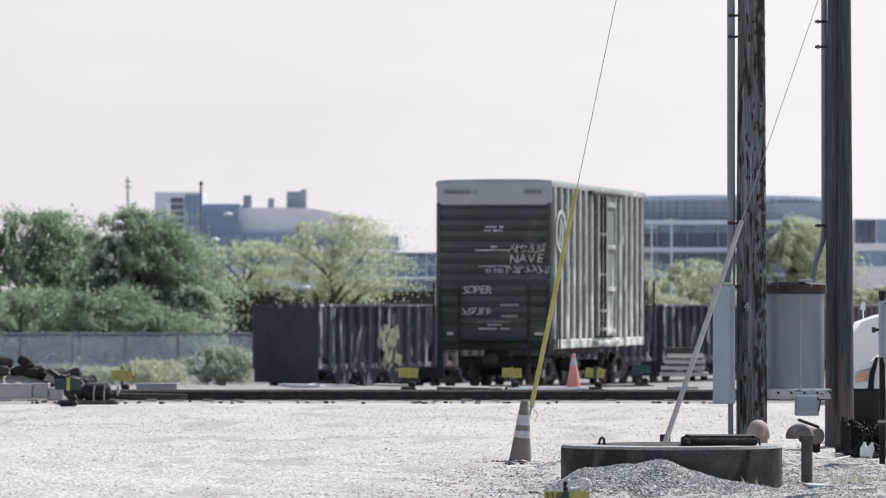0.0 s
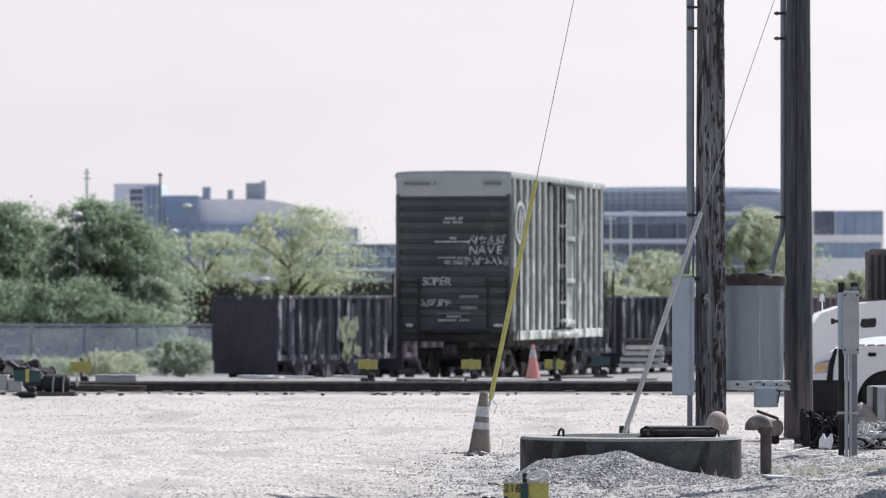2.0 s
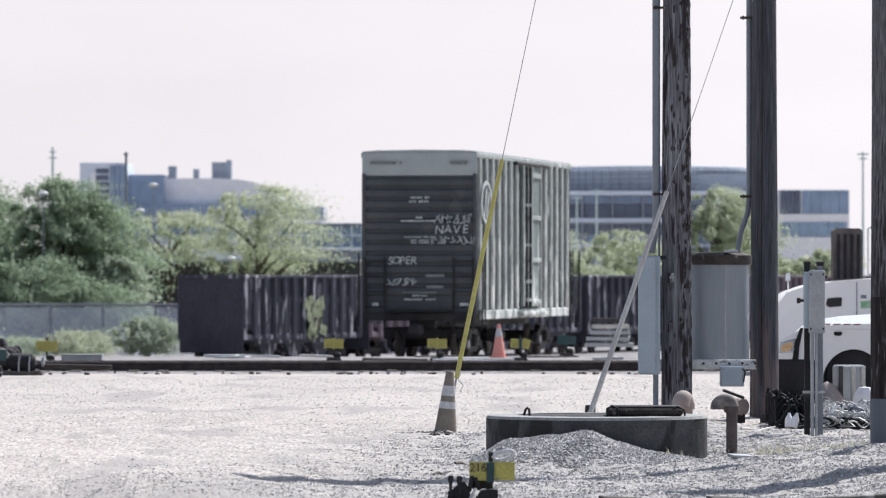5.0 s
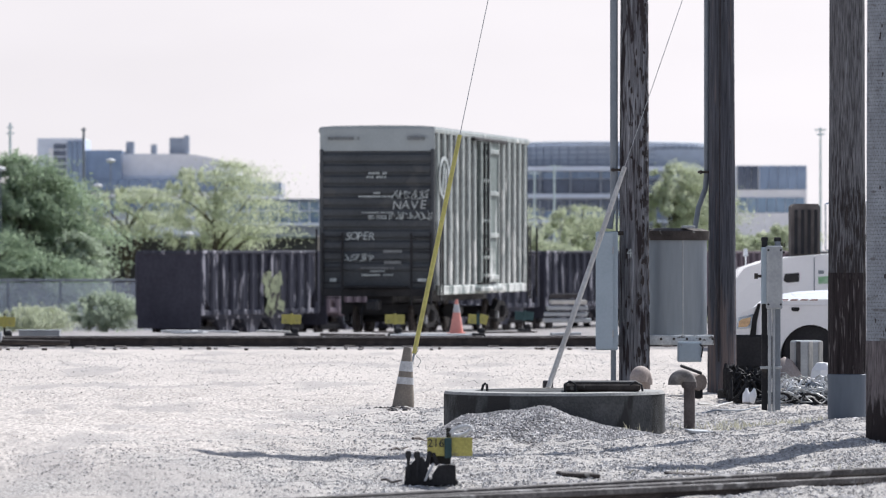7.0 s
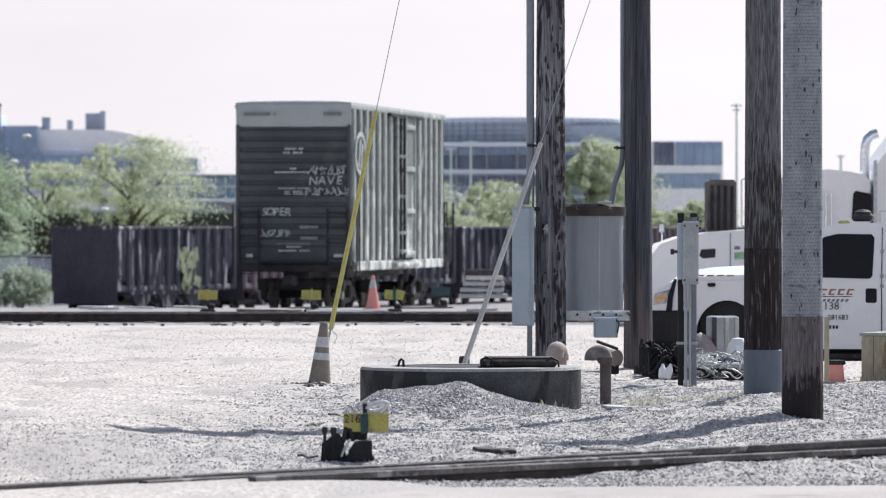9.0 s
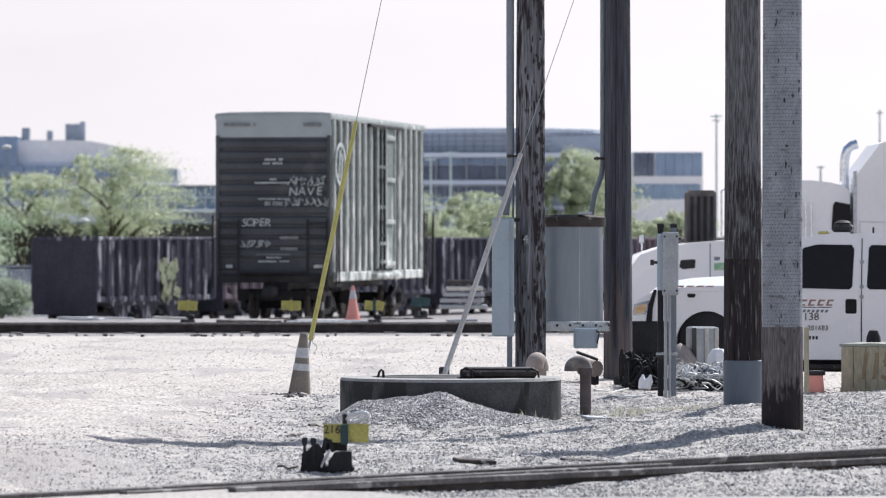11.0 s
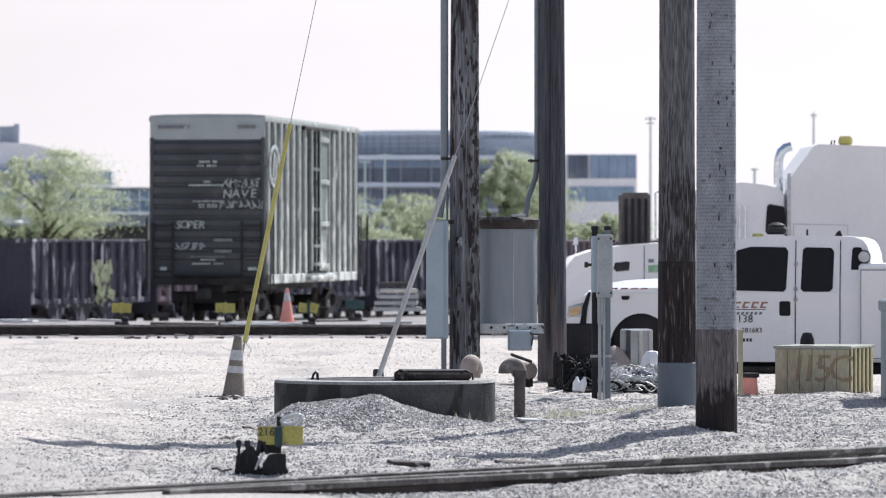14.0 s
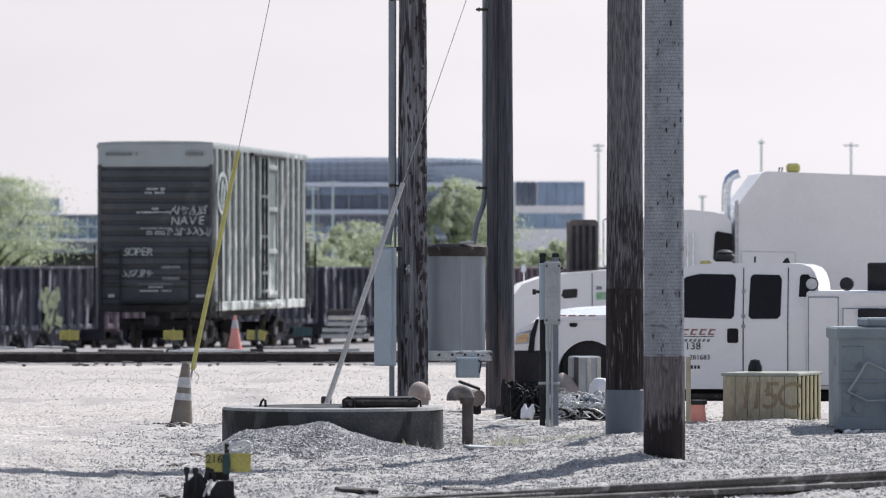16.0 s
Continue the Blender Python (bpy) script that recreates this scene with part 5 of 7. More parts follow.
stick(-0.271, 48.3, -0.062, 49.1, 0.012, M_TIE, "thin dark stick lying on gravel")
stick(-0.465, 40.8, -0.312, 40.5, 0.010, M_TIE, "thin dark twig lying on gravel")
stick(-0.431, 44.8, -0.292, 45.2, 0.008, M_TIE, "thin dark twig lying on gravel")
stick(2.836, 59.6, 3.3, 61.2, 0.014, M_PVC, "pale cable end trailing over gravel", "cable")
stick(2.772, 57.6, 3.503, 59.6, 0.010, M_CONDUIT, "grey cable trailing over gravel", "cable")
stick(6.516, 55.9, 6.708, 56.3, 0.020, M_WHITE_DULL, "short white tube dropped beside a bin", "tube")
stick(6.42, 56.0, 6.588, 56.1, 0.018, M_RUBBER, "short black tube dropped beside a bin", "tube")
for u, d, w, lb in ((1023, 41.4, 0.30, "flat rusty plate lying by the rails"), (1218, 41.8, 0.34, "flat rusty plate lying by the rails"), (1235, 50.5, 0.20, "flat pale plate half buried in gravel"), (1100, 53.4, 0.22, "dark flat plate beside the pit")):
    x = (u - 784) * d / 9500
    t = thing("steel_plate", lb, "plate", pose(x, d, gz(x, d) + 0.012, 2, 3, 12), "scattered plates")
    part("plate", Shape().box((0, 0, 0.012), (w, 0.22, 0.03), 0.006), M_RUSTY if "rusty" in lb or "dark" in lb else M_GALV, t)
rc = random.Random(12)
for k in range(16):
    xx, yy = -0.52 + rc.gauss(0, 0.11), 58.4 + rc.uniform(-0.7, 0.3)
    t = thing("clod", "dark clod of earth beside a cone", "clod", pose(xx, yy, gz(xx, yy), 0, 0, rc.uniform(0, 180)), "clods about the cone")
    part("lump", Shape().lathe((0, 0, 0), [(0.0, -0.01), (rc.uniform(0.03, 0.065), 0.0), (0.025, rc.uniform(0.015, 0.03)), (0.0, 0.035)], 7), rc.choice((M_TIE, M_TIMBER, M_BLACK)), t)
loop = thing("wire_loop", "thin steel wire looped round a cone top", "wire")
lx, ly = -0.298, 58.85
part("wire", Shape().tube([(lx + 0.02 * math.sin(k * 0.9) + 0.004 * k, ly, 0.70 - 0.018 * k) for k in range(14)], 0.004, 5), M_WIRE, loop)


# ---------------------------------------------------------------- service pickup
TX, TY = 7.208, 67.0
TZ = -0.30
pickup = thing("service_truck", "white crew-cab service truck with utility body, parked on lower ground", "truck", Matrix.Translation((TX, TY, TZ)) @ Matrix.Rotation(radians(-11), 4, "Z"))


def px(u):
    return (u - 1414) * 67.0 / 9500


def pz(v):
    return 1.73 - (v - 28 - 447) * 67.0 / 9500 - TZ


arch = [(px(1041 + 56 * math.cos(radians(a))), pz(664 - 60 * math.sin(radians(a)))) for a in range(180, -1, -12)]
low = [(px(903), pz(668)), (px(900), pz(625)), (px(905), pz(600)), (px(918), pz(583)), (px(948), pz(568)), (px(1010), pz(561)), (px(1128), pz(556)), (px(1150), pz(567)), (px(1430), pz(567)), (px(1430), pz(690)), (px(1105), pz(690))]
part("body", Shape().prism(low + list(reversed(arch)), 1, 0.0, 2.0), M_WHITE, pickup, "", True)
hood_out = [(px(910), pz(596)), (px(948), pz(568)), (px(1010), pz(561)), (px(1136), pz(556))]
hood_in = [(px(926), pz(578)), (px(954), pz(554)), (px(1012), pz(545)), (px(1136), pz(538))]
hs = Shape()
hv = [(x, 0.0, z) for x, z in hood_out] + [(x, 0.30, z) for x, z in hood_in] + [(x, 1.70, z) for x, z in hood_in] + [(x, 2.0, z) for x, z in hood_out]
hs.add(hv, [(4 * r + i, 4 * r + i + 1, 4 * r + i + 5, 4 * r + i + 4) for r in range(3) for i in range(3)] + [(0, 4, 8, 12), (3, 15, 11, 7)])
part("hood", hs, M_WHITE, pickup, "white crowned hood", True)
top = [(px(1120), pz(567)), (px(1128), pz(541)), (px(1186), pz(492)), (px(1208), pz(474)), (px(1240), pz(467)), (px(1330), pz(465)), (px(1396), pz(466)), (px(1422), pz(468)), (px(1436), pz(473)), (px(1444), pz(482)), (px(1449), pz(497)), (px(1452), pz(520)), (px(1452), pz(567))]
gh = Shape()
n = len(top)
tv = [(x, 0.0 + (z - pz(567)) * 0.14, z) for x, z in top] + [(x, 2.0 - (z - pz(567)) * 0.14, z) for x, z in top]
gh.add(tv, [tuple(range(n)), tuple(range(2 * n - 1, n - 1, -1))] + [(i, i + n, (i + 1) % n + n, (i + 1) % n) for i in range(n)])
part("cab", gh, M_WHITE, pickup)


def pane(name, pts, out, material, parent, label=""):
    s = Shape()
    lean = lambda z: max(0.0, (z - pz(567)) * 0.14)
    k = len(pts)
    q = [(px(u), lean(pz(v)) - out, pz(v)) for u, v in pts] + [(px(u), lean(pz(v)) + 0.02, pz(v)) for u, v in pts]
    s.add(q, [tuple(range(k)), tuple(range(2 * k - 1, k - 1, -1))] + [(i, i + k, (i + 1) % k + k, (i + 1) % k) for i in range(k)])
    return part(name, s, material, parent, label)


fd = pane("front_door", [(1160, 569), (1316, 569), (1316, 684), (1165, 684), (1150, 640)], 0.006, M_WHITE, pickup)
rd = pane("rear_door", [(1319, 569), (1396, 569), (1396, 684), (1319, 684)], 0.006, M_WHITE, pickup)
pane("window", [(1168, 562), (1296, 565), (1301, 560), (1304, 493), (1299, 486), (1238, 485), (1214, 491), (1196, 510)], 0.008, M_DARKGLASS, pickup, "dark tinted side window")
pane("window", [(1327, 560), (1332, 565), (1378, 565), (1384, 559), (1386, 494), (1381, 487), (1335, 486), (1330, 491)], 0.008, M_DARKGLASS, pickup, "dark tinted side window")
for u in (1317.5, 1397):
    pane("door_seam", [(u - 0.8, 474), (u + 0.8, 474), (u + 0.8, 567), (u - 0.8, 567)], 0.007, M_RUBBER, pickup)
    pane("door_seam", [(u - 0.8, 568), (u + 0.8, 568), (u + 0.8, 686), (u - 0.8, 686)], 0.007, M_RUBBER, pickup)
for u in (1317.5,):
    for v in (516, 560, 578):
        pane("hinge", [(u - 3, v - 3), (u + 4, v - 3), (u + 4, v + 3), (u - 3, v + 3)], 0.02, M_GALV, rd)
pane("door_handle", [(1289, 584), (1292, 582), (1306, 582), (1309, 584), (1309, 606), (1306, 608), (1292, 608), (1289, 606)], 0.012, M_RUBBER, fd, "black recessed door handle")
part("windshield", Shape().add([(px(1132), 0.12, pz(540)), (px(1132), 1.88, pz(540)), (px(1204), 1.72, pz(482)), (px(1204), 0.28, pz(482))], [(0, 1, 2, 3)]), M_DARKGLASS, pickup)
pane("quarter_window", [(1416, 526), (1418, 490), (1421, 486), (1433, 486), (1440, 496), (1444, 526)], 0.008, M_DARKGLASS, pickup, "dark rear quarter window")
pane("hood_gap", [(931, 628), (936, 592), (946, 566), (951, 566), (944, 600), (942, 628)], 0.016, M_RUBBER, pickup, "dark gap beside the headlight")
pane("hood_latch", [(1006, 577), (1007, 573), (1020, 573), (1021, 577), (1018, 580), (1009, 580)], 0.02, M_RUBBER, pickup)
part("hood_lip", Shape().box(((px(950) + px(1128)) / 2, 0.006, pz(568)), (px(1128) - px(950), 0.035, 0.022), 0.006), M_WHITE, pickup)
# livery: plain slanted bars and a rule stand in for the owner's mark
M_LIVERY = surface("rust_orange_livery", (0.33, 0.17, 0.13), (0.27, 0.14, 0.11), scale=5, fine=30, rough=0.5, bump=0)
for k, u in enumerate((1206, 1222, 1238, 1254)):
    pane("livery_bar", [(u, 594), (u + 4, 594), (u + 8, 583), (u + 4, 583)], 0.009, M_LIVERY, fd)
    pane("livery_bar", [(u + 4.5, 586), (u + 14, 586), (u + 15, 583), (u + 5.5, 583)], 0.0095, M_LIVERY, fd)
    pane("livery_bar", [(u + 3, 594), (u + 11, 594), (u + 12, 591.5), (u + 4, 591.5)], 0.0095, M_LIVERY, fd)
pane("livery_rule", [(1200, 597.5), (1262, 597.5), (1268, 596), (1205, 596)], 0.009, M_INK, fd)
for k in range(7):
    pane("livery_bar", [(1204 + k * 8, 606), (1209 + k * 8, 606), (1211 + k * 8, 601), (1206 + k * 8, 601)], 0.009, M_CONDUIT, fd)
for k in range(4):
    pane("livery_bar", [(985 + k * 18, 561), (998 + k * 18, 561), (1001 + k * 18, 558.5), (988 + k * 18, 558.5)], 0.009, M_LIVERY, pickup)


def plate_text(txt, size, u, v, parent):
    lettering(txt, size, Matrix.Translation((px(u), -0.012, pz(v))) @ Matrix.Rotation(radians(90), 4, "X"), M_INK, parent, "numerals", "black fleet numerals", 0, 0.002)


plate_text("138", 0.135, 1228, 614, fd)
plate_text("281683", 0.088, 1240, 634, fd)
for u, v, n_, h_ in ((1224, 651, 3, 6),):
    for k in range(n_):
        pane("mark", [(u + k * 6, v + h_ / 2), (u + k * 6 + 4, v + h_ / 2), (u + k * 6 + 4, v - h_ / 2), (u + k * 6, v - h_ / 2)], 0.009, M_INK, fd)
part("headlight", Shape().prism([(px(908), pz(612)), (px(910), pz(592)), (px(938), pz(585)), (px(934), pz(610))], 1, -0.012, 0.3), M_CHROME, pickup, "clear headlight")
M_AMBER = surface("pale_amber_lens", (0.72, 0.50, 0.30), (0.60, 0.38, 0.20), scale=8, fine=30, rough=0.25, bump=0.05)
part("turn_lamp", Shape().prism([(px(911), pz(609)), (px(912), pz(598)), (px(918), pz(594)), (px(933), pz(591)), (px(932), pz(602)), (px(926), pz(608))], 1, -0.02, 0.05), M_AMBER, pickup, "amber turn lamp")
part("bumper", Shape().box((px(937), 1.0, pz(652)), (0.60, 2.06, 0.50), 0.07), M_BLACK, pickup, "black front bumper and guard")
part("wheel_well", Shape().box((px(1041), 1.0, pz(640)), (0.76, 1.9, 0.55), 0.05), M_BLACK, pickup)
part("chassis", Shape().box((px(1250), 1.0, pz(703)), (4.6, 1.2, 0.14), 0.02), M_BLACK, pickup)
part("running_board", Shape().box((px(1260), 0.02, pz(703)), (2.2, 0.2, 0.06), 0.02), M_RUSTY, pickup)


def wheel(x, y, parent, r=0.40):
    w = part("wheel", Shape().tube([(x, y, r), (x, y + 0.03, r), (x, y + 0.22, r), (x, y + 0.25, r)], [r - 0.04, r, r, r - 0.04], 36), M_RUBBER, parent, "black tyre", True)
    part("rim", Shape().tube([(x, y - 0.012, r), (x, y + 0.1, r)], [0.22, 0.23], 24), M_GALV, w, "", True)
    part("hub", Shape().tube([(x, y - 0.05, r), (x, y + 0.05, r)], 0.07, 12), M_BLACK, w)


for x in (px(1041), px(1560)):
    for y in (0.06, 1.7):
        wheel(x, y, pickup)
ub = part("utility_body", Shape().box((px(1431) + 1.5, 1.0, (pz(515) + pz(690)) / 2), (3.0, 2.2, pz(515) - pz(690)), 0.03), M_WHITE_DULL, pickup, "white steel utility body")
for a, b_, v0, v1 in ((1436, 1487, 527, 682), (1497, 1560, 547, 610), (1497, 1560, 615, 682)):
    d_ = part("locker_door", Shape().box(((px(a) + px(b_)) / 2, -0.105, (pz(v0) + pz(v1)) / 2), (px(b_) - px(a), 0.03, pz(v0) - pz(v1)), 0.006), M_WHITE_DULL, ub)
    part("latch", Shape().box((px(b_) - 0.05, -0.13, (pz(v0) + pz(v1)) / 2), (0.06, 0.03, 0.09), 0.006), M_GALV, d_)
    part("seam", Shape().box(((px(a) + px(b_)) / 2, -0.098, (pz(v0) + pz(v1)) / 2), (px(b_) - px(a) + 0.022, 0.03, pz(v0) - pz(v1) + 0.022)), M_CONDUIT, d_)
sl = part("work_lamp", Shape().tube([(px(1440), -0.02, pz(503)), (px(1440), 0.10, pz(503))], [0.085, 0.06], 20), M_BLACK, pickup, "round black work lamp")
part("lens", Shape().tube([(px(1440), -0.03, pz(503)), (px(1440), -0.015, pz(503))], 0.07, 20), M_REFLECT, sl, "pale lens")
part("lamp_bracket", Shape().box((px(1440), 0.05, pz(515)), (0.07, 0.05, 0.08), 0.01), M_BLACK, pickup)
part("hose_reel", Shape().tube([(px(1498), 0.3, pz(503)), (px(1498), 0.5, pz(503))], 0.085, 20), M_BLACK, pickup, "dark hose reel")
part("rear_case", Shape().box((px(1560), 0.3, pz(492)), (0.32, 0.4, 0.38), 0.02), M_BLACK, pickup, "black equipment case")
part("dark_tray", Shape().box((px(1555), -0.12, pz(555)), (0.45, 0.1, 0.12), 0.02), M_BLACK, pickup)
part("beacon", Shape().box((px(1276), 0.6, pz(456)), (0.26, 0.3, 0.10), 0.03).lathe((px(1276), 0.6, pz(452)), [(0.10, 0), (0.11, 0.04), (0.06, 0.07), (0, 0.075)], 14), M_BLACK, pickup, "dark roof beacon")
part("marker_lamp", Shape().box((px(1245), 0.4, pz(465)), (0.14, 0.1, 0.05), 0.015), M_YELLOW, pickup, "amber roof marker")
part("aerial", Shape().tube([(px(1332), 0.5, pz(468)), (px(1332), 0.5, pz(454))], 0.012, 6), M_RUBBER, pickup)
part("aerial", Shape().prism([(px(1380), pz(467)), (px(1396), pz(468)), (px(1391), pz(456)), (px(1386), pz(458))], 1, 0.5, 0.54), M_RUBBER, pickup)
part("mirror", Shape().box((px(1170), -0.25, pz(540)), (0.06, 0.2, 0.28), 0.03), M_RUBBER, pickup)

# ---------------------------------------------------------------- big white truck behind
SD = 95.0
semi = thing("box_truck", "white conventional truck with a tall plain box body", "truck", pose(0, 0, 0))


def sxz(pts):
    return [((u + 392 - 784) * SD / 9500, 1.73 - (v - 28 - 447) * SD / 9500) for u, v in pts]


part("hood", Shape().prism(sxz([(905, 640), (903, 560), (908, 525), (925, 503), (960, 491), (1010, 483), (1090, 477), (1110, 477), (1110, 640)]), 1, SD, SD + 2.1), M_WHITE, semi, "long white sloping hood", True)
part("hood_seam", Shape().prism(sxz([(1048, 560), (1048, 484), (1050, 484), (1050, 560)]), 1, SD - 0.006, SD + 0.01), M_CONDUIT, semi)
part("hood_vent", Shape().prism(sxz([(994, 524), (997, 513), (1021, 511), (1023, 513), (1022, 527), (1000, 529)]), 1, SD - 0.012, SD + 0.02), M_DARKGLASS, semi, "dark vent opening")
M_GREENSIGN = surface("green_white_sticker", (0.16, 0.42, 0.18), (0.5, 0.6, 0.5), scale=6, fine=20, rough=0.5, bump=0)
part("sticker", Shape().prism(sxz([(1056, 531), (1056, 518), (1077, 517), (1077, 530)]), 1, SD - 0.008, SD + 0.01), M_GREENSIGN, semi, "green and white sticker")
part("sticker", Shape().prism(sxz([(1056, 513), (1056, 507), (1066, 507), (1066, 513)]), 1, SD - 0.008, SD + 0.01), M_CONDUIT, semi)
part("cab", Shape().prism(sxz([(1100, 640), (1100, 478), (1128, 402), (1142, 384), (1180, 373), (1225, 371), (1262, 375), (1288, 381), (1297, 392), (1299, 640)]), 1, SD, SD + 2.2), M_WHITE, semi, "", True)
part("window", Shape().prism(sxz([(1264, 458), (1267, 414), (1271, 409), (1298, 414), (1299, 462)]), 1, SD - 0.015, SD + 0.01), M_DARKGLASS, semi, "dark sleeper window")
part("window", Shape().prism(sxz([(1140, 455), (1142, 412), (1150, 404), (1205, 404), (1210, 455)]), 1, SD - 0.015, SD + 0.01), M_DARKGLASS, semi, "dark side window")
for u in (1218, 1228):
    part("grab_rail", Shape().tube([(sxz([(u, 412)])[0][0], SD - 0.06, sxz([(u, 412)])[0][1]), (sxz([(u, 480)])[0][0], SD - 0.06, sxz([(u, 480)])[0][1])], 0.016, 8), M_CHROME, semi)
stk = sxz([(1292, 480), (1292, 345), (1293, 328), (1297, 316), (1305, 309), (1315, 306)])
part("exhaust", Shape().tube([(x, SD + 0.5, z) for x, z in stk], 0.085, 18), M_CHROME, semi, "curved chrome exhaust stack", True)
part("box_body", Shape().prism(sxz([(1304, 650), (1304, 372), (1308, 362), (1350, 306), (1358, 303), (1760, 318), (1760, 650)]), 1, SD - 0.1, SD + 2.3), M_WHITE_DULL, semi, "tall plain white box body with a clipped corner")
part("edge_strip", Shape().prism(sxz([(1302, 640), (1302, 356), (1308, 354), (1308, 640)]), 1, SD - 0.13, SD - 0.08), M_REFLECT, semi)
hp = part("access_panel", Shape().prism(sxz([(1314, 470), (1314, 445), (1409, 447), (1409, 470)]), 1, SD - 0.112, SD - 0.1), M_WHITE_DULL, semi)
for a_, b_ in (((1313, 470), (1314, 444)), ((1409, 470), (1410, 446))):
    part("panel_seam", Shape().prism(sxz([(a_[0], a_[1]), (a_[0], b_[1]), (b_[0], b_[1]), (b_[0], a_[1])]), 1, SD - 0.118, SD - 0.105), M_REFLECT, semi)
part("panel_seam", Shape().prism(sxz([(1313, 445.5), (1313, 444), (1410, 446), (1410, 447.5)]), 1, SD - 0.118, SD - 0.105), M_REFLECT, semi)
part("beacon", Shape().box((*[sxz([(1413, 296)])[0][0]], SD + 0.6, sxz([(1413, 296)])[0][1]), (0.24, 0.2, 0.17), 0.04), M_YELLOW, semi, "amber roof beacon")
for u in (1386, 1391):
    q = sxz([(u, 304), (u + 2, 295)])
    part("aerial", Shape().tube([(q[0][0], SD + 0.5, q[0][1]), (q[1][0], SD + 0.5, q[1][1])], 0.012, 6), M_RUBBER, semi)
for x in sxz([(990, 0), (1400, 0), (1520, 0)]):
    for y in (SD + 0.05, SD + 1.9):
        wheel(x[0], y, semi, 0.5)
part("frame_rail", Shape().prism(sxz([(930, 668), (930, 640), (1740, 640), (1740, 668)]), 1, SD + 0.5, SD + 1.7), M_BLACK, semi)
ac = part("air_cleaner", Shape().prism(sxz([(1022, 484), (1022, 392), (1028, 387), (1070, 387), (1075, 392), (1075, 484)]), 1, SD + 2.2, SD + 2.9), M_TIE, semi, "dark ribbed air cleaner")
for k in range(4):
    q = sxz([(1028 + k * 12, 478), (1028 + k * 12, 398), (1034 + k * 12, 398), (1034 + k * 12, 478)])
    part("louvre", Shape().prism(q, 1, SD + 2.17, SD + 2.2), M_BLACK, ac)
q = sxz([(1074, 388), (1067, 390), (1067, 470), (1074, 472)])
part("mirror_bracket", Shape().tube([(x, SD - 0.25, z) for x, z in q] + [(q[-1][0] + 0.3, SD + 0.05, q[-1][1])] , 0.02, 8), M_CHROME, semi, "chrome mirror bracket")
mv = sxz([(928, 500), (928, 480)])
part("hood_mirror", Shape().tube([(mv[0][0], SD + 0.1, mv[0][1]), (mv[1][0], SD + 0.1, mv[1][1])], 0.012, 6).tube([(mv[1][0], SD + 0.1, mv[1][1] - 0.02), (mv[1][0], SD + 0.1, mv[1][1] + 0.12)], [0.05, 0.035], 10), M_CHROME, semi, "chrome hood mirror")

# ---------------------------------------------------------------- crates and bucket in front of the truck
M_CRATE = surface("weathered_olive_timber", (0.42, 0.385, 0.29), (0.33, 0.305, 0.22), scale=4, fine=40, rough=0.85, bump=0.2, stretch=(1, 1, 0.25), wear=(0.23, 0.215, 0.16), wear_at=0.68, wear_scale=5)
# lighter copy of the crate timber: sunlight coloured into the right-hand slats
M_CRATE_SUNLIT = surface("sunlit_crate_timber", (0.72, 0.68, 0.48), (0.62, 0.58, 0.4), scale=4, fine=40, rough=0.85, bump=0.2, stretch=(1, 1, 0.25))
M_SPRAY = surface("faded_red_brown_spray", (0.25, 0.19, 0.125), (0.29, 0.24, 0.155), scale=8, fine=40, rough=0.9, bump=0)
crx = 6.455
crate = thing("timber_crate", "olive timber crate with faded sprayed figures on gravel", "crate", Matrix.Translation((crx, 60.0, gz(crx, 60) - 0.02)) @ Matrix.Rotation(radians(-20), 4, "Z"))
CW, CH = 0.86, 0.55
part("case", Shape().box((-CW / 2, 0.56, CH / 2), (CW - 0.02, 1.10, CH - 0.03), 0.01), M_CRATE, crate)
for k in range(6):
    part("plank", Shape().box((-CW + 0.074 + k * 0.1425, -0.008, CH / 2), (0.138, 0.028, CH - 0.06), 0.005), M_CRATE, crate)
    part("slat", Shape().box((0.002, 0.09 + k * 0.19, CH / 2), (0.03, 0.15, CH - 0.06), 0.008, Matrix.Rotation(0.25, 4, "Z")), M_CRATE_SUNLIT, crate)
M_CRATE_LID = surface("grey_green_lid_board", (0.36, 0.37, 0.32), (0.27, 0.28, 0.24), scale=4, fine=40, rough=0.85, bump=0.2)
part("lid", Shape().box((-CW / 2, 0.56, CH - 0.01), (CW + 0.04, 1.16, 0.035), 0.008), M_CRATE_LID, crate, "grey-green lid board")
part("skid", Shape().box((-CW / 2, 0.03, 0.03), (CW + 0.02, 0.1, 0.07), 0.01), M_CRATE, crate)
part("skid", Shape().box((-CW / 2, 1.05, 0.03), (CW + 0.02, 0.1, 0.07), 0.01), M_CRATE, crate)
for ch_, dx_, sh_ in (("1", -0.60, 0.12), ("1", -0.475, 0.12), ("5", -0.31, 0.1), ("C", -0.10, 0.05)):
    lettering(ch_, 0.44, Matrix.Translation((dx_, -0.026, 0.29)) @ Matrix.Rotation(radians(90), 4, "X"), M_SPRAY, crate, "sprayed_figure", "faded red-brown sprayed figure", sh_, 0.002)
rock = thing("cable_reel", "small dark object resting on a crate lid", "reel", Matrix.Translation((6.024, 60.45, CH + gz(crx, 60) + 0.0)))
part("lump", Shape().lathe((0, 0, 0), [(0.0, 0.0), (0.085, 0.0), (0.08, 0.06), (0.05, 0.13), (0, 0.14)], 9), M_BLACK, rock)
bx = 5.331
bucket = thing("bucket", "orange plastic bucket with a black rim on gravel", "bucket", pose(bx, 60.0, gz(bx, 60)))
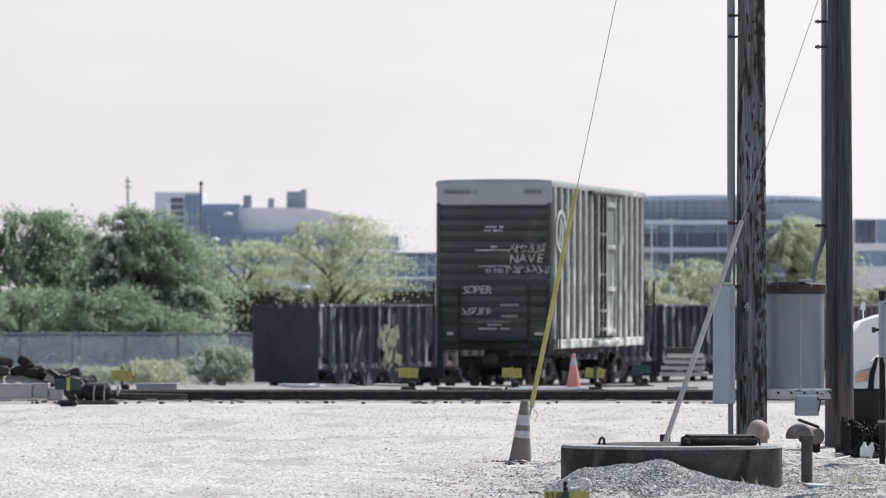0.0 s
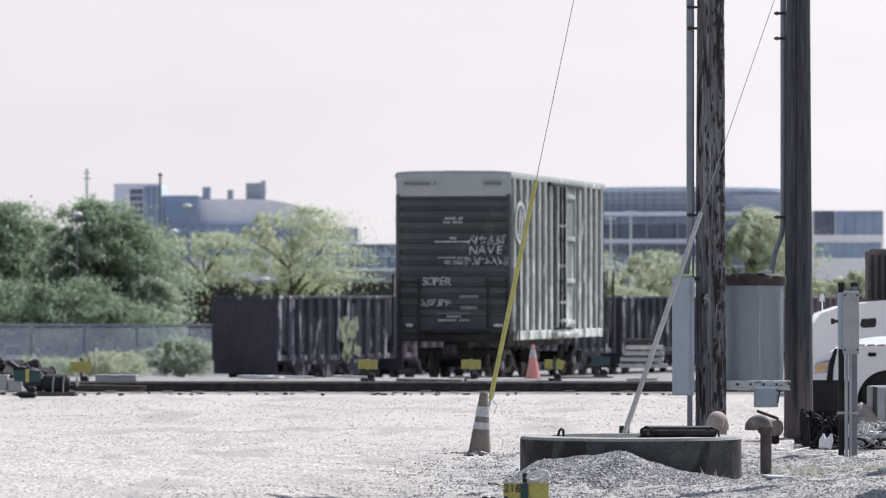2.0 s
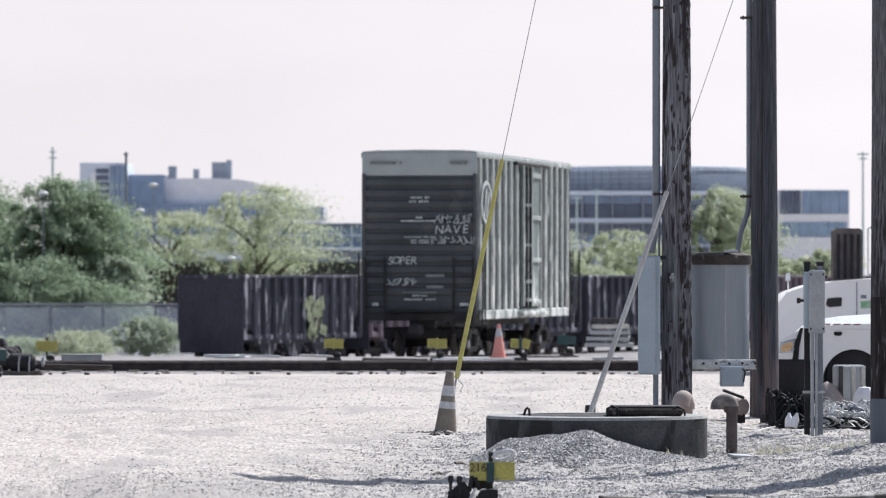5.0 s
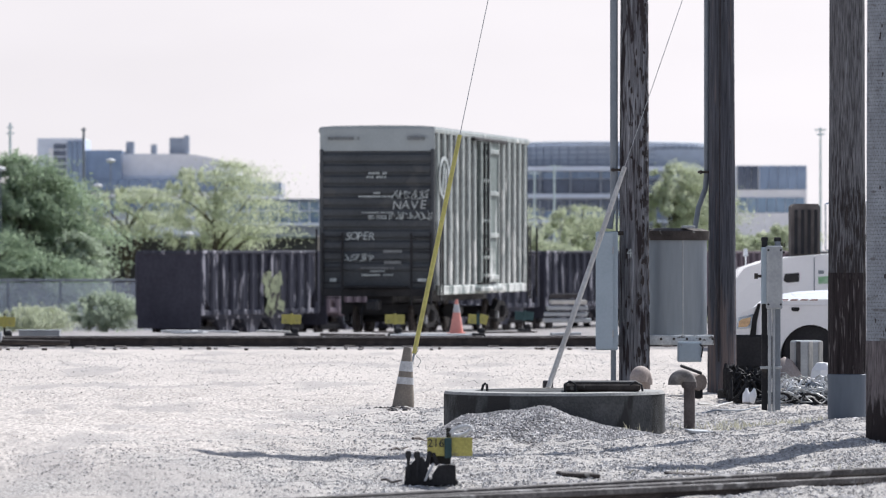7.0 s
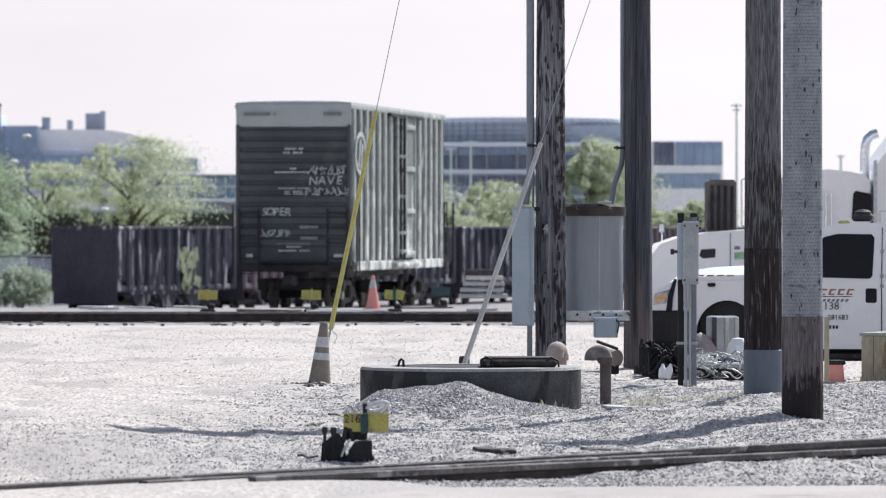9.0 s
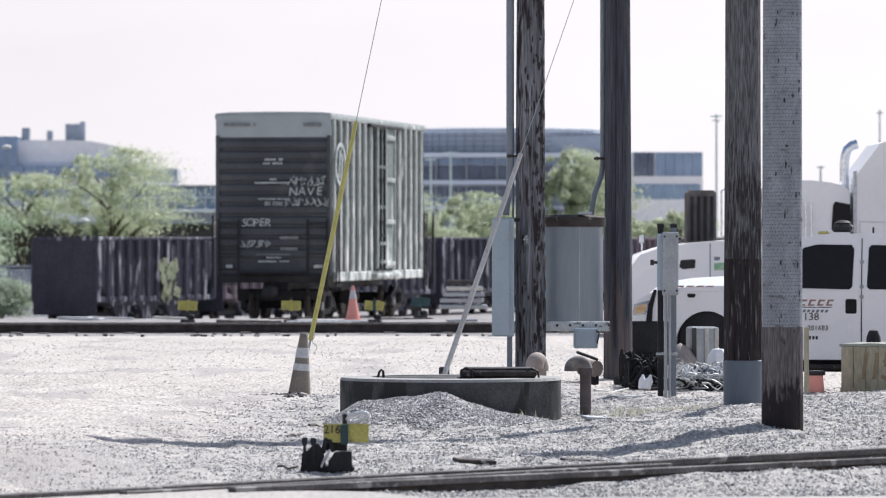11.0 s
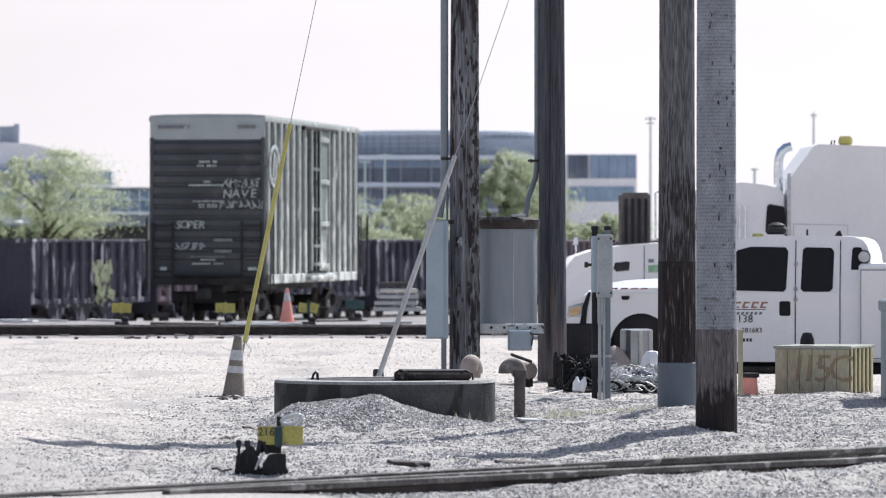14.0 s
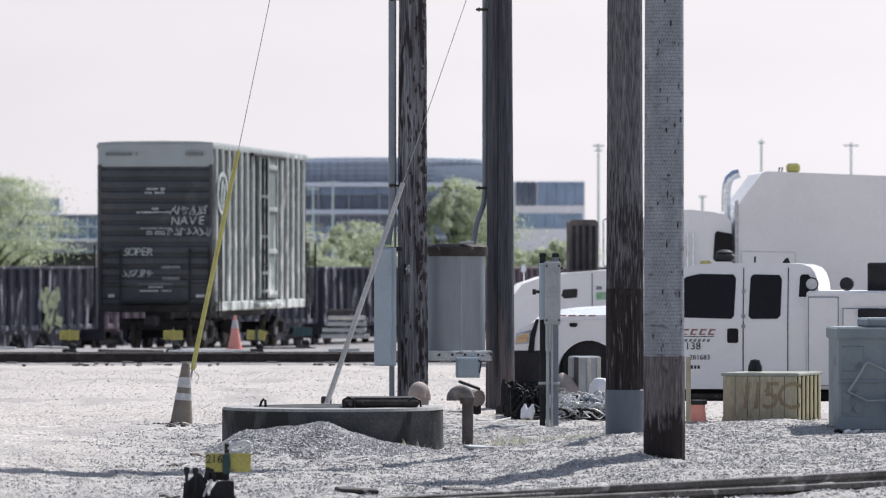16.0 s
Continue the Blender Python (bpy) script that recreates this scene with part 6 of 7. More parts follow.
part("pail", Shape().lathe((0, 0, 0), [(0, 0), (0.10, 0.0), (0.085, 0.19), (0.0, 0.19)], 20), M_ORANGE, bucket, "", True)
part("rim", Shape().lathe((0, 0, 0), [(0.10, 0.19), (0.11, 0.2), (0.11, 0.24), (0.0, 0.245)], 20), M_BLACK, bucket)
board = thing("upright_board", "narrow pale timber board standing on end", "board")
part("board", Shape().box((5.055, 58.0, 0.417), (0.05, 0.05, 0.708), 0.006), M_CRATE, board)

tubx = 7.084
M_TUB = surface("blue_grey_moulded_steel", (0.23, 0.275, 0.30), (0.18, 0.215, 0.24), scale=2, fine=30, rough=0.6, bump=0.05, wear=(0.14, 0.16, 0.17), wear_at=0.66, wear_scale=4, grain=0.05)
tub = thing("equipment_bin", "blue-grey ribbed equipment bin with a bent rod handle", "bin", pose(tubx, 56.7, gz(tubx, 56.7)))
TW = 1.11
tz0 = 1.73 - (581 - 28 - 447) * 56.7 / 9500
part("case", Shape().box((0, 0.5, (tz0 - 0.1) / 2), (TW - 0.03, 1.0, tz0 - 0.1), 0.02), M_TUB, tub)
part("lid", Shape().box((0, 0.5, tz0 - 0.06), (TW + 0.02, 1.06, 0.13), 0.02), M_TUB, tub, "heavy rimmed lid")
part("lid", Shape().box((0.32, 0.5, tz0 + 0.05), (TW, 0.9, 0.10), 0.02), M_TUB, tub, "upper stepped lid")
part("rib", Shape().box((0, -0.01, tz0 * 0.48), (TW - 0.01, 0.04, 0.03), 0.008), M_TUB, tub)
part("rib", Shape().box((0, -0.01, 0.08), (TW + 0.01, 0.05, 0.14), 0.012), M_TUB, tub)
for x in (-0.40, 0.06, 0.34):
    part("recess", Shape().box((x, -0.006, tz0 * 0.70), (0.24, 0.02, 0.26), 0.006), M_TUB, tub)
for x in (-0.46, -0.33, 0.0, 0.13):
    for z in (0.24, 0.38):
        part("boss", Shape().tube([(x, -0.03, z), (x, 0.0, z)], 0.05, 14), M_TUB, tub)
part("rod_handle", Shape().tube([(-0.45, -0.06, 0.42), (-0.38, -0.07, 0.52), (-0.26, -0.08, 0.72), (-0.22, -0.08, 0.73), (-0.02, -0.08, 0.62), (0.06, -0.08, 0.42), (0.0, -0.08, 0.33), (-0.25, -0.08, 0.32), (-0.45, -0.06, 0.42)], 0.014, 8), M_GALV, tub, "bent steel rod handle")


# ---------------------------------------------------------------- trees
def tree(name, x, y, height, width, low, leaf, label, seed, leaves=9000, size=0.2, category="tree", n=44):
    """A tapered trunk with forked limbs and a crown of flat leaf sprays with gaps."""
    leaves, size, n = int(leaves * 3.0), size * 0.46, int(n * 2.6)
    r, rs = random.Random(seed), np.random.RandomState(seed)
    z0 = gz(x, y)
    t = thing(name, label, category, pose(x, y, z0), "trees behind the yard")
    tr = Shape()
    tr.tube([(0, 0, -0.1), (0.05, 0, height * 0.25), (-0.1, 0.1, height * 0.55), (0.05, 0, height * 0.85)], [height * 0.022, height * 0.018, height * 0.012, 0.02], 10)
    hubs = []
    for k in range(n):
        a, b = r.uniform(0, 6.283), r.uniform(-1, 1)
        rad = r.uniform(0.45, 1.0) ** 0.6
        hz = low + (height - low) * (0.5 + 0.46 * b * rad)
        wide = math.sqrt(max(0.05, 1 - (b * rad) ** 2)) * (1.0 - 0.25 * max(0, b))
        c = Vector((math.cos(a) * width / 2 * rad * wide * r.uniform(0.6, 1.25), math.sin(a) * width / 2 * rad * wide, hz))
        hubs.append((c, r.uniform(0.20, 0.62) * width / 8.5))
        if k % 6 == 0:
            st = Vector((0, 0, max(height * 0.15, hz * r.uniform(0.45, 0.75))))
            tr.tube([st, st.lerp(c, 0.5) + Vector((0, 0, 0.2)), c], [height * 0.009, height * 0.006, 0.015], 6)
    part("trunk", tr, M_BARK, t)
    per = leaves // n
    ball = rs.normal(0, 1, (n, per, 3))
    ball *= rs.choice([0.8, 1.0, 1.35], (n, per, 1))
    # each spray spreads outwards and droops a little at its tip
    pts = []
    for (c, s), b_ in zip(hubs, ball):
        out = Vector((c.x, c.y, 0)).normalized() if c.xy.length > 0.01 else Vector((1, 0, 0))
        along = b_[:, :1] * s * 1.5
        q = np.array(c) + along * np.array(out) + b_ * s * np.array([0.85, 0.85, 0.42])
        q[:, 2] -= 0.16 * np.abs(along[:, 0]) * (along[:, 0] > 0)
        pts.append(q)
    pts = np.concatenate(pts)
    pts = pts[pts[:, 2] > 0.1]
    m = len(pts)
    # leaves turn mostly outwards and up, to the light
    out = pts - np.array([0, 0, (low + height) * 0.42])
    out /= np.linalg.norm(out, axis=1)[:, None] + 1e-6
    face = out + rs.normal(0, 0.75, (m, 3)) + np.array([0, 0, 0.3])
    u = np.cross(face, rs.normal(0, 1, (m, 3)))
    u /= np.linalg.norm(u, axis=1)[:, None]
    v = np.cross(face, u)
    v /= np.linalg.norm(v, axis=1)[:, None]
    s = (size * rs.uniform(0.6, 1.3, m))[:, None]
    quad = np.stack([pts - u * s, pts + v * s * 0.55, pts + u * s, pts - v * s * 0.55], 1)
    me = bpy.data.meshes.new("crown")
    me.from_pydata(quad.reshape(-1, 3).tolist(), [], np.arange(4 * m).reshape(-1, 4).tolist())
    part("crown", me, leaf, t)
    return t


def tree_at(u, v_top, w, d, low_v, leaf, label, seed, leaves=9000, size=0.2, name="tree", category="tree", n=44):
    x = (u - 784) * d / 9500
    z0 = gz(x, d)
    h = 1.73 - (v_top - 447) * d / 9500 - z0
    lo = max(0.2, 1.73 - (low_v - 447) * d / 9500 - z0)
    return tree(name, x, d, h, w * d / 9500, lo, leaf, label, seed, leaves, size, category, n)


tree_at(-150, 258, 270, 290, 560, M_LEAF_DARK, "large deep green broadleaf tree behind the fence", 1, 30000, 0.2, n=95)
tree_at(40, 262, 250, 282, 560, M_LEAF_DARK, "large deep green broadleaf tree behind the fence", 2, 30000, 0.2, n=95)
tree_at(128, 400, 110, 278, 560, M_LEAF_MID, "smaller mid-green tree beside a tall one", 3, 7000)
tree_at(380, 278, 250, 325, 448, M_LEAF_LIME, "wide yellow-green tree in new leaf", 4, 8000, 0.17, n=34)
tree_at(225, 322, 190, 335, 428, M_LEAF_LIME, "open yellow-green tree with visible limbs", 5, 4500, 0.17, n=26)
tree_at(850, 345, 220, 330, 480, M_LEAF_LIME, "wide yellow-green tree in new leaf", 6, 7000, 0.17, n=30)
tree_at(1020, 360, 170, 335, 480, M_LEAF_LIME, "yellow-green tree behind the hopper cars", 7, 7000, 0.17)
tree_at(952, 412, 130, 322, 500, M_LEAF_LIME, "low yellow-green bush behind the hopper cars", 8, 6000)
tree_at(1202, 284, 180, 345, 470, M_LEAF_LIME, "tall pale green tree behind the poles", 9, 15000, 0.18, n=75)
tree_at(1290, 400, 130, 350, 500, M_LEAF_LIME, "low yellow-green tree behind the trucks", 10, 6000)
tree_at(1390, 392, 130, 350, 500, M_LEAF_LIME, "low yellow-green tree behind the trucks", 11, 6000)
tree_at(640, 432, 60, 345, 500, M_LEAF_MID, "small green bush under the viaduct", 12, 2500)
tree_at(188, 512, 130, 246, 590, M_LEAF_MID, "pale green shrub in front of the fence", 13, 6000, 0.13, "shrub", "shrub")
tree_at(60, 540, 150, 250, 600, M_LEAF_LIME, "low yellow-green weeds in front of the fence", 14, 4000, 0.11, "shrub", "shrub")
tree_at(-60, 552, 150, 250, 600, M_LEAF_MID, "low green weeds in front of the fence", 15, 3500, 0.11, "shrub", "shrub")

tree_at(-170, 400, 240, 277, 600, M_LEAF_DARK, "dense deep green shrub behind the fence", 16, 9000, 0.18, "shrub", "shrub")
tree_at(-20, 395, 260, 275, 600, M_LEAF_DARK, "dense deep green shrub behind the fence", 17, 9000, 0.18, "shrub", "shrub")
tree_at(95, 450, 170, 273, 600, M_LEAF_DARK, "dense deep green shrub behind the fence", 18, 6000, 0.18, "shrub", "shrub")

# ---------------------------------------------------------------- fence
FD = 264.0
fence = thing("fence", "grey chain-link fence with slats along the yard", "fence")
fx0, fx1 = -29.207, -14.478
ftop = 0.341
M_LINK = surface("slatted_chain_link", (0.62, 0.67, 0.76), (0.54, 0.59, 0.68), scale=0.5, fine=9, rough=0.7, bump=0.1)
lt, ll = M_LINK.node_tree.nodes, M_LINK.node_tree.links
tp, mx = lt.new("ShaderNodeBsdfTransparent"), lt.new("ShaderNodeMixShader")
mx.inputs["Fac"].default_value = 0.28
ll.new(tp.outputs[0], mx.inputs[1])
ll.new(lt["Principled BSDF"].outputs[0], mx.inputs[2])
ll.new(mx.outputs[0], lt["Material Output"].inputs["Surface"])
k = 0
while fx0 + k * 2.6 < fx1:
    xx = fx0 + k * 2.6
    part("post", Shape().tube([(xx, FD, gz(xx, FD) - 0.1), (xx, FD, ftop + 0.08)], 0.05, 8), M_FENCE, fence)
    part("mesh_panel", Shape().box((xx + 1.3, FD, (ftop - 2.3) / 2), (2.5, 0.02, ftop + 2.1)), M_LINK, fence, "see-through slatted mesh")
    k += 1
part("top_rail", Shape().tube([(fx0, FD, ftop + 0.02), (fx1, FD, ftop + 0.02)], 0.06, 8), M_FENCE, fence)
car = thing("parked_car", "white car parked beyond the fence", "car", pose(-25.85, 275, gz(0, 275)))
part("body", Shape().prism([(-1.3, 0.3), (-1.3, 0.95), (-0.7, 1.0), (-0.3, 1.5), (0.8, 1.5), (1.2, 1.0), (1.4, 0.9), (1.4, 0.3)], 1, -0.9, 0.9), M_WHITE, car)
part("side_window", Shape().prism([(-0.55, 1.0), (-0.22, 1.42), (0.72, 1.42), (1.0, 1.02)], 1, -0.92, -0.89), M_DARKGLASS, car)
for x in (-0.85, 0.9):
    for y in (-0.88, 0.66):
        wheel(x, y, car, 0.33)

# ---------------------------------------------------------------- far buildings
def block(parent, u0, u1, v0, v1, d, deep, material, name="wall", label=""):
    """An upright volume between two bearings and two heights."""
    x0, x1 = (u0 - 784) * d / 9500, (u1 - 784) * d / 9500
    z1, z0 = 1.73 - (v0 - 447) * d / 9500, 1.73 - (v1 - 447) * d / 9500
    return part(name, Shape().box(((x0 + x1) / 2, d + deep / 2, (z0 + z1) / 2), (x1 - x0, deep, z1 - z0), 0.05), material, parent, label)


def windows(parent, u0, u1, v0, v1, d, n, gap=0.12, material=None):
    for k in range(n):
        a = u0 + (u1 - u0) * (k + gap / 2) / n
        b = u0 + (u1 - u0) * (k + 1 - gap / 2) / n
        w = block(parent, a, b, v0, v1, d - 0.12, 0.2, material or M_GLASS_BLUE, "window")
    return w


abutment = thing("abutment_wall", "dark concrete abutment wall behind the trees", "wall", kind="structure")
M_ABUTMENT = surface("dark_abutment_concrete", (0.085, 0.082, 0.092), (0.055, 0.053, 0.062), scale=0.3, fine=4, rough=0.9, bump=0.2)
block(abutment, 150, 560, 420, 560, 352, 3, M_ABUTMENT)
block(abutment, 150, 560, 416, 422, 351.5, 4, M_FACADE_D, "coping")

GL = 640.0
office = thing("office_building", "pale blue-grey office block with a glazed stair tower", "building")
block(office, 40, 440, 312, 640, GL + 1, 26, M_FACADE)
tw_ = block(office, 66, 147, 245, 640, GL - 4, 14, M_FACADE, "stair_tower", "taller glazed stair tower")
for k in range(9):
    windows(tw_, 95, 117, 255 + k * 12, 264 + k * 12, GL - 4, 1, 0.0, M_GLASS_DARK)
block(tw_, 86, 94, 262, 400, GL - 4.3, 0.4, M_FACADE_W, "mullion")
windows(tw_, 119, 146, 250, 400, GL - 4.1, 3, 0.08, M_GLASS_BLUE)
block(office, 148, 215, 266, 330, GL, 20, M_GLASS_BLUE, "glazed_wing", "dark blue glazed wing")
roofp = []
for k in range(13):
    uu = 205 + k * 17.5
    vv = 272 + (0 if k < 6 else 0.55 * (k - 6) ** 2.0)
    roofp.append(((uu - 784) * GL / 9500, 1.73 - (vv - 447) * GL / 9500))
zlow = 1.73 - (318 - 447) * GL / 9500
hall = Shape()
hall.prism([(roofp[0][0], zlow)] + roofp + [(roofp[-1][0], zlow)], 1, GL + 2, GL + 24)
part("hall", hall, M_FACADE_W, office, "pale curved-roof hall")
windows(office, 150, 420, 318, 338, GL, 14, 0.1, M_GLASS_BLUE)
block(office, 42, 440, 342, 350, GL, 0.8, M_FACADE_W, "sill_band")
windows(office, 45, 430, 354, 380, GL, 18, 0.15, M_GLASS_BLUE)
for u, v, w in ((230, 251, 14), (272, 256, 10), (313, 244, 26), (330, 240, 9)):
    block(office, u - w / 2, u + w / 2, v, 274, GL + 8, 2, M_FACADE_D, "roof_vent", "dark roof plant")
block(office, 30, 72, 284, 330, GL + 4, 10, M_FACADE_W, "annexe")

GR = 600.0
hq = thing("office_building", "long office block with dark ribbon windows and a round upper storey", "building")
block(hq, 834, 1330, 302, 640, GR, 30, M_CLAD)
block(hq, 822, 1334, 295, 303, GR - 0.8, 32, M_FACADE, "fascia", "pale fascia band")
# lighter glazing in the top ribbon stands for a reflection in its glass
windows(hq, 836, 1328, 304, 316, GR, 24, 0.05, M_GLASS_BLUE)
windows(hq, 836, 1328, 318, 342, GR, 20, 0.03, M_GLASS_DARK)
block(hq, 826, 1332, 343, 351, GR - 0.6, 1, M_FACADE, "fascia", "pale fascia band")
windows(hq, 838, 1328, 355, 372, GR, 22, 0.08, M_GLASS_DARK)
windows(hq, 838, 1328, 374, 387, GR, 16, 0.25, M_GLASS_BLUE)
block(hq, 832, 1332, 389, 395, GR - 0.5, 1, M_FACADE, "fascia", "pale fascia band")
windows(hq, 838, 1328, 398, 430, GR, 24, 0.15, M_FACADE_D)
for k in range(9):
    block(hq, 846 + k * 54, 849 + k * 54, 303, 430, GR - 0.5, 0.3, M_CLAD, "column")
dc = ((1085 - 784) * GR / 9500, GR + 14.0)
dr = 175 * GR / 9500
ztop, zbot = 1.73 - (251 - 447) * GR / 9500, 1.73 - (296 - 447) * GR / 9500
part("round_storey", Shape().lathe((*dc, 0), [(dr, zbot), (dr, ztop), (dr - 0.6, ztop + 0.15), (0, ztop + 0.2)], 72), M_CLAD, hq, "round blue-grey clad upper storey")
for k in range(5):
    zz = zbot + (ztop - zbot) * (0.08 + 0.2 * k)
    part("cladding_course", Shape().lathe((*dc, 0), [(dr + 0.02, zz), (dr + 0.12, zz + 0.02), (dr + 0.12, zz + 0.14), (dr + 0.02, zz + 0.16)], 72), M_FACADE if k == 4 else M_FACADE_D, hq)
for k in range(30):
    a = radians(185 + k * 5.86)
    part("panel_joint", Shape().box((dc[0] + (dr + 0.03) * math.cos(a), dc[1] + (dr + 0.03) * math.sin(a), (ztop + zbot) / 2), (0.12, 0.10, (ztop - zbot) * 0.96), 0.0, Matrix.Rotation(a + 1.57, 4, "Z")), M_FACADE_D, hq)
block(hq, 1150, 1262, 265, 296, GR + 4, 16, M_CLAD, "upper_wing")
wing = block(hq, 1303, 1428, 293, 640, GR - 8, 24, M_FACADE_W, "east_wing", "blue-glazed east wing")
windows(wing, 1305, 1342, 294, 336, GR - 8, 3, 0.05, M_GLASS_DARK)
M_GLASS_PALE = surface("pale_blue_glazing", (0.25, 0.35, 0.47), (0.20, 0.29, 0.40), scale=0.05, fine=0.6, rough=0.15, bump=0, contrast=0.3)
windows(wing, 1344, 1427, 294, 336, GR - 8, 5, 0.03, M_GLASS_BLUE)
windows(wing, 1306, 1424, 350, 377, GR - 8, 7, 0.06, M_GLASS_PALE)
block(hq, 728, 836, 352, 640, GR + 3, 20, M_FACADE, "low_wing")
windows(hq, 732, 834, 356, 372, GR + 3, 8, 0.1, M_GLASS_BLUE)
block(hq, 726, 836, 376, 392, GR + 2.4, 1, M_FACADE_W, "fascia")

VD = 480.0
via = thing("footbridge", "long glazed footbridge on a dark deck", "bridge")
block(via, 400, 835, 352, 357, VD, 5, M_FACADE_D, "roof")
block(via, 400, 835, 357, 398, VD + 0.5, 4, M_GLASS_PALE, "glazing", "pale blue glazed gallery")
for k in range(24):
    block(via, 402 + k * 18, 405 + k * 18, 356, 399, VD + 0.2, 0.4, M_FACADE, "mullion")
block(via, 400, 835, 372, 375, VD + 0.1, 0.4, M_FACADE, "transom")
block(via, 380, 760, 398, 417, VD - 0.5, 7, M_FACADE_D, "deck", "dark slate deck")
block(via, 380, 835, 394, 400, VD - 1.0, 8, M_FACADE, "edge_beam")
M_BEIGE = surface("beige_render", (0.50, 0.48, 0.44), (0.42, 0.40, 0.37), scale=0.2, fine=2, rough=0.8, bump=0)
bw = thing("abutment_wall", "pale beige rendered wall under the footbridge", "wall")
block(bw, 545, 677, 418, 600, VD + 2, 6, M_BEIGE)
dw = thing("abutment_wall", "dark slate-coloured slab under the footbridge", "wall")
block(dw, 677, 762, 412, 600, VD + 1, 6, M_FACADE_D)
# dark slab standing for the shaded opening beneath the deck
dw_opening = thing("abutment_wall", "dark slate-coloured slab under the footbridge", "wall")
block(dw_opening, 395, 545, 424, 600, VD + 3, 6, M_FACADE_D)
rw = thing("retaining_wall", "long dark brown retaining wall behind the hopper cars", "wall")
M_DARKWALL = surface("dark_brown_wall", (0.06, 0.055, 0.055), (0.045, 0.04, 0.042), scale=0.2, fine=2, rough=0.9, bump=0)
block(rw, 150, 400, 420, 600, 345, 2, M_DARKWALL, "wall")
block(rw, 150, 400, 417, 422, 344.8, 2.4, M_FACADE_D, "coping")
hut = thing("plant_building", "small dark blue plant building on a roof", "building")
block(hut, 428, 496, 323, 640, 560, 12, M_FACADE)
block(hut, 426, 498, 323, 345, 559.5, 13, M_GLASS_BLUE, "upper_storey")


def mast(u, v_top, d, r, label, arms=(), base_v=560):
    x = (u - 784) * d / 9500
    zt_ = 1.73 - (v_top - 447) * d / 9500
    t = thing("utility_mast", label, "utility pole", group="far masts")
    # beyond 350 m the mast colour turns pale, haze put into the paint
    part("shaft", Shape().tube([(x, d, gz(x, d) - 0.2), (x, d, zt_)], [r, r * 0.6], 8), M_CONDUIT if d < 350 else M_FACADE, t)
    for dv, w in arms:
        z = zt_ - dv * d / 9500
        part("crossarm", Shape().box((x, d, z), (w * d / 9500, 0.12, 0.12), 0.02), M_CONDUIT if d < 350 else M_FACADE, t)
    return t


mast(148, 226, 300, 0.11, "slim dark steel mast behind the trees", ((4, 8),))
mast(18, 218, 420, 0.16, "timber power mast behind the trees", ((8, 12), (18, 14)))
mast(625, 224, 330, 0.10, "slim dark mast beyond the hopper cars", ((6, 10),))
mast(1452, 226, 420, 0.12, "far power mast with crossarms", ((4, 20), (12, 14)))
mast(1742, 218, 420, 0.12, "far power mast with a crossarm", ((6, 12),))
mast(1902, 224, 420, 0.12, "far power mast with a crossarm", ((5, 26),))
mast(1637, 318, 400, 0.14, "far lamp mast with a flat head", ((2, 14),))
mast(981, 292, 420, 0.13, "parking lot lamp mast with twin heads", ((3, 26),))
mast(946, 304, 420, 0.12, "parking lot lamp mast with twin heads", ((3, 20),))
mast(840, 300, 520, 0.06, "thin far roof mast", ())
for u, v in ((1, 300), (334, 415), (173, 330), (196, 285)):
    d = 275.0 if u < 100 else 310.0
    x, z = (u - 784) * d / 9500, 1.73 - (v - 447) * d / 9500
    t = thing("street_lamp", "slim lamp post with a white globe head", "street lamp", group="globe lamps")
    part("post", Shape().tube([(x, d, gz(x, d)), (x, d, z)], 0.025, 8), M_FENCE, t)
    part("globe", Shape().lathe((x, d, z), [(0.05, -0.12), (0.28, -0.05), (0.27, 0.05), (0.14, 0.13), (0, 0.15)], 16), M_REFLECT, t, "white globe", True)

# ---------------------------------------------------------------- things along the cross track
rk = random.Random(77)
hx0 = -10.592
HEAP = ((0, 0.70), (0.4, 0.68), (1.2, 0.50), (2.2, 0.28), (3.2, -0.10))
M_SPOIL = surface("pale_sandy_spoil", (0.46, 0.41, 0.35), (0.33, 0.29, 0.25), scale=4, fine=30, rough=0.95, bump=0.8, bump_size=0.03)
heap = Shape(Matrix.Translation((hx0, 97.6, 0)) @ Matrix.Diagonal((1, 0.4, 1, 1)))
heap.lathe((0, 0, 0), [(r_, z_) for r_, z_ in reversed(HEAP)], 28)
tagged(part("spoil_mound", heap, M_SPOIL), "low mound of pale sandy spoil beside the track", "mound")
for k in range(24):
    f = rk.random()
    xx, yy = hx0 + 0.1 + 2.0 * f, 97.6 - rk.uniform(0.0, 0.5)
    zz = float(np.interp(math.hypot(xx - hx0, (yy - 97.6) / 0.4), [p[0] for p in HEAP], [p[1] for p in HEAP]))
    t = thing("broken_timber", "broken dark timber end in a heap", "timber", pose(xx, yy, zz + rk.uniform(0.02, 0.16) * (1.2 - f), rk.uniform(-25, 25), rk.uniform(-35, 35), rk.uniform(0, 180)), "heap of broken timbers")
    part("balk", Shape().box((0, 0, 0), (rk.uniform(0.22, 0.6), rk.uniform(0.14, 0.24), 0.18), 0.04), rk.choice((M_TIMBER, M_BLACK, M_TIMBER)), t)
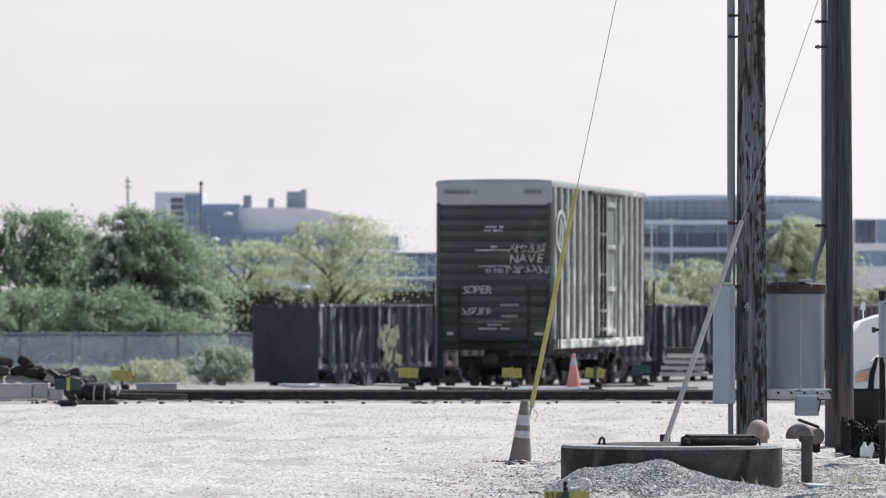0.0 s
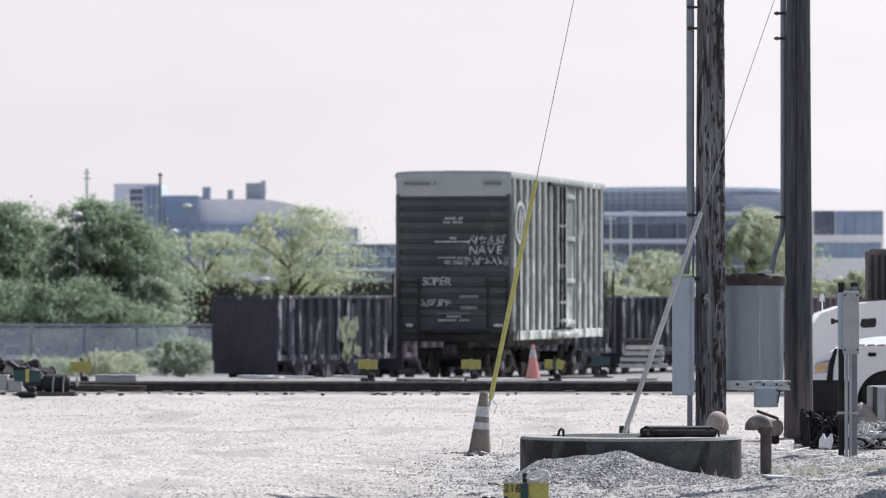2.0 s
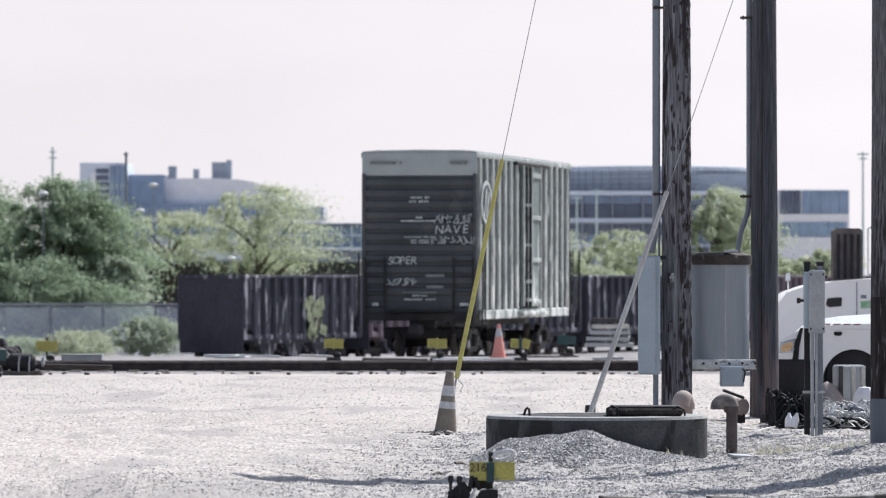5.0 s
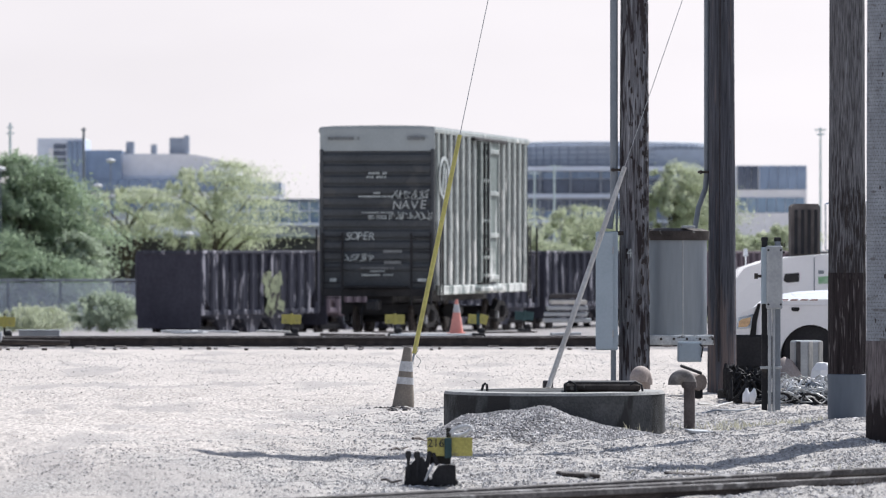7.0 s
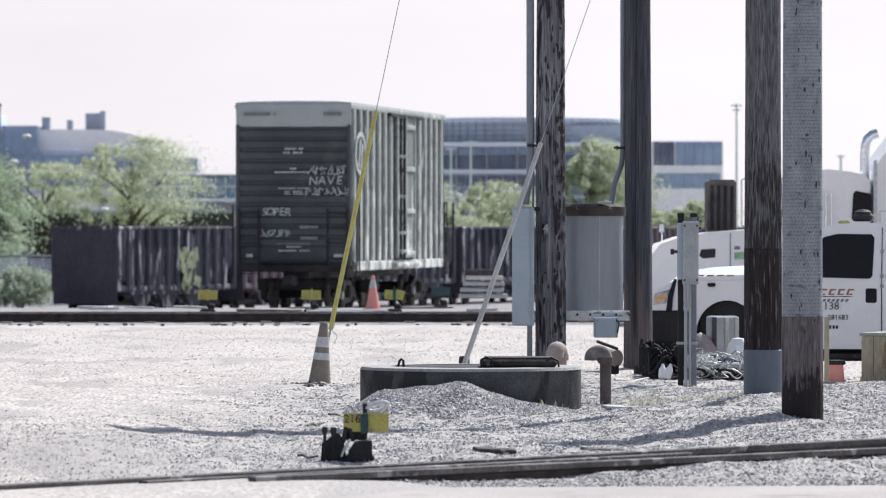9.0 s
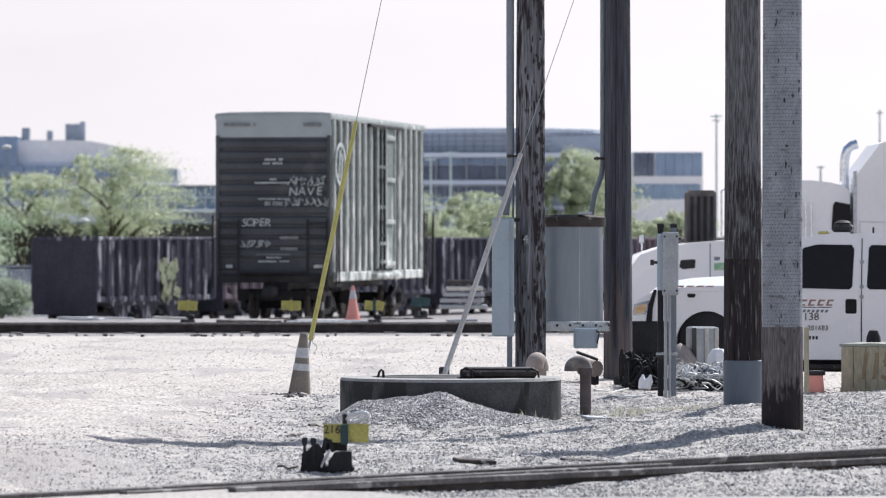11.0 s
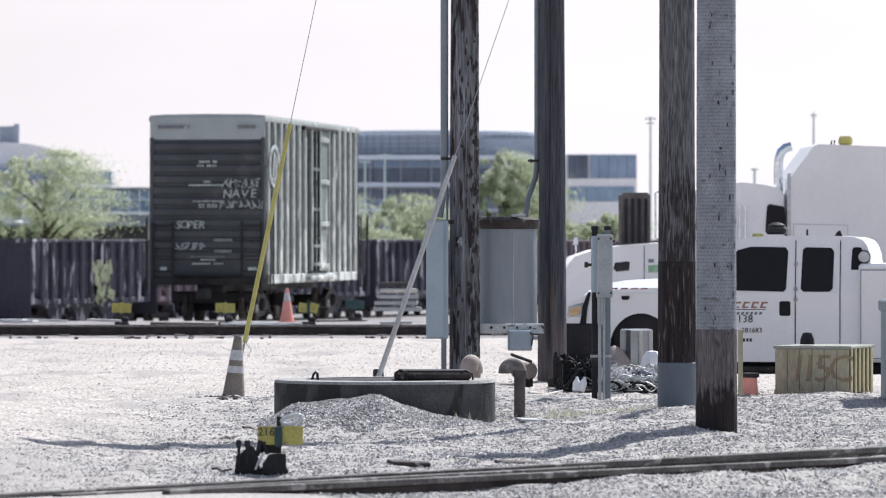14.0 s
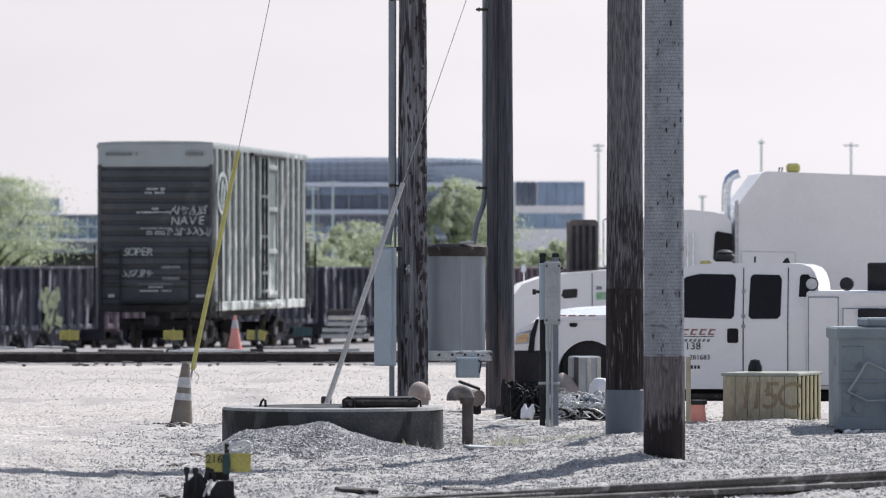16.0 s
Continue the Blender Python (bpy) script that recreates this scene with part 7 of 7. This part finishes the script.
for u0, u1, v0, v1, d, lb in ((-30, 55, 681, 706, 95.0, "long pale grey steel trunking box beside the track"), (56, 84, 680, 705, 95.1, "pale grey steel box beside the track"), (86, 110, 688, 708, 95.0, "small pale steel box beside the track"), (240, 312, 672, 690, 99.2, "flat silver steel box beside the track")):
    x0, x1 = (u0 - 207 - 784) * d / 9500, (u1 - 207 - 784) * d / 9500
    z1, z0 = 1.73 - (v0 - 95 - 447) * d / 9500, 1.73 - (v1 - 95 - 447) * d / 9500
    t = thing("trunking_box", lb, "box", pose((x0 + x1) / 2, d, min(z0, 0.1)), "trunking boxes")
    part("case", Shape().box((0, 0.2, (z1 - z0) / 2), (x1 - x0, 0.4, z1 - z0), 0.01), M_GALV, t)
    part("lid", Shape().box((0, 0.2, z1 - z0), (x1 - x0 + 0.02, 0.44, 0.02), 0.005), M_GALV, t)
mx_, my_ = -8.386, 94.5
mach = thing("switch_machine", "black switch machine with levers beside the track", "switch machine", pose(mx_, my_, 0) @ Matrix.Scale(1.4, 4))
part("case", Shape().box((-0.10, 0, 0.17), (0.30, 0.34, 0.22), 0.08), M_BLACK, mach, "", True)
part("gear_cover", Shape().lathe((-0.14, -0.02, 0.24), [(0.14, -0.06), (0.13, 0.05), (0.08, 0.10), (0, 0.12)], 16), M_BLACK, mach, "", True)
part("motor", Shape().tube([(0.0, -0.1, 0.16), (0.05, -0.1, 0.16), (0.30, -0.1, 0.15), (0.34, -0.1, 0.15)], [0.08, 0.12, 0.12, 0.08], 16), M_BLACK, mach, "", True)
for dx in (0.14, 0.27):
    part("strap", Shape().tube([(dx, -0.23, 0.02), (dx, -0.235, 0.14), (dx + 0.01, -0.20, 0.24)], 0.012, 6), M_GALV, mach, "pale steel strap")
part("end_flange", Shape().tube([(0.42, -0.1, 0.17), (0.45, -0.1, 0.17)], 0.07, 14), M_GALV, mach)
part("rod", Shape().tube([(0.2, -0.1, 0.12), (1.3, -0.1, 0.10)], 0.03, 8), M_RUSTY, mach)
part("base", Shape().box((0.05, 0, 0.02), (0.75, 0.5, 0.07), 0.02), M_TIE, mach)
for k in range(5):
    t = thing("stacked_slab", "pale weathered slab in a low stack beyond the track", "slab", pose(3.135 + rk.uniform(-0.08, 0.08), 136, -0.05 + k * 0.155, 0, 0, rk.uniform(-4, 4)), "stack of slabs")
    part("slab", Shape().box((0, 0, 0.06), (1.2 - 0.1 * k, 0.8, 0.11), 0.02), rk.choice((M_PVC, M_GALV, M_TIMBER)), t)
for k in range(14):
    xx, yy = rk.uniform(-10, 9), rk.uniform(100.5, 112)
    t = thing("loose_board", rk.choice(("pale weathered board lying on ballast", "grey offcut board lying on ballast")), "board", pose(xx, yy, 0.07, 0, rk.uniform(-3, 3), rk.uniform(-25, 25)), "loose boards")
    part("board", Shape().box((0, 0, 0.02), (rk.uniform(0.4, 1.5), rk.uniform(0.15, 0.35), rk.uniform(0.03, 0.06)), 0.01), rk.choice((M_PVC, M_GALV, M_TIE, M_REFLECT)), t)
for k in range(80):
    xx = rk.uniform(-9.5, 9.5)
    yy = 96.0 - rk.random() * 1.3
    t = thing("ballast_lump", "dark lump of spilled ballast below the rail", "stone", pose(xx, yy, 0.0, 0, 0, rk.uniform(0, 180)), "ballast lumps")
    part("lump", Shape().box((0, 0, 0.02), (rk.uniform(0.03, 0.11), 0.07, rk.uniform(0.02, 0.05)), 0.02), rk.choice((M_TIE, M_RUSTY, M_STONE)), t)
